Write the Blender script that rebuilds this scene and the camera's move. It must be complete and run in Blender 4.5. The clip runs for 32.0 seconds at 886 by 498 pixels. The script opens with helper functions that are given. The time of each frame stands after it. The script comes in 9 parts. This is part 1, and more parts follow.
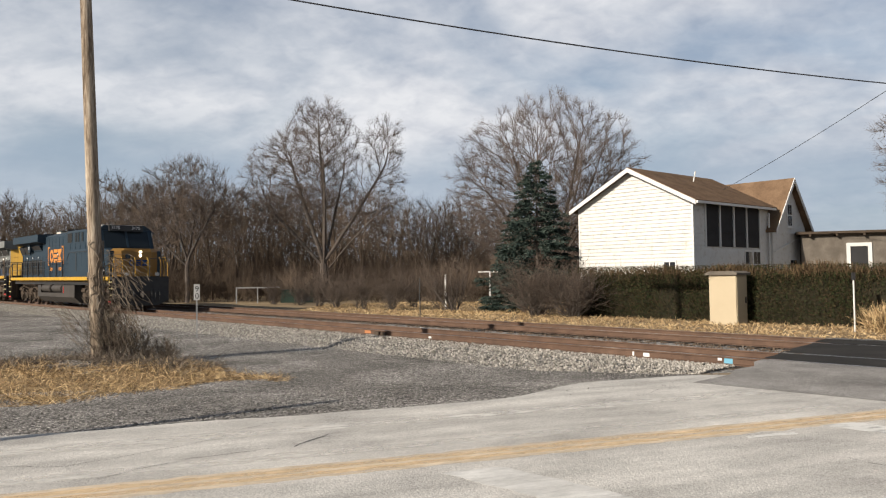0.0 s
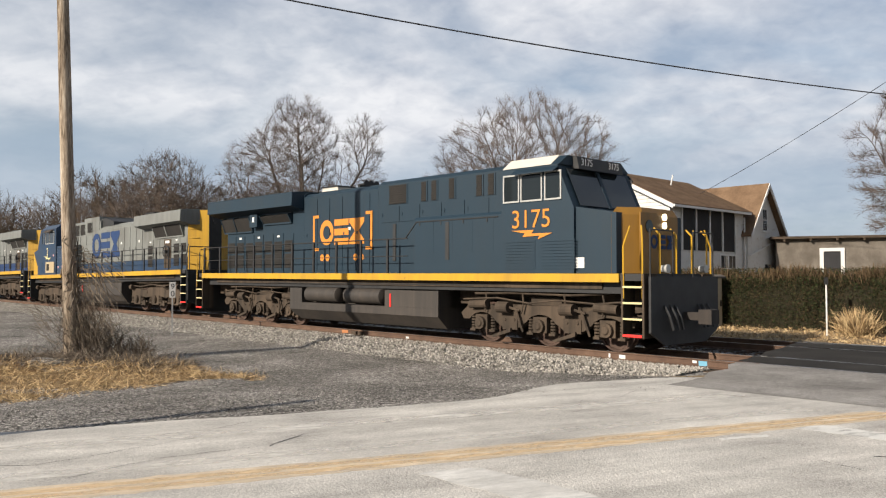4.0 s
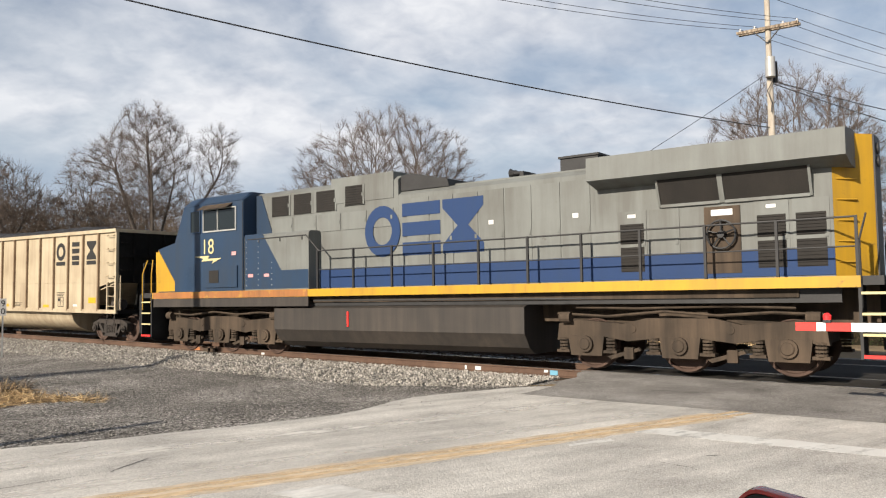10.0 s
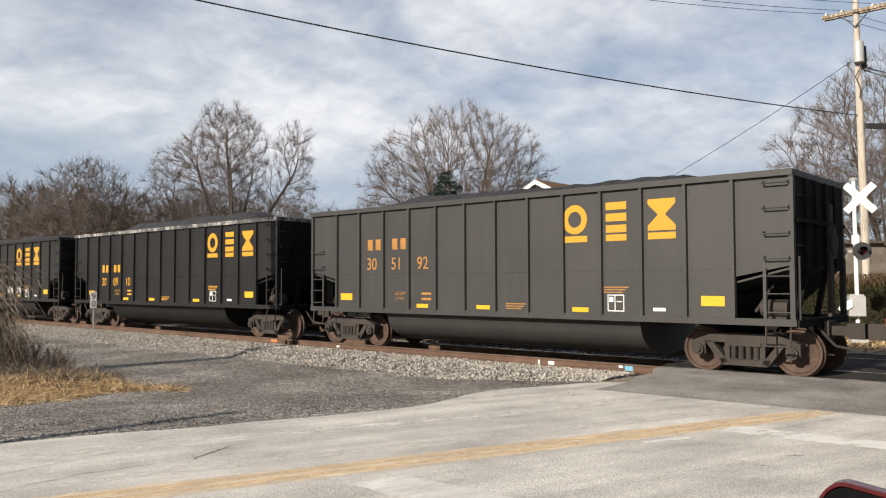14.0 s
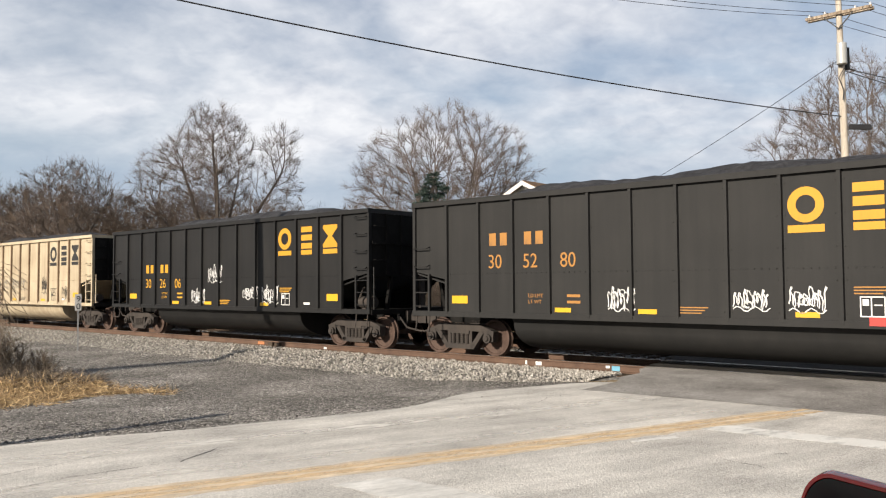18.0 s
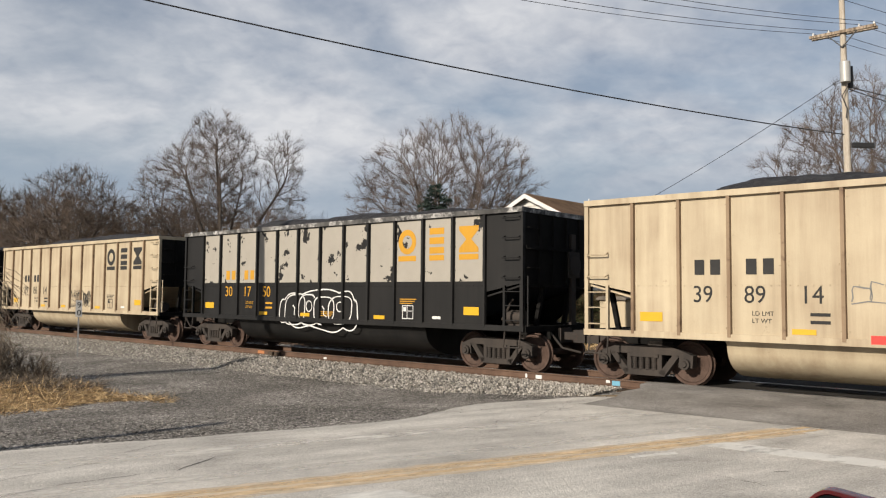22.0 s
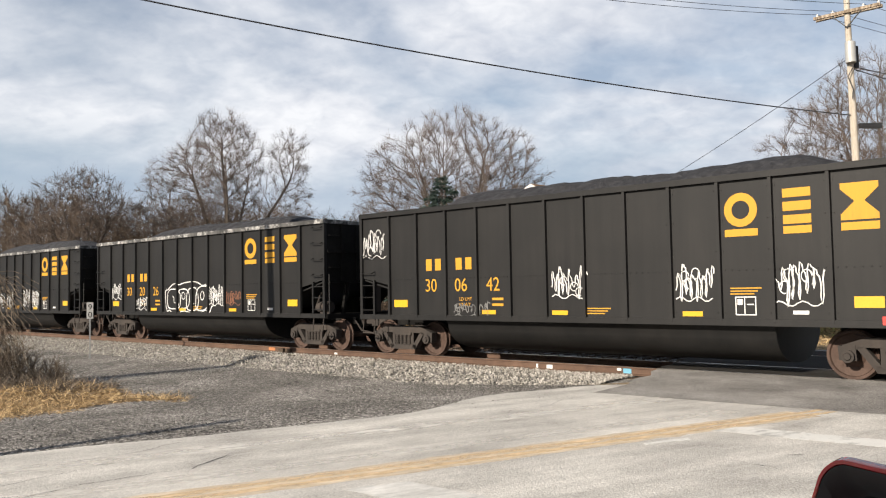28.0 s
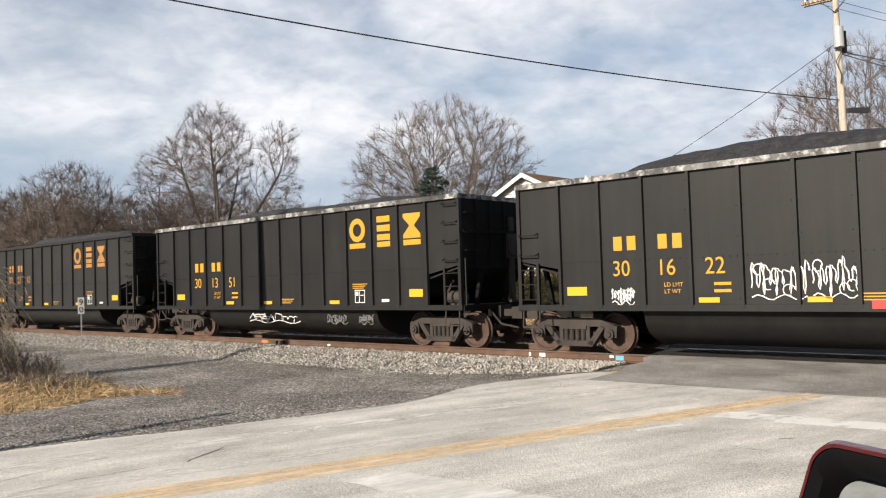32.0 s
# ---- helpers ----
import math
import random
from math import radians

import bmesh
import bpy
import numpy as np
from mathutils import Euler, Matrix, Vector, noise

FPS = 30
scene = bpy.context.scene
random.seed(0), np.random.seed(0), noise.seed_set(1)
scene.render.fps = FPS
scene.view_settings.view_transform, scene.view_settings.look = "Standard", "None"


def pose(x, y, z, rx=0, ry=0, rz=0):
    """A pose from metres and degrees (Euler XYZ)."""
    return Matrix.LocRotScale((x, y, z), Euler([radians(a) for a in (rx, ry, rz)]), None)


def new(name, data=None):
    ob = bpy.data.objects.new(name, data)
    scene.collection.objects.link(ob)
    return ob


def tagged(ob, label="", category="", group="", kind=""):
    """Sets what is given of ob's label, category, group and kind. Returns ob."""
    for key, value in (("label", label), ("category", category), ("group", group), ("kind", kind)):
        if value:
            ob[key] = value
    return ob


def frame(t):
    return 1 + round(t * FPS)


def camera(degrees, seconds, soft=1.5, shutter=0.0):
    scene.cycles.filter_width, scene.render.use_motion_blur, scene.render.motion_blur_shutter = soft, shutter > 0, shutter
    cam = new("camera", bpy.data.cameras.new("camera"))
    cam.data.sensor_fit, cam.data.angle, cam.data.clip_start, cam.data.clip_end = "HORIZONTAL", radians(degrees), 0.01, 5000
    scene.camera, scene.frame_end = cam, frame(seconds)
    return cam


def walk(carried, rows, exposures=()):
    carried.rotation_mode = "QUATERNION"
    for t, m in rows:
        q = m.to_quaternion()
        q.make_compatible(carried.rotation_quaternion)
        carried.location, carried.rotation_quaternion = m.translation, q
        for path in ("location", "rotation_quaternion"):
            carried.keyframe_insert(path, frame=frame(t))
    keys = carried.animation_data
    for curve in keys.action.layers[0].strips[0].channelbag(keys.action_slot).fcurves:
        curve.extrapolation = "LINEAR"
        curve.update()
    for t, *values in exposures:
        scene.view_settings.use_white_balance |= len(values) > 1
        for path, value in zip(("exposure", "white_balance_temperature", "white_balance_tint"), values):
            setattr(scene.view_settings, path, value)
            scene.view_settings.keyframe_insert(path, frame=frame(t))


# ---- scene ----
CAM = [
    (0.0, 92.12, 0.80, -0.00), (0.5, 92.17, 0.93, -0.91), (1.0, 92.16, 0.95, -1.29), (1.5, 92.16, 0.67, -1.38),
    (2.0, 92.09, 0.40, -1.23), (2.5, 91.94, 0.15, -0.99), (4.5, 92.27, 0.09, -2.28), (5.0, 92.41, -0.06, -3.26),
    (5.5, 92.45, -0.06, -3.91), (6.0, 92.26, 0.07, -4.07), (6.5, 92.08, -0.07, -4.13), (7.0, 92.13, -0.23, -4.41),
    (7.5, 92.17, -0.23, -4.91), (8.0, 92.22, -0.24, -5.53), (8.5, 92.37, -0.26, -7.10), (9.0, 92.69, -0.13, -9.66),
    (9.5, 92.97, 0.14, -11.34), (10.0, 93.04, 0.59, -11.65), (10.5, 93.05, 0.82, -11.78), (11.0, 93.01, 0.79, -11.19),
    (11.5, 92.98, 0.67, -9.91), (12.0, 92.83, 0.66, -8.81), (12.5, 92.78, 0.49, -8.00), (13.0, 92.75, 0.44, -7.32),
    (13.5, 92.80, 0.38, -6.76), (14.0, 92.68, 0.48, -6.44), (14.5, 92.49, 0.64, -6.28), (16.5, 92.71, 0.50, -6.76),
    (17.0, 92.78, 0.55, -7.06), (17.5, 92.77, 0.64, -7.28), (18.0, 92.76, 0.69, -7.35), (18.5, 92.83, 0.58, -7.41),
    (19.0, 92.94, 0.64, -7.38), (19.5, 93.04, 0.65, -7.28), (20.0, 93.12, 0.46, -7.13), (20.5, 93.27, 0.35, -6.85),
    (21.0, 93.34, 0.24, -6.69), (21.5, 93.42, -0.08, -6.91), (22.0, 93.61, -0.19, -7.28), (22.5, 93.72, -0.05, -7.49),
    (23.0, 93.63, 0.28, -7.38), (23.5, 93.56, 0.51, -7.10), (24.0, 93.57, 0.62, -6.86), (24.5, 93.53, 0.65, -6.66),
    (25.0, 93.60, 0.69, -6.58), (25.5, 93.67, 0.84, -6.60), (26.0, 93.62, 0.92, -6.59), (26.5, 93.52, 0.95, -6.58),
    (28.5, 92.98, 1.40, -6.67), (29.0, 92.93, 1.33, -6.76), (29.5, 92.94, 1.46, -6.72), (30.0, 92.84, 1.43, -6.59),
    (30.5, 92.52, 1.71, -6.52), (31.0, 92.24, 1.67, -6.75), (31.5, 92.25, 1.77, -7.02), (32.0, 92.35, 2.15, -7.21),
]
EYE = (0.0, 0.0, 1.83)
cam = camera(58.2, 32.0, 1.2)


# the film camera brightens and darkens its picture a little on the way
EXPOSURES = [(0.0, 0.56), (2.0, 0.58), (4.5, 0.70), (6.0, 0.78), (8.0, 0.76), (10.0, 0.70), (12.0, 0.56), (13.0, 0.46), (14.0, 0.70), (17.0, 0.77), (20.0, 0.72), (21.0, 0.60), (22.0, 0.38), (25.0, 0.56), (26.0, 0.70), (28.0, 0.80), (32.0, 0.83)]


def sway(t):
    """Small drift of the hand that holds the camera."""
    k = min(1.0, max(0.0, (t - 6.5) / 3.0))
    return -0.035 * (1 - k * k * (3 - 2 * k))


def bob(t):
    """Slow sinking of the hand, a centimetre in all."""
    keys = ((0, 0.008), (9, 0.010), (11, 0.010), (14, 0.005), (20, 0.0), (23, 0.0), (26, -0.005), (29, -0.007), (33, -0.006))
    for (t0, a), (t1, b) in zip(keys, keys[1:]):
        if t <= t1:
            k = (t - t0) / (t1 - t0)
            return a + (b - a) * k * k * (3 - 2 * k)
    return keys[-1][1]


walk(cam, [(t, pose(EYE[0] + sway(t), EYE[1], EYE[2] + bob(t), a, b, c)) for t, a, b, c in CAM], EXPOSURES)

# ---- light: low winter sun behind the left shoulder, broken high cloud ----
SUN_DIR = Vector((0.72, 0.563, -0.407)).normalized()
sun = new("sun", bpy.data.lights.new("sun", "SUN"))
sun.data.energy, sun.data.angle, sun.data.color = 5.0, radians(0.6), (1.0, 0.895, 0.765)
sun.rotation_mode = "QUATERNION"
sun.rotation_quaternion = SUN_DIR.to_track_quat("-Z", "Y")

world = bpy.data.worlds.new("sky")
scene.world = world
world.use_nodes = True
wn, wl = world.node_tree.nodes, world.node_tree.links
bg = wn["Background"]
sky = wn.new("ShaderNodeTexSky")
sky.sky_type, sky.sun_disc = "NISHITA", False
sky.sun_elevation, sky.sun_rotation = radians(24), radians(232)
sky.air_density, sky.dust_density = 1.0, 1.2
geo = wn.new("ShaderNodeTexCoord")
sep = wn.new("ShaderNodeSeparateXYZ")
wl.new(geo.outputs["Generated"], sep.inputs[0])
# cloud layer: the view direction projected on a flat sheet overhead
mx = wn.new("ShaderNodeMath")
mx.operation = "MAXIMUM"
mx.inputs[1].default_value = 0.0
wl.new(sep.outputs["Z"], mx.inputs[0])
ad = wn.new("ShaderNodeMath")
ad.operation = "ADD"
ad.inputs[1].default_value = 0.36
wl.new(mx.outputs[0], ad.inputs[0])
dv = wn.new("ShaderNodeVectorMath")
dv.operation = "DIVIDE"
cmb = wn.new("ShaderNodeCombineXYZ")
for k in range(3):
    wl.new(ad.outputs[0], cmb.inputs[k])
wl.new(geo.outputs["Generated"], dv.inputs[0])
wl.new(cmb.outputs[0], dv.inputs[1])
mp = wn.new("ShaderNodeMapping")
mp.inputs["Rotation"].default_value = (0, 0, 0.35)
mp.inputs["Scale"].default_value = (1.25, 1.35, 0.0)
wl.new(dv.outputs[0], mp.inputs[0])
n1 = wn.new("ShaderNodeTexNoise")
n1.inputs["Scale"].default_value, n1.inputs["Detail"].default_value = 1.1, 9.0
n1.inputs["Roughness"].default_value, n1.inputs["Distortion"].default_value = 0.52, 0.3
wl.new(mp.outputs[0], n1.inputs["Vector"])
n2 = wn.new("ShaderNodeTexNoise")
n2.inputs["Scale"].default_value, n2.inputs["Detail"].default_value = 5.5, 8.0
n2.inputs["Roughness"].default_value = 0.55
wl.new(mp.outputs[0], n2.inputs["Vector"])
n3 = wn.new("ShaderNodeTexNoise")
n3.inputs["Scale"].default_value, n3.inputs["Detail"].default_value = 15.0, 5.0
n3.inputs["Roughness"].default_value, n3.inputs["Distortion"].default_value = 0.5, 0.6
wl.new(mp.outputs[0], n3.inputs["Vector"])
cover = wn.new("ShaderNodeValToRGB")
cover.color_ramp.elements[0].position, cover.color_ramp.elements[0].color = 0.36, (0.3, 0.3, 0.3, 1)
cover.color_ramp.elements[1].position, cover.color_ramp.elements[1].color = 0.55, (1, 1, 1, 1)
wl.new(n1.outputs["Fac"], cover.inputs[0])
shade = wn.new("ShaderNodeValToRGB")
e = shade.color_ramp.elements
e[0].position, e[0].color = 0.36, (4.5, 4.95, 5.85, 1)
e[1].position, e[1].color = 0.60, (8.3, 8.4, 8.7, 1)
mixn = wn.new("ShaderNodeMix")
mixn.inputs["Factor"].default_value = 0.50
wl.new(n1.outputs["Fac"], mixn.inputs["A"])
wl.new(n2.outputs["Fac"], mixn.inputs["B"])
mottle = wn.new("ShaderNodeMix")
mottle.inputs["Factor"].default_value = 0.20
wl.new(mixn.outputs["Result"], mottle.inputs["A"])
wl.new(n3.outputs["Fac"], mottle.inputs["B"])
# the deck is thinner and brighter towards the west
west = wn.new("ShaderNodeMapRange")
west.interpolation_type = "SMOOTHSTEP"
west.inputs["From Min"].default_value, west.inputs["From Max"].default_value = -0.55, 0.45
west.inputs["To Min"].default_value, west.inputs["To Max"].default_value = 0.07, -0.04
wl.new(sep.outputs["X"], west.inputs["Value"])
tilt_ = wn.new("ShaderNodeMath")
tilt_.operation = "ADD"
wl.new(mottle.outputs["Result"], tilt_.inputs[0])
wl.new(west.outputs[0], tilt_.inputs[1])
wl.new(tilt_.outputs[0], shade.inputs[0])
mixc = wn.new("ShaderNodeMix")
mixc.data_type = "RGBA"
# the deck thins out to clear sky overhead
thin = wn.new("ShaderNodeMapRange")
thin.interpolation_type = "SMOOTHSTEP"
thin.inputs["From Min"].default_value, thin.inputs["From Max"].default_value = 0.38, 0.72
thin.inputs["To Min"].default_value, thin.inputs["To Max"].default_value = 1.0, 0.08
wl.new(sep.outputs["Z"], thin.inputs["Value"])
cut = wn.new("ShaderNodeMath")
cut.operation = "MULTIPLY"
wl.new(cover.outputs[0], cut.inputs[0])
wl.new(thin.outputs[0], cut.inputs[1])
wl.new(cut.outputs[0], mixc.inputs["Factor"])
wl.new(sky.outputs[0], mixc.inputs["A"])
wl.new(shade.outputs[0], mixc.inputs["B"])
# clear blue-grey air under the cloud deck, low over the land
gap = wn.new("ShaderNodeValToRGB")
ge = gap.color_ramp.elements
ge[0].position, ge[0].color = 0.0, (0.5, 0.5, 0.5, 1)
ge[1].position, ge[1].color = 0.19, (0, 0, 0, 1)
gm = ge.new(0.13)
gm.color = (0.75, 0.75, 0.75, 1)
wob = wn.new("ShaderNodeMath")
wob.operation = "MULTIPLY_ADD"
wob.inputs[1].default_value = 0.16
wl.new(n1.outputs["Fac"], wob.inputs[0])
low = wn.new("ShaderNodeMath")
low.operation = "SUBTRACT"
low.inputs[1].default_value = 0.08
wl.new(sep.outputs["Z"], wob.inputs[2])
wl.new(wob.outputs[0], low.inputs[0])
wl.new(low.outputs[0], gap.inputs[0])
mixg = wn.new("ShaderNodeMix")
mixg.data_type = "RGBA"
wl.new(gap.outputs[0], mixg.inputs["Factor"])
wl.new(mixc.outputs["Result"], mixg.inputs["A"])
mixg.inputs["B"].default_value = (3.6, 4.5, 5.6, 1)
wl.new(mixg.outputs["Result"], bg.inputs["Color"])
bg.inputs["Strength"].default_value = 0.066

# ---- geometry helpers ----
PHI = radians(-48.25)          # heading of the railway
U = Vector((math.cos(PHI), math.sin(PHI), 0))
N = Vector((-math.sin(PHI), math.cos(PHI), 0))
DD = 16.826                    # distance of the near track's centre line
GRADE = -0.0074


def tr(s, off, h=0.0):
    """A place by the railway: s along it, off away from the near track's centre line, h over the rail."""
    return U * s + N * (DD + off) + Vector((0, 0, h + GRADE * s))


class G:
    """Gathers vertices and faces of one mesh."""

    def __init__(self):
        self.v, self.f = [], []

    def add(self, vs, fs):
        k = len(self.v)
        self.v += [tuple(p) for p in vs]
        self.f += [tuple(i + k for i in f) for f in fs]
        return self

    def box(self, x0, x1, y0, y1, z0, z1, m=None):
        vs = [Vector((x, y, z)) for x in (x0, x1) for y in (y0, y1) for z in (z0, z1)]
        if m is not None:
            vs = [m @ p for p in vs]
        return self.add(vs, [(0, 1, 3, 2), (4, 6, 7, 5), (0, 4, 5, 1), (2, 3, 7, 6), (0, 2, 6, 4), (1, 5, 7, 3)])

    def tube(self, p, q, r0, r1=None, n=8, cap=True):
        p, q = Vector(p), Vector(q)
        r1 = r0 if r1 is None else r1
        d = (q - p).normalized()
        a = d.orthogonal().normalized()
        b = d.cross(a)
        vs = []
        for c, r in ((p, r0), (q, r1)):
            vs += [c + (a * math.cos(2 * math.pi * i / n) + b * math.sin(2 * math.pi * i / n)) * r for i in range(n)]
        fs = [(i, (i + 1) % n, n + (i + 1) % n, n + i) for i in range(n)]
        if cap:
            fs += [tuple(range(n - 1, -1, -1)), tuple(range(n, 2 * n))]
        return self.add(vs, fs)

    def path(self, pts, r, n=6):
        for a, b in zip(pts, pts[1:]):
            self.tube(a, b, r, r, n)
        return self

    def lathe(self, p, axis, prof, n=20):
        """prof: (distance along axis, radius) pairs, open ends capped."""
        p, d = Vector(p), Vector(axis).normalized()
        a = d.orthogonal().normalized()
        b = d.cross(a)
        vs, fs = [], []
        for h, r in prof:
            vs += [p + d * h + (a * math.cos(2 * math.pi * i / n) + b * math.sin(2 * math.pi * i / n)) * r for i in range(n)]
        for k in range(len(prof) - 1):
            fs += [(k * n + i, k * n + (i + 1) % n, (k + 1) * n + (i + 1) % n, (k + 1) * n + i) for i in range(n)]
        fs += [tuple(range(n - 1, -1, -1)), tuple(range((len(prof) - 1) * n, len(prof) * n))]
        return self.add(vs, fs)

    def prism(self, pts, axis, c0, c1):
        """A flat outline (pts in the two other axes, in order) drawn out along axis."""
        def at(a, b, c):
            return {"x": (c, a, b), "y": (a, c, b), "z": (a, b, c)}[axis]
        n = len(pts)
        vs = [at(a, b, c0) for a, b in pts] + [at(a, b, c1) for a, b in pts]
        fs = [(i, (i + 1) % n, n + (i + 1) % n, n + i) for i in range(n)]
        return self.add(vs, fs + [tuple(range(n - 1, -1, -1)), tuple(range(n, 2 * n))])

    def mesh(self, name, material, smooth=False, recalc=True):
        me = bpy.data.meshes.new(name)
        me.from_pydata(self.v, [], self.f)
        if recalc:
            bm = bmesh.new()
            bm.from_mesh(me)
            bmesh.ops.recalc_face_normals(bm, faces=bm.faces)
            bm.to_mesh(me)
            bm.free()
        if smooth:
            me.polygons.foreach_set("use_smooth", [True] * len(me.polygons))
            me.set_sharp_from_angle(angle=radians(38))
        me.materials.append(material)
        return me


def part(name, g, material, parent=None, label="", smooth=False):
    """Links a gathered (or ready) mesh as one object, under a thing or a part."""
    me = g if isinstance(g, bpy.types.Mesh) else g.mesh(name, material, smooth)
    ob = new(name, me)
    if parent is not None:
        ob.parent = parent
    if label:
        ob["label"] = label
    return ob


def thing(name, label, category, m=None, group="", kind=""):
    ob = new(name)
    ob.empty_display_size = 0.2
    if m is not None:
        ob.matrix_world = m
    return tagged(ob, label, category, group, kind)


# ---- materials ----
def material(name, colours, scale=3.0, rough=0.7, bump=0.0, metal=0.0, fine=40.0, stretch=(1, 1, 1), spread=0.0, coat=0.0, contrast=(0.3, 0.7), fmix=0.4):
    """A surface whose colour wanders between the given ones at a broad and a fine scale, with fine relief."""
    m = bpy.data.materials.new(name)
    m.use_nodes = True
    nt = m.node_tree
    nd, ln = nt.nodes, nt.links
    bs = nd["Principled BSDF"]
    co = nd.new("ShaderNodeTexCoord")
    ma = nd.new("ShaderNodeMapping")
    ma.inputs["Scale"].default_value = stretch
    ln.new(co.outputs["Object"], ma.inputs[0])
    a = nd.new("ShaderNodeTexNoise")
    a.inputs["Scale"].default_value, a.inputs["Detail"].default_value = scale, 6.0
    a.inputs["Roughness"].default_value = 0.6
    b = nd.new("ShaderNodeTexNoise")
    b.inputs["Scale"].default_value, b.inputs["Detail"].default_value = fine, 4.0
    ln.new(ma.outputs[0], a.inputs["Vector"])
    ln.new(ma.outputs[0], b.inputs["Vector"])
    mi = nd.new("ShaderNodeMix")
    mi.inputs["Factor"].default_value = fmix
    ln.new(a.outputs["Fac"], mi.inputs["A"])
    ln.new(b.outputs["Fac"], mi.inputs["B"])
    ra = nd.new("ShaderNodeValToRGB")
    els = ra.color_ramp.elements
    while len(els) < len(colours):
        els.new(0.5)
    for i, c in enumerate(colours):
        els[i].position = contrast[0] + (contrast[1] - contrast[0]) * i / max(1, len(colours) - 1)
        els[i].color = (*c, 1)
    ln.new(mi.outputs["Result"], ra.inputs[0])
    out = ra.outputs[0]
    if spread:
        oi = nd.new("ShaderNodeObjectInfo")
        mr = nd.new("ShaderNodeMapRange")
        mr.inputs["To Min"].default_value, mr.inputs["To Max"].default_value = 1 - spread, 1 + spread
        ln.new(oi.outputs["Random"], mr.inputs["Value"])
        mu = nd.new("ShaderNodeVectorMath")
        mu.operation = "SCALE"
        ln.new(out, mu.inputs[0])
        ln.new(mr.outputs[0], mu.inputs["Scale"])
        out = mu.outputs[0]
    ln.new(out, bs.inputs["Base Color"])
    rr = nd.new("ShaderNodeMapRange")
    rr.inputs["To Min"].default_value, rr.inputs["To Max"].default_value = max(0.05, rough - 0.12), min(1.0, rough + 0.12)
    ln.new(b.outputs["Fac"], rr.inputs["Value"])
    ln.new(rr.outputs[0], bs.inputs["Roughness"])
    bs.inputs["Metallic"].default_value = metal
    bs.inputs["Specular IOR Level"].default_value = 0.12 if rough >= 0.9 else 0.35
    bs.inputs["Coat Weight"].default_value = coat
    if bump:
        bu = nd.new("ShaderNodeBump")
        bu.inputs["Strength"].default_value, bu.inputs["Distance"].default_value = 1.0, bump
        ln.new(mi.outputs["Result"], bu.inputs["Height"])
        ln.new(bu.outputs[0], bs.inputs["Normal"])
    return m


def weathered(name, paint, dirt, rust, rough=0.5, streak=1.0, grime=0.5, rusty=0.12, spread=0.0):
    """Paint with vertical dirt streaks, broad grime and spots of rust."""
    m = material(name, [tuple(c * 0.9 for c in paint), paint, tuple(min(1, c * 1.06) for c in paint)], 1.2, rough, 0.0006, spread=spread)
    nt = m.node_tree
    nd, ln = nt.nodes, nt.links
    bs = nd["Principled BSDF"]
    src = bs.inputs["Base Color"].links[0].from_socket
    co = nd.new("ShaderNodeTexCoord")
    ma = nd.new("ShaderNodeMapping")
    ma.inputs["Scale"].default_value = (5.0 * streak, 5.0 * streak, 0.28)
    ln.new(co.outputs["Object"], ma.inputs[0])
    s = nd.new("ShaderNodeTexNoise")
    s.inputs["Scale"].default_value, s.inputs["Detail"].default_value, s.inputs["Roughness"].default_value = 1.0, 6.0, 0.65
    ln.new(ma.outputs[0], s.inputs["Vector"])
    g = nd.new("ShaderNodeTexNoise")
    g.inputs["Scale"].default_value, g.inputs["Detail"].default_value = 0.7, 8.0
    ln.new(co.outputs["Object"], g.inputs["Vector"])
    mul = nd.new("ShaderNodeMath")
    mul.operation = "MULTIPLY"
    ln.new(s.outputs["Fac"], mul.inputs[0])
    ln.new(g.outputs["Fac"], mul.inputs[1])
    r1 = nd.new("ShaderNodeMapRange")
    r1.inputs["From Min"].default_value, r1.inputs["From Max"].default_value = 0.16, 0.40
    r1.inputs["To Max"].default_value = grime
    ln.new(mul.outputs[0], r1.inputs["Value"])
    m1 = nd.new("ShaderNodeMix")
    m1.data_type = "RGBA"
    ln.new(r1.outputs[0], m1.inputs["Factor"])
    ln.new(src, m1.inputs["A"])
    m1.inputs["B"].default_value = (*dirt, 1)
    k = nd.new("ShaderNodeTexNoise")
    k.inputs["Scale"].default_value, k.inputs["Detail"].default_value, k.inputs["Roughness"].default_value = 3.4, 9.0, 0.7
    ln.new(co.outputs["Object"], k.inputs["Vector"])
    r2 = nd.new("ShaderNodeMapRange")
    r2.inputs["From Min"].default_value, r2.inputs["From Max"].default_value = 0.72 - rusty, 0.80 - rusty * 0.6
    r2.inputs["To Max"].default_value = 0.8
    ln.new(k.outputs["Fac"], r2.inputs["Value"])
    m2 = nd.new("ShaderNodeMix")
    m2.data_type = "RGBA"
    ln.new(r2.outputs[0], m2.inputs["Factor"])
    ln.new(m1.outputs["Result"], m2.inputs["A"])
    m2.inputs["B"].default_value = (*rust, 1)
    ln.new(m2.outputs["Result"], bs.inputs["Base Color"])
    return m


M_ASPHALT = material("asphalt", [(0.19, 0.183, 0.168), (0.37, 0.354, 0.325), (0.49, 0.47, 0.43), (0.66, 0.635, 0.58)], 0.7, 0.9, 0.008, fine=60, contrast=(0.32, 0.68), fmix=0.55)
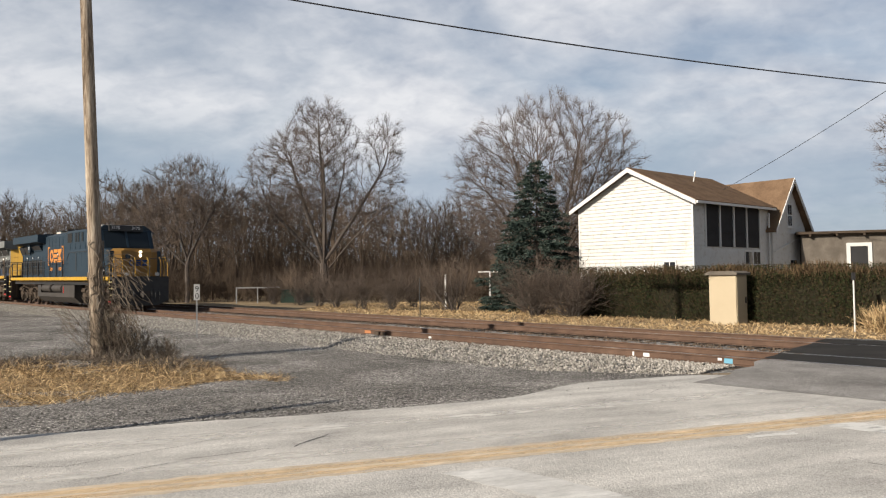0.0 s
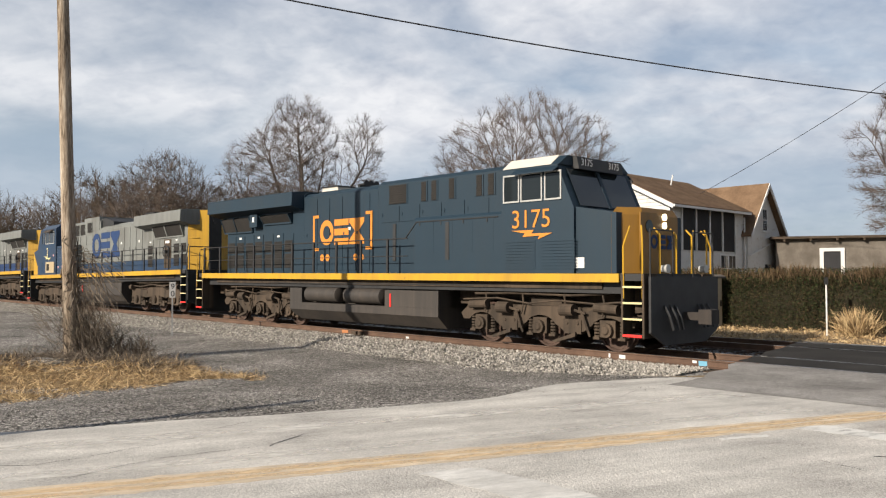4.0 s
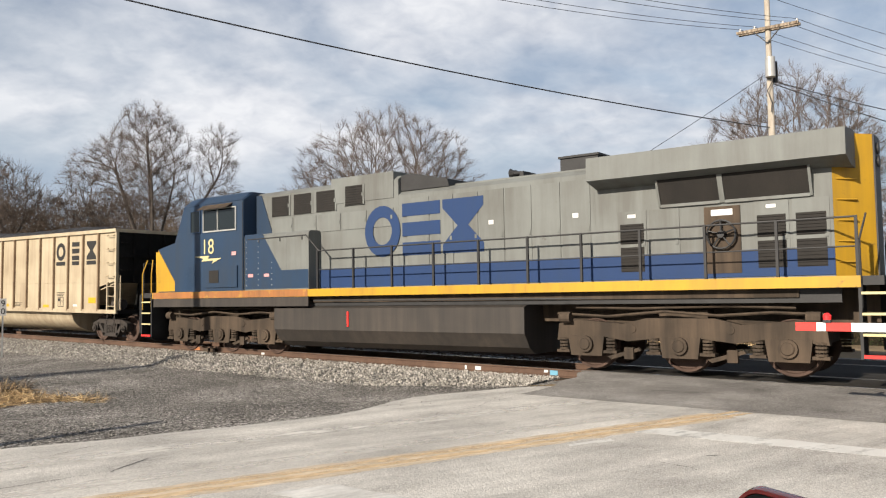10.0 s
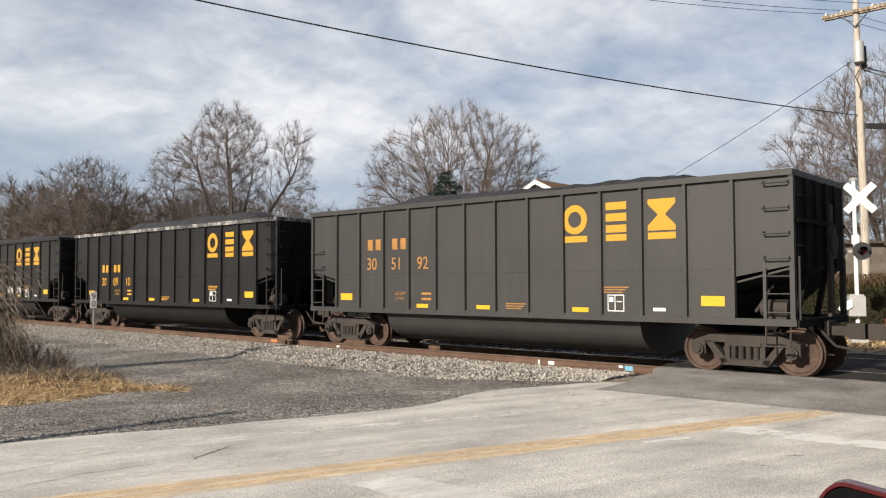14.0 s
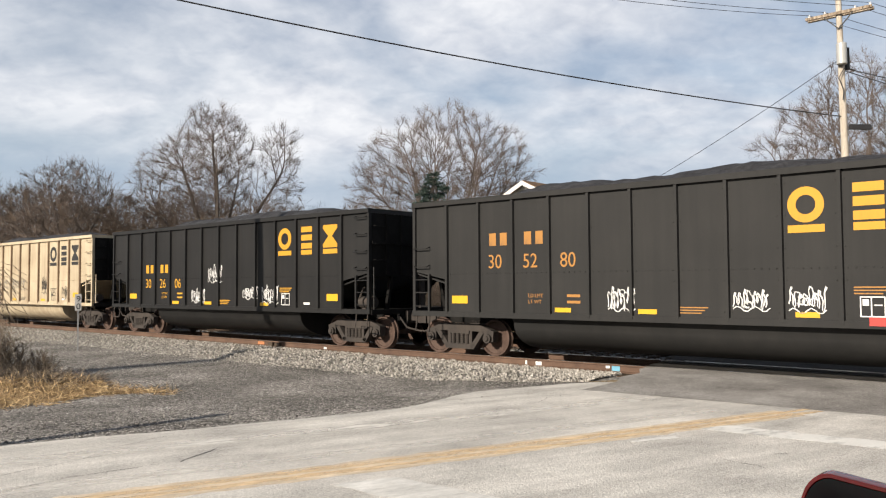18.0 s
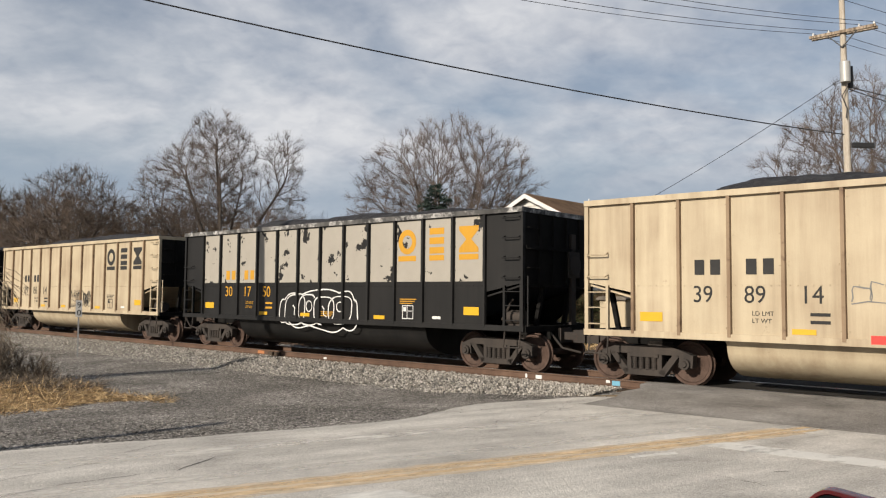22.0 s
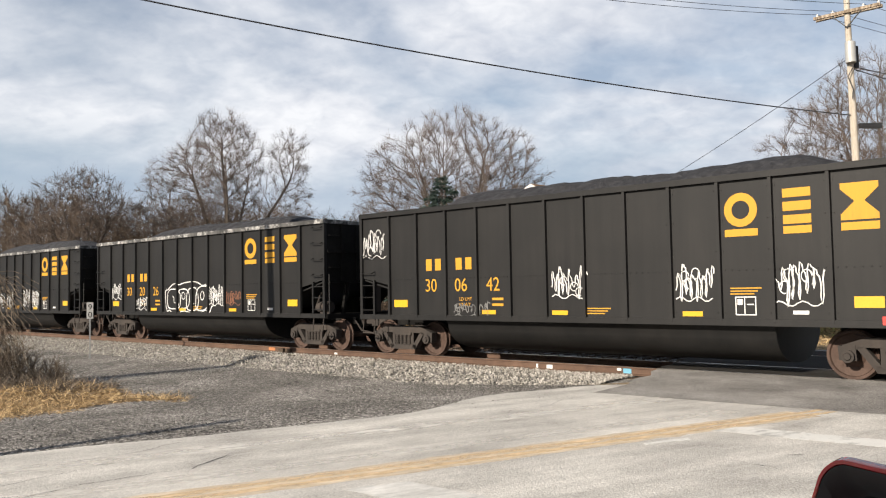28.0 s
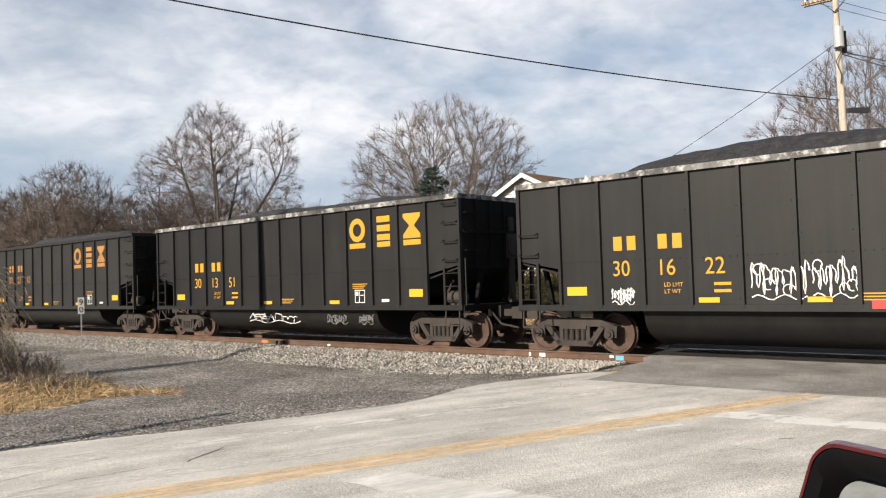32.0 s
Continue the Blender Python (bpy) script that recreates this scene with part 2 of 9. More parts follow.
# tyre-worn streaks run along the road
_m = M_ASPHALT.node_tree
for _n in _m.nodes:
    if _n.bl_idname == "ShaderNodeMapping":
        _n.inputs["Rotation"].default_value = (0, 0, radians(-20.6))
_mp2 = _m.nodes.new("ShaderNodeMapping")
_mp2.vector_type = "POINT"
_mp2.inputs["Scale"].default_value = (0.2, 1.15, 1)
_first = [n for n in _m.nodes if n.bl_idname == "ShaderNodeMapping" and n != _mp2][0]
_m.links.new(_first.outputs[0], _mp2.inputs[0])
_ns = _m.nodes.new("ShaderNodeTexNoise")
_ns.inputs["Scale"].default_value, _ns.inputs["Detail"].default_value, _ns.inputs["Roughness"].default_value = 1.6, 7.0, 0.6
_m.links.new(_mp2.outputs[0], _ns.inputs["Vector"])
_mr = _m.nodes.new("ShaderNodeMapRange")
_mr.inputs["From Min"].default_value, _mr.inputs["From Max"].default_value = 0.33, 0.67
_mr.inputs["To Min"].default_value, _mr.inputs["To Max"].default_value = 0.82, 1.24
_m.links.new(_ns.outputs["Fac"], _mr.inputs["Value"])
_mu = _m.nodes.new("ShaderNodeVectorMath")
_mu.operation = "SCALE"
_bs = _m.nodes["Principled BSDF"]
_m.links.new(_bs.inputs["Base Color"].links[0].from_socket, _mu.inputs[0])
_m.links.new(_mr.outputs[0], _mu.inputs["Scale"])
_m.links.new(_mu.outputs[0], _bs.inputs["Base Color"])
M_ASPHALT_DARK = material("fresh_asphalt", [(0.075, 0.07, 0.064), (0.17, 0.16, 0.148), (0.265, 0.252, 0.234), (0.38, 0.365, 0.34)], 0.6, 0.92, 0.006, fine=60, contrast=(0.36, 0.66), fmix=0.5)
M_GRAVEL = material("gravel", [(0.045, 0.041, 0.036), (0.14, 0.131, 0.118), (0.235, 0.221, 0.2), (0.5, 0.475, 0.435)], 0.4, 0.95, 0.035, fine=38, contrast=(0.39, 0.64), fmix=0.7)


def speckle(m, scale, low, high, relief=0.0):
    """Breaks a surface into small stones, each a little lighter or darker than its neighbours."""
    nd, ln = m.node_tree.nodes, m.node_tree.links
    bs = nd["Principled BSDF"]
    co = nd.new("ShaderNodeTexCoord")
    out = bs.inputs["Base Color"].links[0].from_socket
    for k, (f, w) in enumerate(((1.0, 1.0), (2.3, 0.6))):
        vo = nd.new("ShaderNodeTexVoronoi")
        vo.inputs["Scale"].default_value = scale * f
        ln.new(co.outputs["Object"], vo.inputs["Vector"])
        sp_ = nd.new("ShaderNodeSeparateColor")
        ln.new(vo.outputs["Color"], sp_.inputs[0])
        mr = nd.new("ShaderNodeMapRange")
        mr.inputs["To Min"].default_value, mr.inputs["To Max"].default_value = 1 - (1 - low) * w, 1 + (high - 1) * w
        ln.new(sp_.outputs[0], mr.inputs["Value"])
        mu = nd.new("ShaderNodeVectorMath")
        mu.operation = "SCALE"
        ln.new(out, mu.inputs[0])
        ln.new(mr.outputs[0], mu.inputs["Scale"])
        out = mu.outputs[0]
        if relief and k == 0:
            bu = nd.new("ShaderNodeBump")
            bu.invert = True
            bu.inputs["Distance"].default_value = relief
            ln.new(vo.outputs["Distance"], bu.inputs["Height"])
            if bs.inputs["Normal"].links:
                ln.new(bs.inputs["Normal"].links[0].from_socket, bu.inputs["Normal"])
            ln.new(bu.outputs[0], bs.inputs["Normal"])
    ln.new(out, bs.inputs["Base Color"])


speckle(M_GRAVEL, 24.0, 0.35, 1.75, 0.02)
speckle(M_ASPHALT, 42.0, 0.90, 1.10, 0.003)
speckle(M_ASPHALT_DARK, 42.0, 0.82, 1.18, 0.003)
M_BALLAST = material("ballast_bed", [(0.10, 0.094, 0.085), (0.2, 0.19, 0.175), (0.32, 0.305, 0.28)], 3.0, 0.95, 0.03, fine=22)
speckle(M_BALLAST, 18.0, 0.4, 1.6, 0.02)
M_DRY = material("dry_ground", [(0.11, 0.082, 0.05), (0.22, 0.165, 0.1), (0.33, 0.26, 0.165)], 0.35, 0.97, 0.02, fine=9)
M_STRAW = material("dead_grass", [(0.05, 0.034, 0.02), (0.2, 0.138, 0.072), (0.44, 0.32, 0.175)], 1.1, 0.9, 0.02, fine=20, stretch=(1, 2.5, 1))
M_RAIL = material("rusty_rail", [(0.045, 0.026, 0.018), (0.085, 0.05, 0.033), (0.13, 0.08, 0.054)], 2.0, 0.8, 0.001, fine=50)
M_RAILTOP = material("polished_rail_head", [(0.32, 0.3, 0.28), (0.5, 0.48, 0.46)], 6.0, 0.3, 0.0, metal=0.9)
M_TIE = material("creosoted_wood", [(0.025, 0.02, 0.015), (0.06, 0.045, 0.033), (0.11, 0.085, 0.065)], 3.0, 0.9, 0.006, fine=25, stretch=(1, 6, 6))
M_BARK = material("grey_bark", [(0.04, 0.033, 0.028), (0.08, 0.067, 0.058), (0.125, 0.107, 0.093)], 2.5, 0.95, 0.01, fine=18)
M_TWIG = material("brown_twigs", [(0.058, 0.045, 0.038), (0.10, 0.080, 0.068), (0.15, 0.122, 0.104)], 0.5, 0.95, fine=6)
M_WOODS = material("far_twigs", [(0.046, 0.034, 0.025), (0.088, 0.066, 0.049), (0.138, 0.105, 0.080)], 0.12, 0.95, fine=3)
M_POLE = material("weathered_pole", [(0.045, 0.032, 0.022), (0.17, 0.132, 0.096), (0.31, 0.255, 0.195), (0.45, 0.39, 0.315)], 1.3, 0.9, 0.006, fine=9, stretch=(5, 5, 0.45), contrast=(0.36, 0.66))
M_POLEPALE = material("bleached_pole", [(0.2, 0.17, 0.135), (0.36, 0.32, 0.265), (0.5, 0.455, 0.39)], 2.0, 0.9, 0.004, fine=12, stretch=(6, 6, 0.5))
M_WIRE = material("black_cable", [(0.012, 0.012, 0.014), (0.03, 0.03, 0.032)], 2.0, 0.6)
M_ROOF = material("brown_shingles", [(0.075, 0.048, 0.03), (0.14, 0.09, 0.055), (0.2, 0.135, 0.085)], 1.2, 0.95, 0.008, fine=22)
M_DARK = material("dark_interior", [(0.012, 0.012, 0.013), (0.03, 0.03, 0.032)], 1.0, 0.8)
M_STEELBLK = weathered("black_car_paint", (0.0085, 0.0085, 0.0085), (0.018, 0.017, 0.016), (0.05, 0.03, 0.02), 0.55, 1.0, 0.6, 0.02, 0.10)
M_FADED = weathered("faded_black_car_paint", (0.0140, 0.0140, 0.0137), (0.022, 0.0213, 0.0202), (0.015, 0.0135, 0.012), 0.7, 1.0, 0.7, 0.05, 0.08)
for m_ in (M_STEELBLK, M_FADED):
    m_.node_tree.nodes["Principled BSDF"].inputs["Specular IOR Level"].default_value = 0.22
M_PALEFADE = weathered("pale_faded_car_paint", (0.0255, 0.0252, 0.0245), (0.036, 0.0345, 0.032), (0.024, 0.021, 0.018), 0.6, 1.0, 0.7, 0.05, 0.08)
# near-black for the car ends: the shade of the sunless end is in the colour
M_ENDSHADE = material("shade_black_end_steel", [(0.004, 0.004, 0.004), (0.008, 0.0078, 0.0074), (0.016, 0.015, 0.014)], 2.0, 0.95, 0.002)
M_CREAMPOST = weathered("rust_stained_cream_post", (0.22, 0.158, 0.098), (0.12, 0.074, 0.044), (0.075, 0.042, 0.026), 0.7, 0.6, 0.85, 0.18)
M_CREAM = weathered("cream_car_paint", (0.385, 0.325, 0.225), (0.19, 0.135, 0.085), (0.13, 0.075, 0.045), 0.65, 0.8, 0.65, 0.07, 0.05)
M_TRUCK = weathered("dusty_truck_steel", (0.026, 0.022, 0.0195), (0.055, 0.044, 0.036), (0.08, 0.04, 0.024), 0.85, 1.0, 0.7, 0.1)
M_WHEEL = material("brown_wheel_steel", [(0.035, 0.022, 0.017), (0.065, 0.041, 0.031), (0.10, 0.064, 0.05)], 4.0, 0.75, 0.001, metal=0.3)
M_COAL = material("coal", [(0.006, 0.006, 0.007), (0.018, 0.018, 0.02), (0.04, 0.04, 0.043)], 6.0, 0.75, 0.06, fine=16)
M_YELLOW = weathered("yellow_lettering", (0.44, 0.225, 0.012), (0.2, 0.11, 0.02), (0.05, 0.04, 0.03), 0.65, 1.0, 0.35, 0.09)
M_ORANGE = weathered("faded_orange_lettering", (0.32, 0.145, 0.028), (0.13, 0.08, 0.035), (0.045, 0.04, 0.036), 0.65, 1.0, 0.6, 0.14)
M_BLACKPAINT = material("black_lettering", [(0.010, 0.010, 0.010), (0.024, 0.023, 0.022)], 3.0, 0.75)
M_WHITEPAINT = material("white_spray_paint", [(0.48, 0.48, 0.465), (0.6, 0.6, 0.585)], 3.0, 0.6)
M_REFLECT = material("yellow_reflector", [(0.46, 0.26, 0.01), (0.55, 0.33, 0.02)], 3.0, 0.4)

# ---- ground, road, railway ----
def smooth01(x):
    x = min(1.0, max(0.0, x))
    return x * x * (3 - 2 * x)


ROAD_T = Vector((0.936, 0.352, 0))      # along the road
ROAD_N = Vector((-0.352, 0.936, 0))     # across it, away from the camera
ROAD_EDGE = 10.97                       # far edge, from the camera
RAIL_Z = 0.05                           # rail height at the crossing


def road_coords(x, y):
    return x * 0.936 + y * 0.352, -x * 0.352 + y * 0.936


def land(x, y):
    """Height of the bare land."""
    off = x * N.x + y * N.y - DD
    s = x * U.x + y * U.y
    a, r = road_coords(x, y)
    lot = -0.04 - 0.34 * smooth01((r - 11.0) / 6.0)
    near = lot + GRADE * min(0, s + 9)
    far = -0.27 + GRADE * min(0, s + 9) * 0.8
    k = smooth01((off + 3.4) / 9.0)
    z = near * (1 - k) + far * k
    d = math.hypot(x, y)
    z += 0.09 * (noise.noise((x * 0.13, y * 0.13, 0.3)) ) * smooth01((off - 6) / 10)
    z += 0.5 * smooth01((off - 22) / 60)
    if abs(a) < 400 and r < 12:
        z = min(z, -0.05)
    return z


g = G()
xs = [-900, -500, -300, -200, -140, -100] + [-80 + 1.0 * i for i in range(131)] + [60, 80, 110, 160, 240, 400, 700, 1000]
ys = [-300, -120, -60, -30] + [-15 + 1.0 * i for i in range(116)] + [110, 125, 150, 190, 250, 350, 500, 800, 1400]
g.v = [(x, y, land(x, y)) for y in ys for x in xs]
nx = len(xs)
g.f = [(j * nx + i, j * nx + i + 1, (j + 1) * nx + i + 1, (j + 1) * nx + i) for j in range(len(ys) - 1) for i in range(nx - 1)]
ground = part("ground", g.mesh("ground", M_DRY, True, False), None)
tagged(ground, "flat land with short dead winter grass", "ground", kind="structure")


def strip(name, material_, lines, label, category="ground", kind="structure"):
    """A sheet from rows of points that run side by side."""
    g = G()
    n = len(lines[0])
    g.v = [tuple(p) for l in lines for p in l]
    g.f = [(j * n + i, j * n + i + 1, (j + 1) * n + i + 1, (j + 1) * n + i) for j in range(len(lines) - 1) for i in range(n - 1)]
    ob = part(name, g.mesh(name, material_, True), None)
    return tagged(ob, label, category, kind=kind)


def road_point(a, r, z):
    p = ROAD_T * a + ROAD_N * r
    return Vector((p.x, p.y, z))


# the road, rising to the rails at the crossing
rows = []
for r in [-14, -6, 0, 3, 5, 6.5, 7.7, 9, 10, 10.6, ROAD_EDGE]:
    row = []
    for a in [-260, -120, -60, -30, -20, -14] + [-12 + 0.5 * i for i in range(72)] + [26, 32, 40, 60, 120, 300]:
        edge = ROAD_EDGE + 0.10 * noise.noise((a * 0.8, 0, 0)) + 1.2 * smooth01((a - 4.5) / 3) * smooth01((12 - a) / 3)
        rr = r if r < 10 else r + (edge - ROAD_EDGE) * (r - 10) / (ROAD_EDGE - 10)
        p = ROAD_T * a + ROAD_N * rr
        off = p.dot(N) - DD
        s = p.dot(U)
        zt = 0.0 + (GRADE * s) * smooth01(1 - abs(off - 2.2) / 6.0)
        row.append((p.x, p.y, zt + 0.004))
    rows.append(row)
road = strip("road", M_ASPHALT, rows, "worn pale asphalt road with patched and cracked surface", "road")

# gravel lot between road and railway
rows = []
for i in range(60):
    a = -42 + i * 0.9
    row = []
    for k in range(14):
        f = k / 13
        p0 = road_point(a, ROAD_EDGE - 0.35 + 0.25 * noise.noise((a * 0.9, 5, 0)), 0)
        d = (DD - 3.0 - p0.dot(N)) / ROAD_N.dot(N)
        p = p0 + ROAD_N * max(0.0, d) * f
        row.append((p.x, p.y, land(p.x, p.y) + 0.045))
    rows.append(row)
lot = strip("gravel_lot", M_GRAVEL, rows, "dark grey compacted gravel between road and railway", "gravel")

TRACKS = (0.0, 4.55)


def crossing(s, off):
    """Is this place of the railway under the road?"""
    p = U * s + N * (DD + off)
    r = p.dot(ROAD_N)
    return 1.0 < r < ROAD_EDGE + 0.9


def rail_profile():
    return [(-0.075, -0.18), (0.075, -0.18), (0.075, -0.165), (0.012, -0.145), (0.012, -0.045), (0.036, -0.035), (0.036, -0.004),
            (0.028, 0.0), (-0.028, 0.0), (-0.036, -0.004), (-0.036, -0.035), (-0.012, -0.045), (-0.012, -0.145), (-0.075, -0.165)]


def along(ob):
    ob.matrix_world = Matrix.Translation(tr(0, 0)) @ Matrix(((U.x, N.x, 0, 0), (U.y, N.y, 0, 0), (0, 0, 1, 0), (0, 0, 0, 1)))
    return ob


bed = thing("railway_bed", "grey ballast bed of a double track railway", "ballast", kind="structure")
along(bed)
g = G()
rows = [(-3.5, -0.52), (-2.9, -0.36), (-2.1, -0.20), (-1.4, -0.19), (0, -0.2), (1.5, -0.19), (2.3, -0.25), (3.0, -0.19), (4.55, -0.2), (6.2, -0.19), (6.9, -0.3), (8.0, -0.55)]
ss = [-700, -400, -250, -160, -110] + [-80 + 1.0 * i for i in range(110)] + [40, 60, 120, 300]
for o, h in rows:
    for s in ss:
        w = 0.05 * noise.noise((s * 0.7, o * 0.9, 0))
        g.v.append((s, o + (0.25 * noise.noise((s * 0.35, o, 3)) if o < -2.5 else 0), h + w * 0.6 + GRADE * s - 0.02))
n = len(ss)
g.f = [(j * n + i, j * n + i + 1, (j + 1) * n + i + 1, (j + 1) * n + i) for j in range(len(rows) - 1) for i in range(n - 1)]
part("ballast_bed", g.mesh("ballast_bed", M_BALLAST, True), None, bed)

for c in TRACKS:
    for side in (-1, 1):
        o = c + side * 0.755
        rail = thing("rail", "rust-brown steel rail with a polished head", "rail", group="rails of the railway")
        along(rail)
        for a, b in ((-700, -33.2), (-33.19, -21.4), (-21.39, 300)):
            g = G()
            pr = rail_profile()
            g.v = [(s, o + y, z + GRADE * s) for s in (a, b) for y, z in pr]
            k = len(pr)
            g.f = [(i, (i + 1) % k, k + (i + 1) % k, k + i) for i in range(k)] + [tuple(range(k)), tuple(range(2 * k - 1, k - 1, -1))]
            part("rail_length", g, M_RAIL, rail)
            h = G()
            h.v = [(s, o + y, z + GRADE * s) for s in (a, b) for y, z in ((-0.03, 0.001), (0.03, 0.001), (0.03, -0.002), (-0.03, -0.002))]
            h.f = [(0, 1, 5, 4), (1, 2, 6, 5), (2, 3, 7, 6), (3, 0, 4, 7)]
            part("running_surface", h, M_RAILTOP, rail, "worn bright running surface")

# ---- trees ----
def tubes(limbs, lo=0, hi=99, fat=1.0, sides=(8, 6, 4, 3), tips=3):
    """The limbs of these levels as one mesh's vertices and faces; the thinnest end in a point."""
    vs, fs = [], []
    for a, b, ra, rb, l in limbs:
        if not lo <= l <= hi:
            continue
        n = sides[min(l, len(sides) - 1)]
        d = (b - a)
        if d.length < 1e-5:
            continue
        d.normalize()
        x = d.orthogonal().normalized()
        y = d.cross(x)
        k = len(vs)
        for i in range(n):
            w = 2 * math.pi * i / n
            vs.append(a + (x * math.cos(w) + y * math.sin(w)) * ra * fat)
        if l >= tips:
            vs.append(b)
            fs += [(k + i, k + (i + 1) % n, k + n) for i in range(n)]
            continue
        for i in range(n):
            w = 2 * math.pi * i / n
            vs.append(b + (x * math.cos(w) + y * math.sin(w)) * rb * fat)
        for i in range(n):
            fs.append((k + i, k + (i + 1) % n, k + n + (i + 1) % n, k + n + i))
    g = G()
    g.v, g.f = [tuple(v) for v in vs], fs
    return g


def grow(rng, height, r0, spread=0.55, levels=3, kids=(2, 3), lean=(0, 0), fork=0.2, thin=0.008, up=0.25, trunk=0.30, first=1.0, coarse=False):
    """A bare stem with side shoots as a list of tapered limbs (p, q, r_p, r_q, level); for shrubs."""
    out = []

    def limb(p, d, length, r, level):
        n = (3 if level == 0 else 2 if level == 1 else 1) if coarse else 5 if level == 0 else 4 if level < 3 else 1 if level == levels else 2
        q, rr = p, r
        pts = [(p, r)]
        for i in range(n):
            bend = 0.10 if level == 0 else 0.2
            d = (d + Vector((rng.gauss(0, bend), rng.gauss(0, bend), rng.gauss(0, bend * 0.6) + (up if level else 0.1) * 0.35))).normalized()
            q = q + d * (length / n)
            rr = max(thin, r * (1 - 0.55 * (i + 1) / n))
            pts.append((q, rr))
        for (a, ra), (b, rb) in zip(pts, pts[1:]):
            out.append((a, b, ra, rb, level))
        if level >= levels:
            return
        k = rng.randint(*kids) + (3 if level == 0 else 1 if level == 1 else 0)
        for j in range(k):
            f = (fork + (1 - fork) * (j + rng.random() * 0.7) / k) if level == 0 else 0.25 + 0.75 * (j + rng.random() * 0.8) / k
            f = min(f, 1.0)
            i = min(n - 1, int(f * n))
            t = f * n - i
            a, ra = pts[i]
            b, rb = pts[i + 1]
            side = Vector((rng.gauss(0, 1), rng.gauss(0, 1), rng.gauss(0, 0.45)))
            side = (side - d * side.dot(d)).normalized()
            ang = spread * rng.uniform(0.7, 1.35)
            nd = (d * math.cos(ang) + side * math.sin(ang)).normalized()
            shrink = rng.uniform(0.5, 0.72) if level else first * rng.uniform(0.75, 1.1) * (1.05 - 0.3 * f)
            limb(a.lerp(b, t), nd, length * shrink, max(thin, (ra + (rb - ra) * t) * rng.uniform(0.5, 0.75)), level + 1)
        limb(pts[-1][0], d, length * (rng.uniform(0.45, 0.65) if level else first * 0.95), pts[-1][1], level + 1)

    limb(Vector((0, 0, -0.2)), Vector((lean[0], lean[1], 1)).normalized(), height * trunk, r0, 0)
    top = max(q.z for _, q, _, _, _ in out)
    k = height / top
    return [(a * k, b * k, ra, rb, l) for a, b, ra, rb, l in out]


def colonise(seed, limbs, lobes, count, step=0.42, reach=3.2, kill=0.62, inertia=0.45, up=0.10, rounds=90, focus=4.0):
    """Branches that grow from a few main limbs towards free air inside the crown's lobes: places and parents of the nodes."""
    rng = np.random.default_rng(seed)
    pos, par, head = [], [], []
    for start, bend, end in limbs:
        if start is None:                      # the trunk
            a, c, e = Vector((0, 0, -0.3)), Vector(bend), Vector(end)
            prev = -1
        else:
            prev = min(range(len(pos)), key=lambda i: abs(pos[i][2] - start) + (0 if i < trunk_n else 99))
            a, c, e = Vector(pos[prev]), Vector(bend), Vector(end)
        n = max(3, int(((c - a).length + (e - c).length) / step))
        for i in range(0 if prev < 0 else 1, n + 1):
            f = i / n
            q = a * (1 - f) ** 2 + c * 2 * f * (1 - f) + e * f * f
            w = 0.05 if i else 0.0
            q = q + Vector(rng.normal(size=3) * w)
            pos.append(tuple(q))
            par.append(prev)
            head.append(tuple((q - Vector(pos[prev])).normalized()) if prev >= 0 else (0, 0, 1))
            prev = len(pos) - 1
        if start is None:
            trunk_n = len(pos)
    wts = np.array([l[3] * l[4] * l[5] for l in lobes]) ** 0.8
    which = rng.choice(len(lobes), count, p=wts / wts.sum())
    L = np.array(lobes, float)
    d = rng.normal(size=(count, 3))
    d /= np.linalg.norm(d, axis=1)[:, None]
    att = L[which, :3] + d * (rng.random(count) ** 0.33)[:, None] * L[which, 3:6]
    near = np.full(count, 1e9)
    who = np.zeros(count, int)
    alive = np.ones(count, bool)
    kids = {}
    done = 0
    for _ in range(rounds):
        new_ = np.array(pos[done:])
        if not len(new_):
            break
        dist = np.linalg.norm(att[:, None, :] - new_[None], axis=2)
        j = dist.argmin(1)
        dm = dist[np.arange(count), j]
        better = dm < near
        near[better], who[better] = dm[better], j[better] + done
        done = len(pos)
        alive &= near > kill
        act = alive & (near < reach)
        if not act.any():
            break
        P = np.array(pos)
        pull = np.zeros_like(P)
        v = att[act] - P[who[act]]
        np.add.at(pull, who[act], v / np.linalg.norm(v, axis=1)[:, None])
        for i in np.unique(who[act]).tolist():
            if kids.get(i, 0) >= 3:
                near[(who == i) & alive] = 1e9
                alive[(who == i) & act] = False
                continue
            w = pull[i]
            l = np.linalg.norm(w)
            if l < 1e-6:
                continue
            out_ = P[i] - np.array((0, 0, focus))
            out_ = out_ / max(0.5, np.linalg.norm(out_))
            w = w / l + inertia * np.array(head[i]) + 0.28 * out_ + np.array((0, 0, up)) + rng.normal(size=3) * 0.05
            w /= np.linalg.norm(w)
            kids[i] = kids.get(i, 0) + 1
            pos.append(tuple(P[i] + w * step))
            par.append(i)
            head.append(tuple(w))
    return pos, par, head


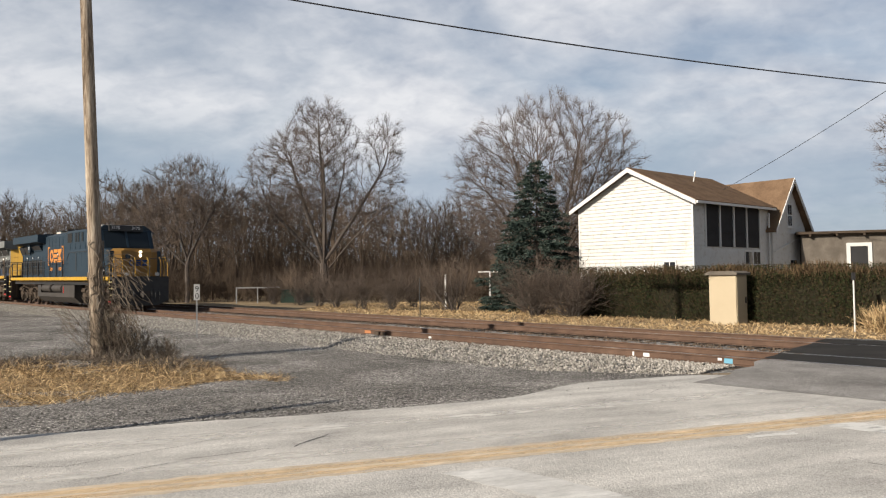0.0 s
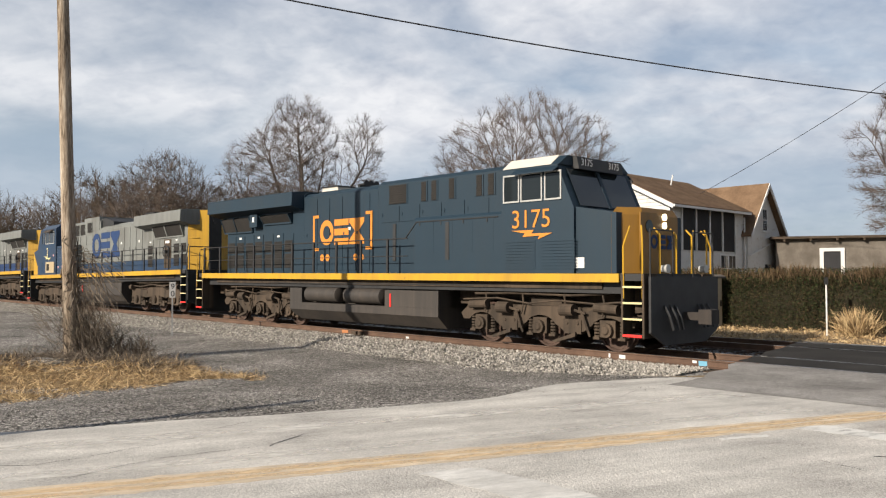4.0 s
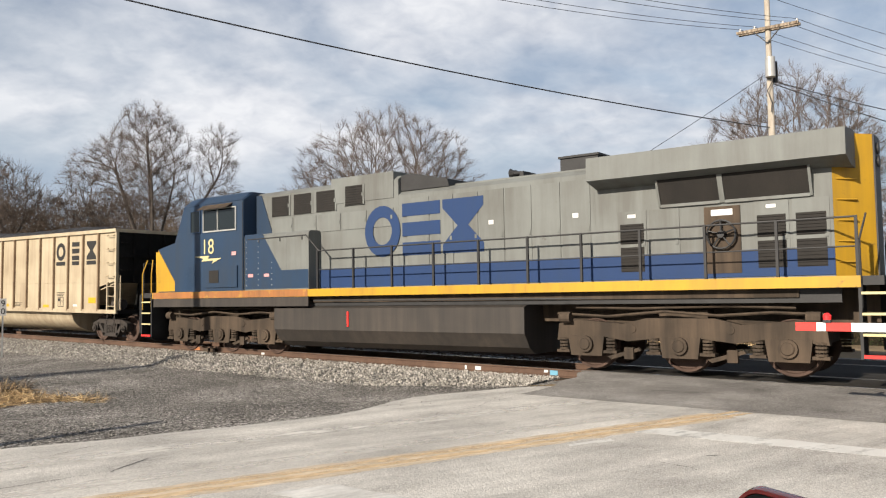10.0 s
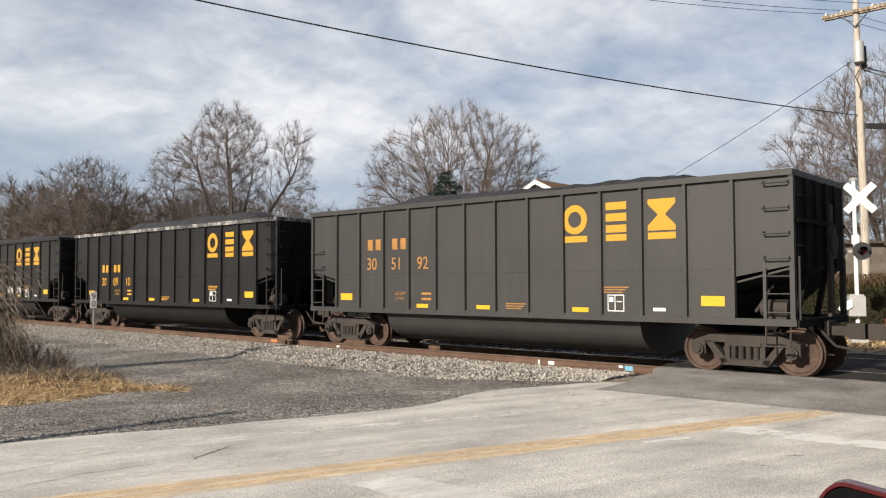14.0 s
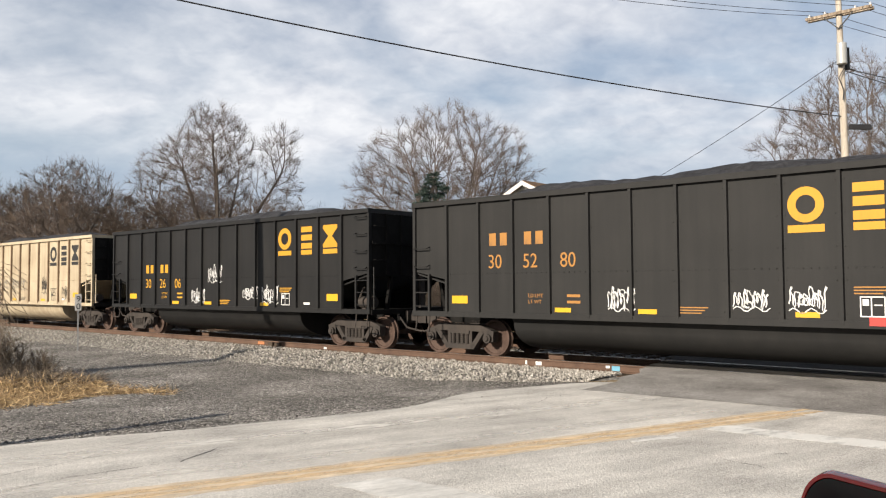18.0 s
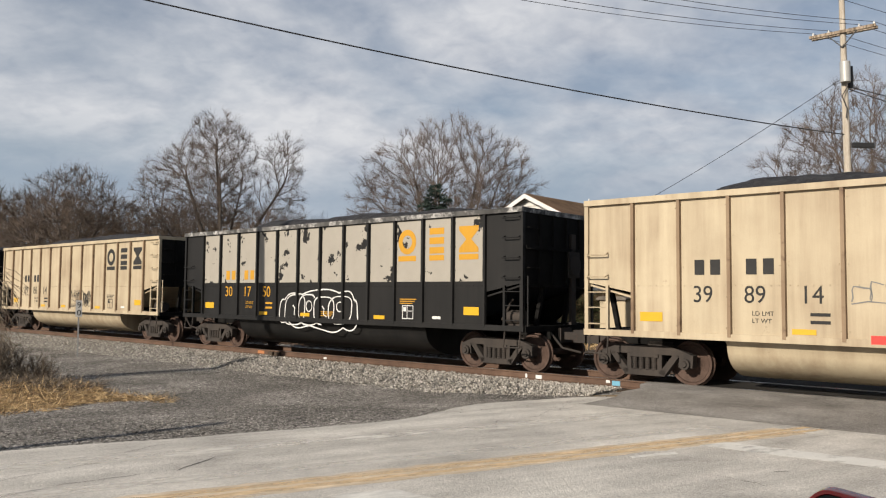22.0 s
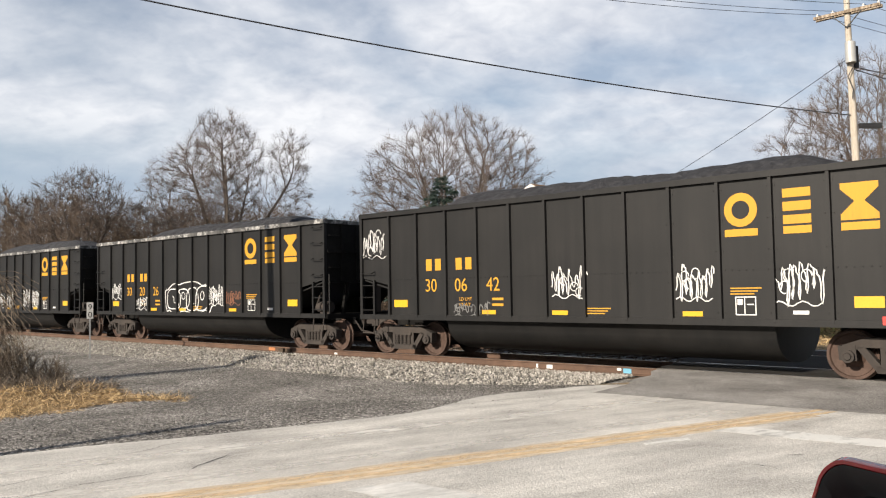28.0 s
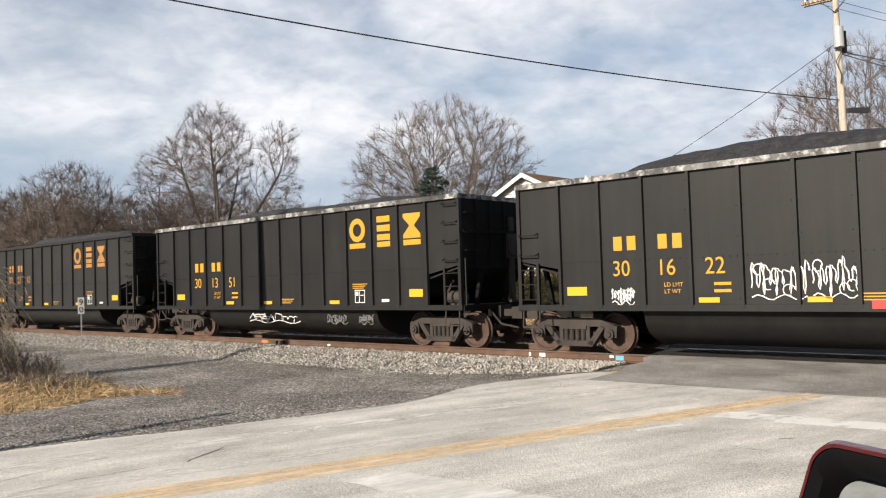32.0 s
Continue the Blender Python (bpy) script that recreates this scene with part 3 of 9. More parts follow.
def bare_limbs(seed, limbs, lobes, count, r0, tip=0.011, twig=(0.35, 0.85), twigs=3, fine=0.008, focus=4.0, forked=True, **kw):
    """A whole bare tree as tapered limbs: trunk (levels 0, 1), branches (2) and twigs (3)."""
    rng = np.random.default_rng(seed + 1000)
    pos, par, head = colonise(seed, limbs, lobes, count, focus=focus, **kw)
    n = len(pos)
    ends = [0] * n
    nkids = [0] * n
    for i in range(n - 1, -1, -1):
        if ends[i] == 0:
            ends[i] = 1
        if par[i] >= 0:
            ends[par[i]] += ends[i]
            nkids[par[i]] += 1
    e = math.log(max(2, ends[0])) / math.log(r0 / tip)
    rad = [tip * k ** (1 / e) for k in ends]
    # the branches straighten as they thicken
    P = np.array(pos)
    up_i = np.array([max(0, k) for k in par])
    kid = np.arange(n)
    for i in range(n):
        if par[i] >= 0 and (kid[par[i]] == par[i] or ends[i] > ends[kid[par[i]]]):
            kid[par[i]] = i
    for _ in range(4):
        mid_ = (P[up_i] + P[kid]) / 2
        mid_[0] = P[0]
        P = P * 0.45 + mid_ * 0.55
        P[kid == np.arange(n)] += (P - P[up_i])[kid == np.arange(n)] * 0.35
    out = []
    P = [Vector(p) for p in P.tolist()]
    head = [tuple((P[i] - P[par[par[i]] if par[i] >= 0 and par[par[i]] >= 0 else max(0, par[i])]).normalized()) if i else (0, 0, 1) for i in range(n)]
    for i in range(n):
        k = par[i]
        if k < 0:
            continue
        ra = rad[k] if nkids[k] == 1 or rad[i] > 0.6 * rad[k] else min(rad[k], rad[i] * 1.35)
        out.append((P[k], P[i], ra, rad[i], 0 if rad[i] > 0.13 else 1 if rad[i] > 0.06 else 2))
    for i in range(n):
        if ends[i] > 9 or P[i].z < 1.5:
            continue
        d = Vector(head[i])
        for _ in range(twigs + (2 if nkids[i] == 0 else 0)):
            v = Vector(rng.normal(size=3).tolist())
            ray = (P[i] - Vector((0, 0, focus))).normalized()
            w = (d * 0.6 + ray * 0.4 + v * 0.42).normalized()
            l = rng.uniform(*twig)
            m = P[i] + w * l * 0.5
            w2 = (w + Vector(rng.normal(size=3).tolist()) * 0.12 + Vector((0, 0, 0.06))).normalized()
            out.append((P[i], m, fine * 1.25, fine, 2))
            out.append((m, m + w2 * l * 0.6, fine, 0, 3))
            if not forked:
                continue
            w3 = (w + Vector(rng.normal(size=3).tolist()) * 0.28).normalized()
            out.append((m, m + w3 * l * 0.45, fine * 0.85, 0, 3))
    return out


def tree(name, label, place, limbs, turn=0.0, twig=M_TWIG):
    t = thing(name, label, "tree", pose(*place, 0, 0, turn))
    part("trunk", tubes(limbs, 0, 1).mesh("trunk", M_BARK, True, False), None, t)
    part("crown", tubes(limbs, 2, sides=(8, 6, 3, 3)).mesh("crown", twig, False, False), None, t, "crown of bare brown branches and twigs")
    return t


def ground_at(x, y):
    return (x, y, land(x, y))


# the tall tree: a short trunk, three strong stems and two long side limbs
tree("bare_tree", "tall leafless tree with a forked grey trunk and open crown", ground_at(-10.6, 70.5), bare_limbs(
    11, [(None, (0.0, 0, 1.5), (0.1, 0, 3.4)),
         (3.4, (0.3, 0.2, 8), (-0.4, 0.3, 14.5)), (3.3, (-1.2, -0.3, 7), (-3.0, -0.6, 13.2)), (3.2, (2.2, 0.6, 6.4), (5.6, 0.8, 12.2)),
         (2.9, (-2.0, 0.4, 5.4), (-5.6, 0.9, 9.0)), (3.2, (0.8, 1.6, 7.5), (1.6, 3.4, 12.5)), (3.1, (0.5, -1.8, 7), (0.6, -3.4, 12.0)), (2.4, (1.8, -0.5, 4.4), (4.6, -0.9, 7.2))],
    [(-0.3, 0, 12.6, 3.9, 4.2, 5.0), (-3.4, 0, 10.8, 3.3, 3.4, 4.0), (5.4, 0, 12.4, 1.75, 2.4, 3.9), (4.4, 0, 8.6, 2.5, 2.6, 2.2), (-4.8, 0, 8.2, 2.0, 2.2, 2.2)],
    3000, 0.36, tip=0.010, reach=2.6, kill=0.44, inertia=1.1, up=0.08, twig=(0.4, 0.95), fine=0.0050, twigs=5))
# the broad tree behind the house: a fan of many stems from a low fork
fan = [(None, (0, 0, 0.8), (0, 0, 2.0))]
for k in range(15):
    a = 2 * math.pi * k / 15 + 0.25 * math.sin(k * 5.0)
    o = 2.2 + 3.4 * ((k * 7) % 5) / 4
    fan.append((1.9, (o * 0.42 * math.cos(a), o * 0.42 * math.sin(a), 5.0), (o * math.cos(a), o * math.sin(a), 12.6 - 0.55 * o)))
tree("bare_tree", "broad leafless tree with a dense rounded brown crown behind the house", ground_at(8.4, 62), bare_limbs(
    23, fan, [(0.2, 0, 9.6, 5.2, 4.6, 6.6), (4.0, 0, 9.2, 3.3, 3.4, 5.6), (-4.0, 0, 9.0, 3.4, 3.4, 5.0), (0, 0, 6.5, 6.8, 5.2, 3.6)],
    4200, 0.36, tip=0.010, reach=2.4, kill=0.42, inertia=1.3, up=0.18, twig=(0.4, 0.95), fine=0.0050, twigs=5))
tree("bare_tree", "leafless tree with fine upright twigs beside the utility pole", ground_at(34.6, 48.0), bare_limbs(
    37, fan, [(0.0, 0, 10.4, 5.0, 4.6, 6.4), (3.6, 0, 9.6, 3.4, 3.4, 5.4), (-3.8, 0, 9.0, 3.6, 3.4, 5.0), (0, 0, 6.5, 7.0, 5.2, 3.6)],
    3800, 0.34, tip=0.010, fine=0.0055, twigs=5, reach=2.4, kill=0.44, inertia=1.3, up=0.18, twig=(0.4, 0.9)))
edge_limbs = [(None, (0.1, 0, 1.5), (0.0, 0, 3.6)), (3.5, (-0.8, 0.2, 6), (-1.4, 0.2, 9.2)), (3.4, (1.0, 0, 5.4), (2.6, 0.3, 8.6)), (3.0, (-1.5, -0.3, 4.6), (-3.4, -0.4, 6.6)), (3.2, (0.2, 1.0, 6), (0.4, 1.8, 9.5))]
tree("bare_tree", "leafless tree with spreading limbs at the edge of the wood", ground_at(-21.9, 68.0), bare_limbs(
    52, edge_limbs, [(0.2, 0, 8.6, 3.8, 3.4, 3.6), (-2.6, 0, 6.6, 2.4, 2.4, 2.6), (3.0, 0, 7.4, 2.0, 2.4, 2.6)], 1300, 0.2, reach=2.6, kill=0.46, inertia=1.1, up=0.05, twig=(0.5, 1.1), fine=0.0085))

# the wood behind: trees too many to count
protos = []
for i in range(6):
    rng = random.Random(100 + i)
    base = [(None, (0.1, 0, 2.0), (0.2 * rng.gauss(0, 1), 0, 4.0))]
    for k in range(5):
        a, o = k * 1.26 + rng.random(), rng.uniform(0.8, 2.6)
        base.append((rng.uniform(2.0, 3.8), (o * 0.35 * math.cos(a), o * 0.35 * math.sin(a), 6.0), (o * math.cos(a), o * math.sin(a), rng.uniform(9.0, 11.0))))
    limbs = bare_limbs(200 + i, base, [(0, 0, 8.2, 2.9, 2.9, 3.9), (rng.uniform(-2, 2), 0, 6.5, 2.6, 2.6, 2.6)], 300, 0.16, tip=0.014, twigs=2, fine=0.011, step=0.7, kill=0.85, inertia=1.1, up=0.1, twig=(0.6, 1.4), forked=False)
    g = tubes(limbs, 0, 9, 1.0, (5, 4, 3, 3))
    top = max(v[2] for v in g.v)
    protos.append((np.array(g.v) / top, g.f))
for i in range(3):
    rng = random.Random(300 + i)
    limbs = []
    for k in range(8):
        a, t_ = rng.uniform(0, 6.28), rng.uniform(0.1, 0.7)
        o_ = Vector((rng.gauss(0, 0.5), rng.gauss(0, 0.5), 0))
        limbs += [(p + o_, q + o_, ra, rb, lv) for p, q, ra, rb, lv in grow(rng, rng.uniform(2.4, 4.0), 0.03, levels=2, kids=(3, 4), coarse=True, lean=(math.cos(a) * t_, math.sin(a) * t_), thin=0.009, trunk=0.5, first=0.75, spread=0.5)]
    g = tubes(limbs, 0, 9, 1.0, (3, 3, 3, 3))
    protos.append((np.array(g.v) / 4.0, g.f))


def wood(name, label, spots, seed, material_, kinds):
    rng = random.Random(seed)
    vs, fs, k = [], [], 0
    for x, y, h in spots:
        pv, pf = protos[rng.choice(kinds)]
        a = rng.uniform(0, 6.28)
        w = rng.uniform(0.85, 1.25)
        c, s = math.cos(a), math.sin(a)
        m = np.array(((c * w, -s * w, 0), (s * w, c * w, 0), (0, 0, 1.0))) * h
        vs.append(pv @ m.T + np.array((x, y, land(x, y) - 0.1)))
        fs += [tuple(i + k for i in f) for f in pf]
        k += len(pv)
    me = bpy.data.meshes.new(name)
    me.from_pydata(np.concatenate(vs).tolist(), [], fs)
    me.materials.append(material_)
    return tagged(new(name, me), label, "woods", kind="stuff")


# the wood's outline: sine of the height of its tops over the eye, by bearing
OUTLINE = ((-0.75, 0.11), (-0.55, 0.122), (-0.50, 0.114), (-0.46, 0.115), (-0.41, 0.142), (-0.33, 0.142), (-0.25, 0.142), (-0.15, 0.13), (-0.05, 0.116), (0.03, 0.110), (0.12, 0.098), (0.4, 0.09))


def outline(u):
    for (a, p), (b, q) in zip(OUTLINE, OUTLINE[1:]):
        if u <= b:
            return p + (q - p) * max(0.0, (u - a) / (b - a))
    return OUTLINE[-1][1]


rng = random.Random(5)
spots = []
for i in range(150):
    u = -0.72 + 0.98 * (i + rng.random()) / 150
    d = rng.uniform(74, 112)
    spots.append((u * d, d, (outline(u) * d + 1.8) * rng.uniform(0.80, 1.05)))
wood("woods", "brown leafless wood behind the railway", spots, 6, M_WOODS, range(6))
spots = []
for i in range(140):
    u = -0.66 + 0.84 * (i + rng.random()) / 140
    d = rng.uniform(68, 84) if u < -0.1 else rng.uniform(60, 80)
    spots.append((u * d, d, rng.uniform(2.2, 5.5)))
    d = rng.uniform(86, 108)
    spots.append((u * d, d, rng.uniform(5.0, 9.0)))
wood("undergrowth", "dense brown leafless brush at the edge of the wood", spots, 8, M_WOODS, range(6, 9))

# ---- lettering ----
def lettering(text, size, extrude=0.002):
    cu = bpy.data.curves.new("lettering", "FONT")
    cu.body, cu.size, cu.extrude = text, size, extrude
    ob = bpy.data.objects.new("lettering", cu)
    scene.collection.objects.link(ob)
    dg = bpy.context.evaluated_depsgraph_get()
    me = bpy.data.meshes.new_from_object(ob.evaluated_get(dg))
    bpy.data.objects.remove(ob)
    bpy.data.curves.remove(cu)
    return me


LETTERS = {}


def write(parent, name, text, x, z, height, material_, y, sx=1.0, label=""):
    """Text on a side that faces -y, its left end at x, its foot at z."""
    key = (text, material_.name)
    if key not in LETTERS:
        me = lettering(text, 1.0)
        me.materials.clear()
        me.materials.append(material_)
        LETTERS[key] = me
    ob = part(name, LETTERS[key], None, parent, label)
    k = height / 0.70
    ob.matrix_basis = Matrix.Translation((x, y, z)) @ Matrix.Rotation(radians(90), 4, "X") @ Matrix.Diagonal((k * sx, k, 1, 1))
    return ob


def emblem(kind, w, h, t=0.004):
    """Plain stand-in shapes for a maker's mark: a ring, a stack of bars, an hourglass; centred, in x and z."""
    g = G()
    if kind == "ring":
        n = 26
        for q in (-t, 0):
            for k in (0.27, 0.5):
                g.v += [(math.cos(2 * math.pi * i / n) * w * k, q, math.sin(2 * math.pi * i / n) * h * k) for i in range(n)]
        for i in range(n):
            j = (i + 1) % n
            g.f += [(i, j, n + j, n + i), (2 * n + i, 3 * n + i, 3 * n + j, 2 * n + j), (i, 2 * n + i, 2 * n + j, j), (n + i, n + j, 3 * n + j, 3 * n + i)]
    elif kind == "bars":
        for z0, z1, a, b in ((0.25, 0.5, -0.5, 0.5), (-0.13, 0.13, -0.5, 0.5), (-0.5, -0.25, -0.5, 0.5)):
            g.prism([(a * w, z0 * h), (b * w, z0 * h), (b * w, z1 * h), (a * w, z1 * h)], "y", -t, 0)
    else:
        for q in (1, -1):
            g.prism([(-0.5 * w, q * 0.5 * h), (0.5 * w, q * 0.5 * h), (0.5 * w, q * 0.34 * h), (0.13 * w, 0), (-0.13 * w, 0), (-0.5 * w, q * 0.34 * h)], "y", -t, 0)
    return g


# ---- coal cars ----
TOP, SILL = 3.93, 1.03
MESHES = {}


def shared(key, build, material_, smooth=False):
    if key not in MESHES:
        MESHES[key] = build().mesh(key[0], material_, smooth)
    return MESHES[key]


def side_frame():
    """Cast side frame of a freight truck, centred on its bolster, at y = 0."""
    g = G()
    t = 0.09
    g.prism([(-1.02, 0.66), (-0.62, 0.80), (0.62, 0.80), (1.02, 0.66), (1.02, 0.52), (0.66, 0.62), (-0.66, 0.62), (-1.02, 0.52)], "y", -t, t)
    g.prism([(-0.46, 0.17), (0.46, 0.17), (0.50, 0.30), (-0.50, 0.30)], "y", -t, t)
    for q in (-1, 1):
        g.prism([(q * 0.80, 0.62), (q * 0.66, 0.64), (q * 0.34, 0.24), (q * 0.46, 0.18)], "y", -t, t)
        g.prism([(q * 0.30, 0.28), (q * 0.40, 0.28), (q * 0.40, 0.64), (q * 0.30, 0.64)], "y", -t * 0.9, t * 0.9)
        g.prism([(q * 0.78, 0.38), (q * 1.08, 0.38), (q * 1.10, 0.64), (q * 0.80, 0.66)], "y", -t * 1.15, t * 1.15)
        g.tube((q * 0.925, -t * 1.9, 0.457), (q * 0.925, t * 1.5, 0.457), 0.115, 0.115, 14)
        g.tube((q * 0.925, -t * 2.3, 0.457), (q * 0.925, -t * 1.9, 0.457), 0.06, 0.075, 10)
    return g


def springs():
    g = G()
    for i in range(4):
        x = -0.22 + 0.147 * i
        for k in range(5):
            z = 0.30 + k * 0.052
            g.tube((x, -0.06, z), (x, -0.06, z + 0.032), 0.062, 0.062, 10)
        g.tube((x, -0.06, 0.30), (x, -0.06, 0.56), 0.045, 0.045, 8)
    g.box(-0.33, 0.33, -0.12, 0.1, 0.555, 0.63)
    return g


def wheelset(r=0.457):
    g = G()
    for q in (-1, 1):
        a = (0, q * 0.685, 0)
        g.lathe(a, (0, q, 0), [(0.0, r + 0.028), (0.03, r + 0.024), (0.045, r), (0.135, r - 0.006), (0.137, r - 0.055), (0.10, r - 0.075), (0.075, r * 0.5), (0.12, 0.17), (0.15, 0.125), (0.15, 0.0001)], 32)
        g.lathe(a, (0, -q, 0), [(0.0, r + 0.02), (0.005, r - 0.06), (-0.03, 0.2), (0.03, 0.1), (0.03, 0.0001)], 24)
        # holes and balance marks that show the turning
        for i in range(3):
            w = 2 * math.pi * i / 3 + 0.4
            g.box(math.cos(w) * 0.27 - 0.03, math.cos(w) * 0.27 + 0.03, q * 0.76 - 0.012, q * 0.76 + 0.012, math.sin(w) * 0.27 - 0.02, math.sin(w) * 0.27 + 0.02)
    g.tube((0, -0.98, 0), (0, 0.98, 0), 0.08, 0.08, 12)
    return g


SPIN = []          # the wheelsets that turn, with their radius


def freight_truck(car, x):
    ob = part("truck", shared(("truck_bolster",), lambda: G().box(-0.2, 0.2, -0.95, 0.95, 0.5, 0.72).box(-0.3, 0.3, -0.3, 0.3, 0.7, 0.86), M_TRUCK), None, car, "dusty brown cast steel freight truck")
    ob.location = (x, 0, 0)
    for q in (-1, 1):
        f = part("side_frame", shared(("side_frame",), side_frame, M_TRUCK), None, ob)
        f.location = (0, q * 1.0, 0)
        f.rotation_euler = (0, 0, 0 if q < 0 else math.pi)
        f = part("spring_nest", shared(("springs",), springs, M_TRUCK), None, ob)
        f.location = (0, q * 1.0, 0)
        f.rotation_euler = (0, 0, 0 if q < 0 else math.pi)
    for q in (-1, 1):
        w = part("wheelset", shared(("wheelset",), wheelset, M_WHEEL, True), None, ob, "brown steel wheelset with polished treads")
        w.location = (q * 0.925, 0, 0.457)
        SPIN.append((w, 0.457))
    return ob


def coal_car(label, number, paint, mark, length=14.55, logo=1, num=1, load=0.0, seed=0, chord=None):
    """An open-topped coal car; x forward, -y the side that is seen; its origin on the rails at its middle."""
    rng = random.Random(seed)
    car = thing("coal_car", label, "rail car", group="coal cars of the train")
    L = length / 2
    kind = (paint.name, length)
    bays = 14
    first = 1.15
    pitch = (length - 2 * first) / (bays - 2)
    xs = [L, L - first] + [L - first - pitch * (i + 1) for i in range(bays - 2)] + [-L]

    # side sheets, a bay at a time; the end bays are cut away over the trucks
    for i in range(bays):
        a, b = xs[i + 1], xs[i]
        if i in (0, bays - 1):
            z_in, z_out = 1.92, 2.15
            zl, zr = (z_in, z_out) if i == 0 else (z_out, z_in)
            def build(a=a, b=b, zl=zl, zr=zr):
                return G().prism([(a, zl), (b, zr), (b, TOP - 0.06), (a, TOP - 0.06)], "y", -1.545, -1.53)
        else:
            def build(a=a, b=b):
                g = G().prism([(a, SILL + 0.08), (b, SILL + 0.08), (b, TOP - 0.06), (a, TOP - 0.06)], "y", -1.545, -1.53)
                n = 7
                for k in range(n):
                    x = a + 0.1 + (b - a - 0.2) * k / (n - 1)
                    g.tube((x, -1.558, 2.07), (x, -1.545, 2.07), 0.014, 0.018, 5)
                for k in range(5):
                    for x in (a + 0.075, b - 0.075):
                        z = 1.25 + k * 0.6
                        g.tube((x, -1.556, z), (x, -1.545, z), 0.013, 0.016, 5)
                return g
        ob = part("side_sheet", shared(("side_sheet", kind, i), build, paint), None, car)
    for i in range(1, bays):
        x = xs[i]
        def build(x=x):
            return G().prism([(x - 0.045, -1.545), (x - 0.032, -1.615), (x + 0.032, -1.615), (x + 0.045, -1.545)], "z", SILL + 0.04, TOP - 0.08)
        part("side_post", shared(("side_post", kind, i), build, M_CREAMPOST if paint is M_CREAM else paint), None, car)
    # chord, sill and corner posts round the rim
    def chord_mesh():
        g = G()
        for q in (-1, 1):
            y0, y1 = sorted((q * 1.50, q * 1.63))
            g.box(-L, L, y0, y1, TOP - 0.12, TOP)
        for q in (-1, 1):
            x0, x1 = sorted((q * L, q * (L - 0.12)))
            g.box(x0, x1, -1.5, 1.5, TOP - 0.12, TOP - 0.003)
        return g
    part("top_chord", shared(("top_chord", kind, (chord or paint).name), chord_mesh, chord or paint), None, car)
    def sill_mesh():
        g = G()
        for q in (-1, 1):
            y0, y1 = sorted((q * 1.46, q * 1.605))
            g.box(-L - 0.02, L + 0.02, y0, y1, SILL - 0.03, SILL + 0.1)
        return g
    part("side_sill", shared(("side_sill", kind), sill_mesh, paint), None, car)
    for qx in (-1, 1):
        for qy in (-1, 1):
            def build(qx=qx, qy=qy):
                x0, x1 = sorted((qx * L, qx * (L - 0.09)))
                y0, y1 = sorted((qy * 1.50, qy * 1.60))
                return G().box(x0, x1, y0, y1, SILL + 0.05, TOP - 0.11)
            part("corner_post", shared(("corner_post", kind, qx, qy), build, paint), None, car)
    # far side, end sheets and slope sheets
    def far_mesh():
        g = G()
        g.prism([(-L + first, SILL + 0.08), (L - first, SILL + 0.08), (L, 2.15), (L, TOP - 0.1), (-L, TOP - 0.1), (-L, 2.15)], "y", 1.53, 1.545)
        return g
    part("far_side", shared(("far_side", kind), far_mesh, paint), None, car)
    for x in xs[1:-1]:
        part("far_side_post", shared(("far_side_post", paint.name), lambda: G().box(-0.04, 0.04, 1.545, 1.615, SILL + 0.04, TOP - 0.08), paint), None, car).location = (x, 0, 0)
    for q in (-1, 1):
        def build(q=q):
            g = G()
            x0, x1 = sorted((q * (L - 0.02), q * (L - 0.05)))
            g.box(x0, x1, -1.5, 1.5, 2.05, TOP - 0.12)
            return g
        # both ends take the shade-black colour, whatever the car's own paint
        darkened = M_ENDSHADE
        es = part("end_sheet", shared(("end_sheet", kind, q), build, darkened), None, car, "end sheet coloured black to hold its shade" if paint is M_CREAM else "")
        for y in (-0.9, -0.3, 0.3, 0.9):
            part("end_rib", shared(("end_rib", kind, q), lambda: G().box(*sorted((q * (L - 0.02), q * (L + 0.03))), -0.04, 0.04, 2.1, TOP - 0.12), darkened), None, es).location = (0, y, 0)
        part("end_beam", shared(("end_beam", kind, q), lambda: G().box(*sorted((q * (L + 0.03), q * (L + 0.05))), -1.5, 1.5, 2.95, 3.03), darkened), None, es)
        def build(q=q):
            return G().prism([(q * (L - 0.03), 2.12), (q * (L - 3.3), 1.28), (q * (L - 3.3), 1.24), (q * (L - 0.03), 2.08)], "y", -1.5, 1.5)
        part("slope_sheet", shared(("slope_sheet", kind, q), build, paint), None, car)
        def build(q=q):
            g = G()
            for y in (-0.62, 0.62):
                g.prism([(q * (L - 0.35), 1.1), (q * (L - 0.25), 1.1), (q * (L - 0.05), 2.06), (q * (L - 0.15), 2.06)], "y", y - 0.05, y + 0.05)
            x0, x1 = sorted((q * (L - 0.1), q * (L + 0.06)))
            g.box(x0, x1, -1.55, 1.55, 0.98, 1.12)
            x0, x1 = sorted((q * (L - 2.4), q * (L + 0.06)))
            g.box(x0, x1, -0.3, 0.3, 0.78, 1.1)
            return g
        part("end_frame", shared(("end_frame", kind, q), build, darkened), None, car)
        def build(q=q):
            g = G()
            g.box(*sorted((q * (L - 0.2), q * (L + 0.62))), -0.1, 0.1, 0.78, 0.96)
            g.box(*sorted((q * (L + 0.48), q * (L + 0.80))), -0.16, 0.16, 0.72, 1.02)
            g.box(*sorted((q * (L + 0.1), q * (L + 0.18))), -0.24, 0.24, 0.70, 1.06)
            g.path([(q * (L + 0.05), -0.5, 0.95), (q * (L + 0.35), -0.45, 0.6), (q * (L + 0.78), -0.3, 0.5)], 0.028, 6)
            return g
        part("coupler", shared(("coupler", kind, q), build, M_TRUCK), None, car, "dusty steel coupler and air hose")
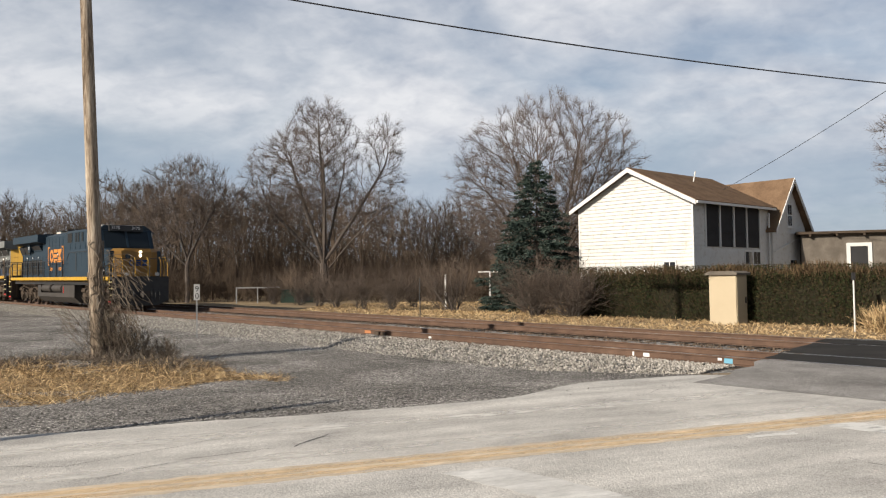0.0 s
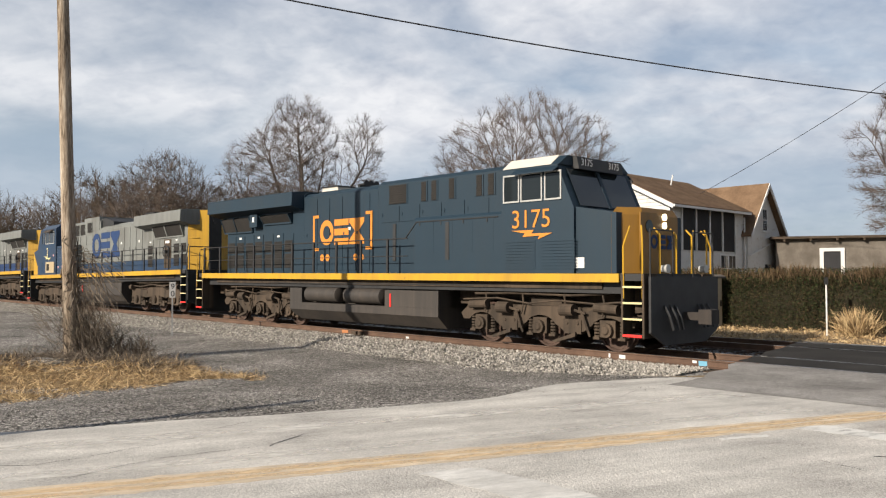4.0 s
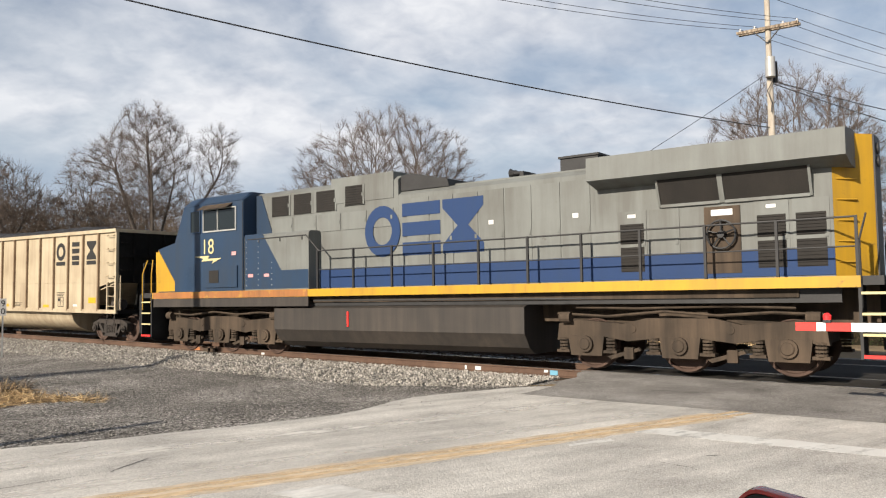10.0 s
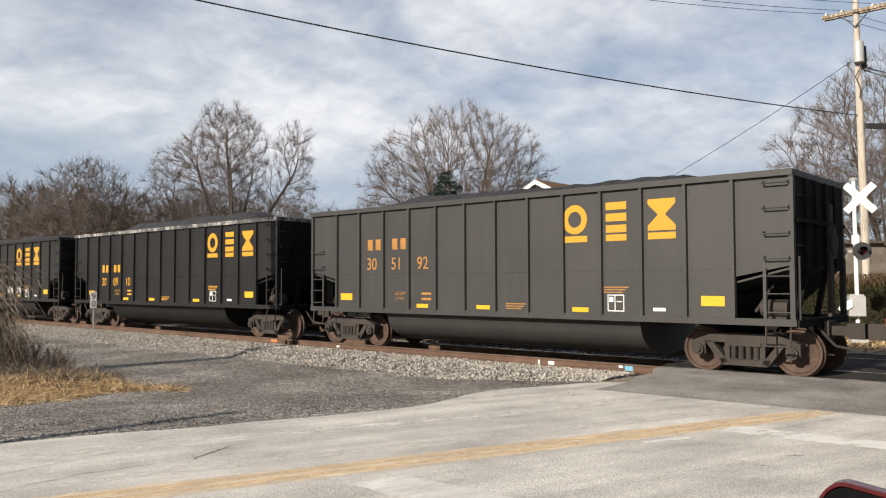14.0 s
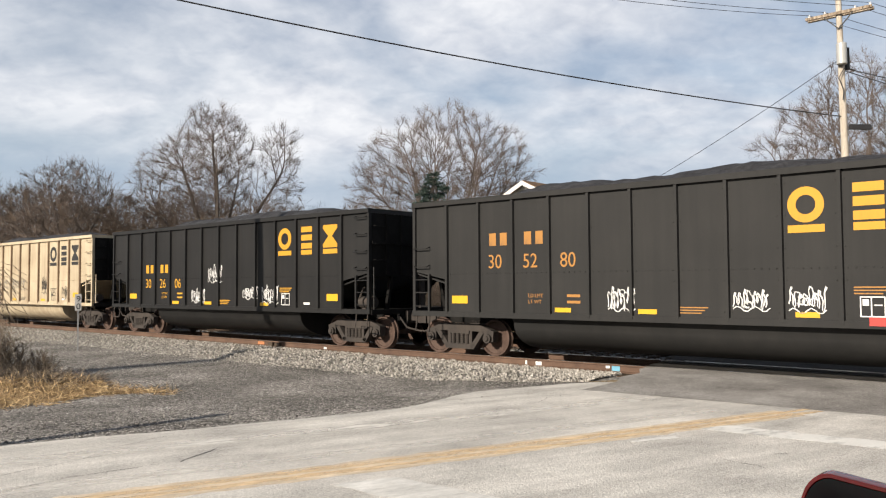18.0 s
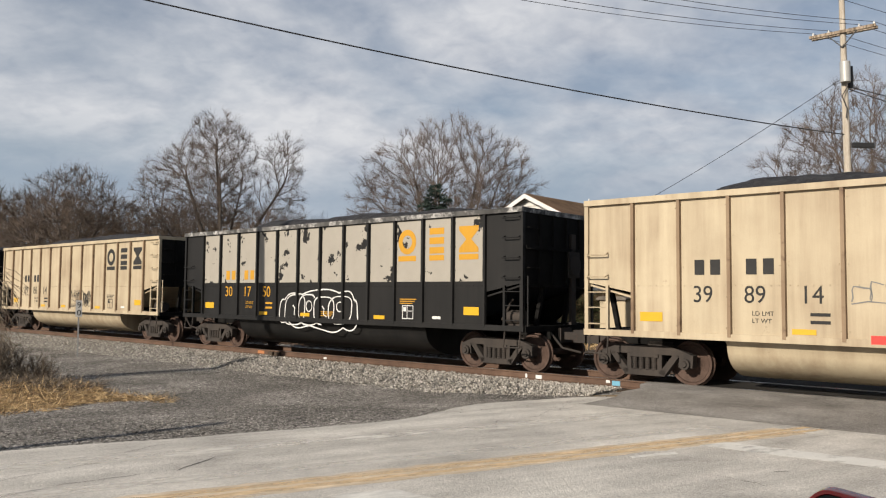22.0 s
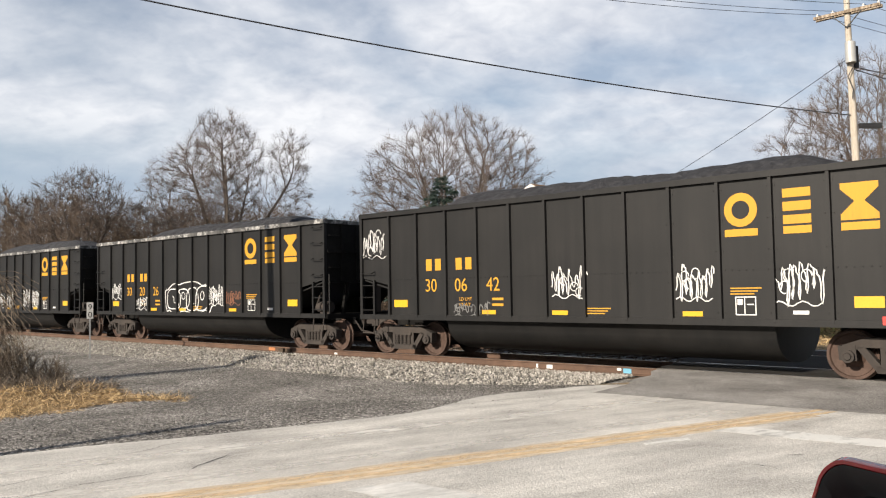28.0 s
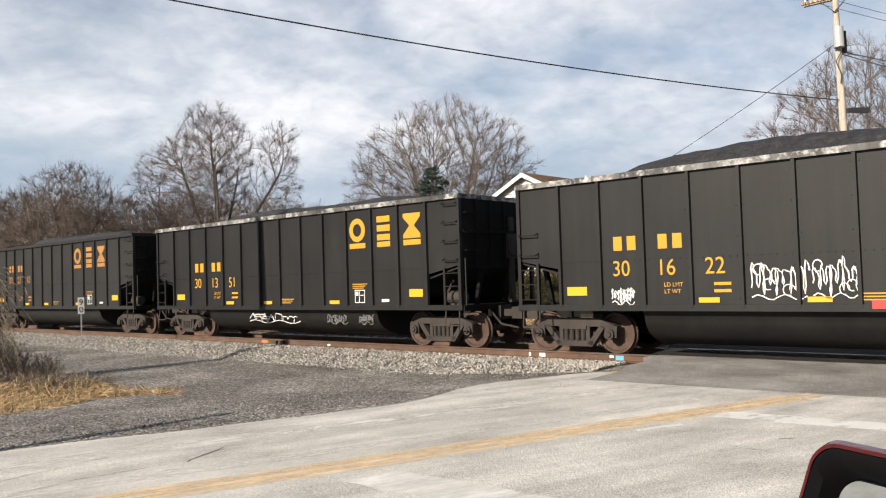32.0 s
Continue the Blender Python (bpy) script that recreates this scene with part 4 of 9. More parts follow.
        yb = -1.60
        xo = q * (L - 0.55)
        for z in (3.73, 3.26, 2.78, 2.31) if q > 0 else (2.78, 2.31):
            ob = part("grab_iron", shared(("grab_iron", kind, q), lambda: G().path([(xo, yb + 0.05, 0), (xo, yb - 0.07, -0.05), (q * (L - 0.08), yb - 0.07, -0.05), (q * (L - 0.08), yb + 0.05, 0)], 0.015, 5), paint), None, car)
            ob.location = (0, 0, z)
        ladder = part("ladder", shared(("ladder", kind, q), lambda: G().box(*sorted((xo - 0.03, xo + 0.03)), yb, yb + 0.07, SILL - 0.02, 2.08), paint), None, car)
        for z in (1.25, 1.6, 1.93):
            ob = part("rung", shared(("rung", kind, q), lambda: G().path([(xo, yb + 0.02, 0), (q * (L - 0.05), yb + 0.02, 0)], 0.015, 5), paint), None, ladder)
            ob.location = (0, 0, z)
        part("stirrup", shared(("stirrup", kind, q), lambda: G().path([(xo, yb + 0.05, SILL), (xo, yb, 0.62), (q * (L - 0.1), yb, 0.62), (q * (L - 0.1), yb + 0.05, SILL)], 0.018, 5), M_TRUCK), None, car)
        for z in (3.45, 2.95, 2.5):
            ob = part("end_grab_iron", shared(("end_grab", kind, q), lambda: G().path([(q * L, -1.42, 0), (q * (L + 0.08), -1.42, 0), (q * (L + 0.08), -1.05, 0), (q * L, -1.05, 0)], 0.013, 5), darkened), None, car)
            ob.location = (0, 0, z)
        for y in (-1.45, 1.45):
            ob = part("end_post", shared(("end_post", kind, q), lambda: G().path([(q * (L + 0.04), 0, 1.1), (q * (L + 0.04), 0, 2.3)], 0.02, 5), paint), None, car)
            ob.location = (0, y, 0)
    # brake gear on the leading end
    def brake():
        g = G()
        g.lathe((L + 0.06, 0.55, 2.62), (1, 0, 0), [(0, 0.27), (0.03, 0.28), (0.05, 0.24), (0.05, 0.0001)], 18)
        g.box(L - 0.02, L + 0.07, 0.3, 0.8, 2.3, 2.95)
        g.box(L - 0.03, L + 0.05, 0.45, 0.65, 1.1, 3.4)
        return g
    part("brake_cylinder", shared(("brake_cylinder", kind), lambda: G().tube((L - 0.75, -1.15, 1.32), (L - 0.25, -1.15, 1.32), 0.17, 0.17, 12).box(L - 0.7, L - 0.3, -1.2, -1.1, 1.1, 1.2), M_TRUCK, True), None, car)
    part("brake_lever", shared(("brake_lever", kind), lambda: G().tube((L - 0.85, -1.25, 1.25), (L - 0.5, -1.3, 1.75), 0.03, 0.03, 6), M_TRUCK), None, car)
    part("brake_gear", shared(("brake_gear", kind), brake, M_TRUCK), None, car)
    # round-bottomed tub between the trucks
    def tub():
        g = G()
        prof = [(-1.5, SILL + 0.05)] + [(-1.36 * math.cos(a), 0.99 - 0.78 * math.sin(a) ** 0.8) for a in [math.pi * (0.02 + 0.46 * i / 9) for i in range(10)]]
        prof = prof + [(-y, z) for y, z in reversed(prof)]
        a, b = -L + 3.05, L - 3.25
        return g.prism(prof, "x", a, b)
    part("tub", shared(("tub", kind), tub, paint, True), None, car)
    # coal
    def coal():
        r2 = random.Random(seed * 7 + 3)
        nx_, ny_ = 64, 16
        g = G()
        h = 0.30 + load * 2
        for i in range(nx_ + 1):
            fx = i / nx_
            x = -L + 0.1 + (2 * L - 0.2) * fx
            for j in range(ny_ + 1):
                fy = j / ny_
                y = -1.5 + 3.0 * fy
                e = smooth01(min(fx - 0.02, 0.98 - fx) / 0.22) * smooth01(min(fy, 1 - fy) / 0.42)
                wob = 1 + 0.18 * noise.noise((x * 0.35, seed * 3.1, 0))
                z = TOP - 0.28 + (0.30 + h) * e * wob + 0.05 * noise.noise((x * 2.2, y * 2.2, seed)) + r2.uniform(-0.02, 0.02)
                g.v.append((x, y, z))
        n = ny_ + 1
        g.f = [(i * n + j, i * n + j + 1, (i + 1) * n + j + 1, (i + 1) * n + j) for i in range(nx_) for j in range(ny_)]
        return g
    part("coal_load", coal(), M_COAL, car, "heap of black coal")
    for x in (L - 1.15, -L + 1.15):
        freight_truck(car, x)
    # markings
    y = -1.548
    F = L        # distances below are from the leading end
    if logo:
        mm = M_YELLOW if mark is M_ORANGE and number != "302710" else mark
        shift = pitch if mark is M_ORANGE else 0.0
        for kind_, d, w in (("ring", 3.77, 0.64), ("bars", 2.73, 0.5), ("hour", 1.67, 0.62)):
            key = ("emblem", kind_, mm.name)
            ob = part("emblem", shared(key, lambda kind_=kind_, w=w: emblem(kind_, w, 0.66), mm), None, car, "block shape of the maker's mark")
            ob.location = (F - d - shift, y, 3.23)
            ob = part("emblem_underline", shared(("underline", w, mm.name), lambda w=w: G().box(-w / 2, w / 2, -0.004, 0, -0.07, 0.07), mm), None, car)
            ob.location = (F - d - shift, y, 2.79)
    if num:
        mm = mark
        lift = 0.45 if mark is M_ORANGE else 0.0
        for j, two in enumerate((number[0:2], number[2:4], number[4:6])):
            write(car, "car_number", two, -F + first + pitch * (1 + j) + 0.27, 1.74 + lift, 0.33, mm, y - 0.001, 0.9)
        for j in range(2):
            for q in range(2):
                ob = part("reporting_mark", shared(("mark_bar", mm.name), lambda: G().box(-0.1, 0.1, -0.004, 0, -0.15, 0.15), mm), None, car)
                ob.location = (-F + first + pitch * (1 + j) + 0.42 + 0.32 * q, y, 2.43 + lift)
        write(car, "weight_text", "LD LMT", -F + first + pitch * 2 + 0.42, 1.50, 0.085, mm, y - 0.001)
        write(car, "weight_text", "LT WT", -F + first + pitch * 2 + 0.42, 1.36, 0.085, mm, y - 0.001)
        for z in (1.50, 1.36):
            ob = part("weight_figure", shared(("weight_bar", mm.name), lambda: G().box(-0.17, 0.17, -0.004, 0, -0.03, 0.03), mm), None, car)
            ob.location = (-F + first + pitch * 3 + 0.62, y, z + 0.04)
    for d, w, h, z in ((1.58, 0.48, 0.2, 1.45), (length - 1.55, 0.5, 0.19, 1.43), (length - 4.55, 0.42, 0.1, 1.22), (length - 6.6, 0.42, 0.1, 1.22), (length * 0.33, 0.42, 0.1, 1.22)):
        ob = part("reflector", shared(("reflector", w, h), lambda w=w, h=h: G().box(-w / 2, w / 2, -0.005, 0, -h / 2, h / 2), M_REFLECT), None, car, "yellow reflective plate")
        ob.location = (F - d, y, z)
    def placard():
        g = G()
        for a, b, c, d in ((-0.2, 0.2, 0.16, 0.18), (-0.2, 0.2, -0.18, -0.16), (-0.2, -0.18, -0.16, 0.16), (0.18, 0.2, -0.16, 0.16), (-0.03, -0.01, -0.16, 0.16), (-0.16, -0.06, 0.02, 0.13), (0.02, 0.15, 0.02, 0.04)):
            g.box(a, b, -0.004, 0, c, d)
        return g
    ob = part("placard", shared(("placard", mark is M_BLACKPAINT), placard, M_BLACKPAINT if mark is M_BLACKPAINT else M_WHITEPAINT), None, car)
    ob.location = (F - 3.73, y, 1.38)
    ob = part("small_notice", shared(("notice",), lambda: G().box(-0.14, 0.14, -0.004, 0, -0.035, 0.035), M_WHITEPAINT), None, car)
    ob.location = (F - 2.72, y, 1.26)
    def fine_print():
        g = G()
        for k in range(3):
            g.box(-0.3, 0.3 - 0.07 * k, -0.003, 0, -0.012 - 0.055 * k, 0.012 - 0.055 * k)
        return g
    for d, z in ((length - 7.6, 1.32), (3.72, 1.72)):
        ob = part("fine_print", shared(("fine_print", mark.name), fine_print, mark), None, car)
        ob.location = (F - d, y, z)
    return car


def ribbon(pts, w, closed=False):
    """A flat brush stroke through points in x and z."""
    g = G()
    n = len(pts)
    for i, (x, z) in enumerate(pts):
        a = pts[(i - 1) % n] if closed or i else pts[0]
        b = pts[(i + 1) % n] if closed or i < n - 1 else pts[-1]
        dx, dz = b[0] - a[0], b[1] - a[1]
        l = math.hypot(dx, dz) or 1.0
        k = w * 0.5 * (0.8 + 0.4 * noise.noise((x * 4, z * 4, 2)))
        g.v += [(x - dz / l * k, -0.003, z + dx / l * k), (x + dz / l * k, -0.003, z - dx / l * k)]
    m = n if closed else n - 1
    g.f = [(2 * i, 2 * i + 1, 2 * ((i + 1) % n) + 1, 2 * ((i + 1) % n)) for i in range(m)]
    return g


def scrawl(car, front, d, z, w, h, seed, material_, bubble=False):
    """Sprayed scrawl without words: loops and strokes, centred d behind the leading end."""
    r = random.Random(seed)
    y = -1.355 if z < 1.0 else -1.550
    gx = front - d
    strokes = []
    if bubble:
        # a scalloped cloud outline round a row of fat, leaning, overlapping forms
        n = 72
        ph = [r.uniform(0, 6.28) for _ in range(3)]
        strokes.append(([(w * 0.53 * math.copysign(abs(math.cos(a)) ** 0.7, math.cos(a)) * (1 + 0.03 * math.sin(5 * a + ph[0])),
                          h * 0.42 * math.copysign(abs(math.sin(a)) ** 0.6, math.sin(a)) + 0.09 * h * abs(math.sin(4.5 * a + ph[1])) * (1 if math.sin(a) > 0 else -1.3) + 0.05 * h * math.sin(2 * a + ph[2])) for a in [2 * math.pi * q / n for q in range(n)]], 0.045, True))
        k = 4
        for i in range(k):
            cx = -w * 0.42 + w * 0.84 * (i + 0.5) / k + r.uniform(-0.05, 0.05)
            rx, rz = w / k * r.uniform(0.48, 0.62), h * r.uniform(0.30, 0.40)
            p_, lean_, dent = r.uniform(0.55, 0.8), r.uniform(-0.15, 0.3), r.uniform(0, 6.28)
            cut = r.uniform(0.3, 1.2)
            strokes.append(([(cx + rx * math.copysign(abs(math.cos(a)) ** p_, math.cos(a)) * (1 - 0.3 * math.exp(-3 * (math.sin((a - dent) / 2)) ** 2 * 4)) + lean_ * rz * math.sin(a),
                              rz * math.copysign(abs(math.sin(a)) ** p_, math.sin(a)) + 0.04 * h * math.sin(3 * i)) for a in [dent + (2 * math.pi - cut) * q / 30 for q in range(31)]], 0.045, False))
            if i % 2:
                strokes.append(([(cx + rx * 0.28 * math.cos(a), rz * 0.35 * math.sin(a) + 0.1 * h) for a in [2 * math.pi * q / 14 for q in range(14)]], 0.04, True))
            else:
                strokes.append(([(cx - rx * 0.2, rz * 0.3), (cx, rz * 0.1), (cx - rx * 0.05, -rz * 0.3), (cx + rx * 0.25, -rz * 0.45)], 0.04, False))
    else:
        x = -w / 2
        pts = []
        while x < w / 2:
            top = r.uniform(0.15, 0.5) * h
            bot = -r.uniform(0.1, 0.5) * h
            pts += [(x, bot), (x + r.uniform(0.0, 0.08) * w, top), (x + r.uniform(0.05, 0.14) * w, top * r.uniform(0.2, 0.9))]
            x += r.uniform(0.09, 0.17) * w
        fine = []
        for a, b in zip(pts, pts[1:]):
            for q in range(4):
                f = q / 4
                fine.append((a[0] + (b[0] - a[0]) * f + 0.015 * math.sin(f * 6), a[1] + (b[1] - a[1]) * f))
        strokes.append((fine, 0.028, False))
        strokes.append(([(-w / 2 + w * q / 10, -0.42 * h + 0.05 * math.sin(q * 1.3)) for q in range(11)], 0.026, False))
        for q in range(3):
            cx, cz = r.uniform(-0.4, 0.4) * w, r.uniform(-0.3, 0.3) * h
            strokes.append(([(cx + 0.11 * w * math.cos(a), cz + 0.13 * h * math.sin(a)) for a in [5.0 * q2 / 10 for q2 in range(11)]], 0.026, False))
    for pts, width, closed in strokes:
        ob = part("spray_stroke", ribbon(pts, width, closed), material_, car, "sprayed scrawl line")
        ob.location = (gx, y, z)


def peeled(car, length, seed):
    """Pale upper fields where the black top coat has flaked off."""
    M = M_PEELED
    first, n = 1.15, 12
    pitch = (length - 2.3) / 12
    for i in range(n):
        x0 = length / 2 - first - pitch * (i + 1)
        ob = part("bare_field", shared(("bare_field", length), lambda: G().box(0.07, pitch - 0.07, -0.002, 0, 2.18, TOP - 0.14), M), None, car, "pale flaked paint field")
        ob.location = (x0, -1.546, 0)


def flaking():
    m = material("flaking_pale_paint", [(0.24, 0.222, 0.19), (0.30, 0.28, 0.24)], 1.5, 0.7)
    nd, ln = m.node_tree.nodes, m.node_tree.links
    co = nd.new("ShaderNodeTexCoord")
    oi = nd.new("ShaderNodeObjectInfo")
    av = nd.new("ShaderNodeVectorMath")
    ln.new(co.outputs["Object"], av.inputs[0])
    ln.new(oi.outputs["Location"], av.inputs[1])
    n = nd.new("ShaderNodeTexNoise")
    n.noise_dimensions = "4D"
    n.inputs["Scale"].default_value, n.inputs["Detail"].default_value, n.inputs["Roughness"].default_value = 1.7, 5.0, 0.6
    ln.new(co.outputs["Object"], n.inputs["Vector"])
    mw = nd.new("ShaderNodeMath")
    mw.operation = "MULTIPLY"
    mw.inputs[1].default_value = 40.0
    ln.new(oi.outputs["Random"], mw.inputs[0])
    ln.new(mw.outputs[0], n.inputs["W"])
    r = nd.new("ShaderNodeMapRange")
    r.inputs["From Min"].default_value, r.inputs["From Max"].default_value = 0.59, 0.60
    r.inputs["To Min"].default_value, r.inputs["To Max"].default_value = 1.0, 0.0
    ln.new(n.outputs["Fac"], r.inputs["Value"])
    ln.new(r.outputs[0], nd["Principled BSDF"].inputs["Alpha"])
    return m


M_PEELED = flaking()
M_SCUFF = weathered("scuffed_black_rim", (0.02, 0.02, 0.02), (0.3, 0.29, 0.27), (0.55, 0.54, 0.52), 0.6, 0.6, 0.5, 0.22)
M_RUSTSPRAY = material("rust_red_spray_paint", [(0.16, 0.07, 0.04), (0.2, 0.09, 0.05)], 3.0, 0.6)
M_GREYSPRAY = material("grey_spray_paint", [(0.10, 0.10, 0.10), (0.16, 0.16, 0.155)], 3.0, 0.6)
W_, K_, R_, E_ = M_WHITEPAINT, M_BLACKPAINT, M_RUSTSPRAY, M_GREYSPRAY
SCRAWLS = {
    "305280": [(8.54, 1.49, 0.64, 0.56, W_, 0), (5.81, 1.49, 0.7, 0.43, W_, 0), (4.8, 1.5, 0.65, 0.5, W_, 0)],
    "302606": [(7.54, 2.22, 0.8, 0.66, W_, 0), (8.54, 1.48, 0.85, 0.53, W_, 0), (5.54, 1.57, 0.8, 0.41, W_, 0), (4.49, 1.54, 0.82, 0.66, W_, 0)],
    "398914": [(4.6, 1.88, 0.61, 0.85, K_, 0), (2.51, 1.57, 0.75, 0.67, K_, 0), (7.9, 1.95, 2.6, 0.5, E_, 0)],
    "301750": [(7.4, 1.36, 3.3, 1.15, W_, 1)],
    "398614": [(6.72, 1.69, 0.95, 0.5, K_, 0), (5.76, 1.6, 0.67, 0.76, K_, 0)],
    "303399": [(6.98, 1.36, 3.2, 1.1, W_, 1)],
    "300642": [(14.0, 3.09, 0.9, 0.9, W_, 0), (7.7, 1.9, 0.9, 0.75, W_, 0), (10.57, 1.28, 1.1, 0.4, E_, 0), (2.77, 1.8, 0.86, 0.9, W_, 0), (4.76, 1.85, 0.76, 0.8, W_, 0)],
    "302026": [(7.56, 1.6, 3.0, 1.1, W_, 1), (5.76, 1.75, 0.9, 0.83, W_, 0), (4.76, 1.63, 0.82, 0.5, R_, 0), (12.9, 1.93, 0.85, 0.69, W_, 0), (10.86, 1.44, 0.9, 0.51, W_, 0)],
    "301351": [(7.9, 0.74, 2.6, 0.3, W_, 0), (4.9, 0.74, 0.9, 0.28, E_, 0), (3.7, 0.74, 0.6, 0.28, E_, 0)],
    "301622": [(8.66, 1.6, 1.0, 0.8, W_, 0), (7.68, 1.62, 0.75, 0.8, W_, 0), (11.87, 1.32, 0.53, 0.36, W_, 0), (5.93, 1.74, 0.9, 0.9, W_, 0), (4.84, 1.64, 0.72, 0.88, W_, 0)],
}
YARD = []       # things of the train and where they sit in it
Y, B, C = M_YELLOW, M_STEELBLK, M_CREAM
CARS = [
    (0.0, "398096", C, M_BLACKPAINT, 14.55, 0.0),
    (16.2, "305192", M_PALEFADE, M_ORANGE, 14.0, 0.0),
    (31.9, "300910", B, Y, 14.55, 0.06),
    (48.1, "305280", M_FADED, M_ORANGE, 14.55, 0.0),
    (64.3, "302606", B, Y, 14.55, 0.0),
    (80.6, "398914", C, M_BLACKPAINT, 14.55, 0.0),
    (96.8, "301750", B, Y, 14.55, 0.0),
    (113.1, "398614", C, M_BLACKPAINT, 14.55, 0.0),
    (129.35, "303399", M_FADED, M_ORANGE, 13.95, 0.0),
    (145.0, "300642", B, Y, 14.55, 0.05),
    (161.1, "302026", B, Y, 14.55, 0.05),
    (177.25, "301622", B, Y, 14.55, 0.08),
    (193.55, "301351", B, Y, 14.55, 0.0),
    (209.85, "302710", M_FADED, M_ORANGE, 14.55, 0.0),
    (226.1, "301980", B, Y, 14.55, 0.0),
]
for k, (xi, number, paint, mark, length, load) in enumerate(CARS):
    words = "cream-painted" if paint is C else "faded grey-black" if paint in (M_FADED, M_PALEFADE) else "black-painted"
    tint = {M_BLACKPAINT.name: "black", Y.name: "yellow", M_ORANGE.name: "faded orange"}[mark.name]
    car = coal_car(f"{words} steel coal car with {tint} markings, heaped with coal", number, paint, mark, length, load=load, seed=k + 1, logo=number != "303399", chord=M_SCUFF if number in ("300910", "301750", "301622", "301351", "302026") else None)
    for q, (d, z, w, h, mm, bubble) in enumerate(SCRAWLS.get(number, ())):
        scrawl(car, length / 2, d, z, w, h, k * 20 + q, mm, bool(bubble))
    if number == "303399":
        for d, z, w, h, mm in ((3.9, 3.28, 0.1, 0.36, M_ORANGE), (1.95, 3.42, 0.14, 0.12, M_ORANGE), (1.35, 3.46, 0.14, 0.12, M_ORANGE), (1.95, 3.02, 0.12, 0.1, M_ORANGE), (1.38, 3.04, 0.16, 0.1, M_ORANGE)):
            part("old_mark_rest", G().prism([(-w / 2, -h / 2), (w * 0.3, -h / 2 * 0.8), (w / 2, 0.1 * h), (0.1 * w, h / 2), (-w / 2, h * 0.3)], "y", -0.003, 0), mm, car, "rest of an old painted mark").location = (length / 2 - d - 0.97, -1.548, z)
    if number == "301750":
        peeled(car, length, 5)
    YARD.append((car, xi + length / 2))

# ---- locomotives ----
M_BLUE = weathered("dark_blue_paint", (0.0062, 0.0205, 0.0345), (0.0115, 0.0205, 0.028), (0.05, 0.042, 0.035), 0.6, 1.0, 0.5, 0.0)
M_NAVY = weathered("mid_blue_paint", (0.0125, 0.033, 0.07), (0.022, 0.031, 0.045), (0.06, 0.05, 0.045), 0.5, 1.0, 0.6, 0.04)
M_BLUELOGO = weathered("bright_blue_paint", (0.008, 0.030, 0.098), (0.014, 0.03, 0.065), (0.05, 0.055, 0.065), 0.72, 1.0, 0.4, 0.03)
M_GREY = weathered("faded_grey_paint", (0.142, 0.151, 0.143), (0.072, 0.068, 0.06), (0.055, 0.042, 0.032), 0.68, 0.7, 0.6, 0.07)
M_LYELLOW = weathered("loco_yellow_paint", (0.43, 0.245, 0.014), (0.19, 0.115, 0.025), (0.10, 0.06, 0.035), 0.5, 1.0, 0.5, 0.11)
M_RUSTSILL = weathered("rusted_yellow_sill", (0.30, 0.12, 0.035), (0.14, 0.07, 0.035), (0.42, 0.24, 0.04), 0.7, 1.0, 0.7, 0.16)
M_NOSE = weathered("dirty_yellow_nose", (0.20, 0.102, 0.016), (0.095, 0.055, 0.022), (0.07, 0.05, 0.035), 0.5, 1.0, 0.5, 0.06)
M_LORANGE = material("orange_mark", [(0.44, 0.16, 0.018), (0.52, 0.2, 0.03)], 3.0, 0.5)
M_PALE = material("pale_yellow_figures", [(0.46, 0.40, 0.2), (0.52, 0.46, 0.25)], 3.0, 0.5)
M_UNDER = weathered("dusty_underframe", (0.036, 0.029, 0.023), (0.095, 0.070, 0.050), (0.085, 0.05, 0.032), 0.9, 1.0, 0.85, 0.05)
M_TANK = weathered("sooty_tank", (0.028, 0.025, 0.0225), (0.065, 0.053, 0.043), (0.07, 0.042, 0.03), 0.65, 1.0, 0.6, 0.02)
M_LBLACK = material("black_railing", [(0.012, 0.012, 0.013), (0.03, 0.03, 0.03)], 3.0, 0.6)
M_GRILLE = material("dark_grille", [(0.008, 0.0075, 0.007), (0.022, 0.019, 0.016)], 2.0, 0.8, 0.01, fine=60, stretch=(1, 1, 0.1))
M_TANROOF = material("tan_roof_paint", [(0.44, 0.41, 0.35), (0.54, 0.51, 0.45)], 2.0, 0.7)
M_ALU = material("bright_window_frame", [(0.3, 0.3, 0.285), (0.4, 0.4, 0.385)], 4.0, 0.45, metal=0.2)
M_BOXCREAM = weathered("stained_cream_paint", (0.36, 0.29, 0.18), (0.26, 0.19, 0.11), (0.16, 0.1, 0.06), 0.6, 0.4, 0.5, 0.1)
M_NOTICE = material("pink_notice", [(0.42, 0.2, 0.2), (0.5, 0.3, 0.3)], 8.0, 0.6)
M_RED = material("red_reflector", [(0.55, 0.02, 0.02), (0.7, 0.04, 0.03)], 4.0, 0.4)


def glass_material(name, tint, rough=0.05):
    m = bpy.data.materials.new(name)
    m.use_nodes = True
    b = m.node_tree.nodes["Principled BSDF"]
    b.inputs["Base Color"].default_value = (*tint, 1)
    b.inputs["Roughness"].default_value = rough
    b.inputs["Specular IOR Level"].default_value = 0.4
    return m


def glow(name, colour, strength):
    m = bpy.data.materials.new(name)
    m.use_nodes = True
    b = m.node_tree.nodes["Principled BSDF"]
    b.inputs["Base Color"].default_value = (*colour, 1)
    b.inputs["Emission Color"].default_value = (*colour, 1)
    b.inputs["Emission Strength"].default_value = strength
    return m


M_GLASS = glass_material("dark_cab_glass", (0.012, 0.016, 0.018))
M_HEAD = glow("lit_headlight", (1.0, 0.88, 0.6), 2.5)


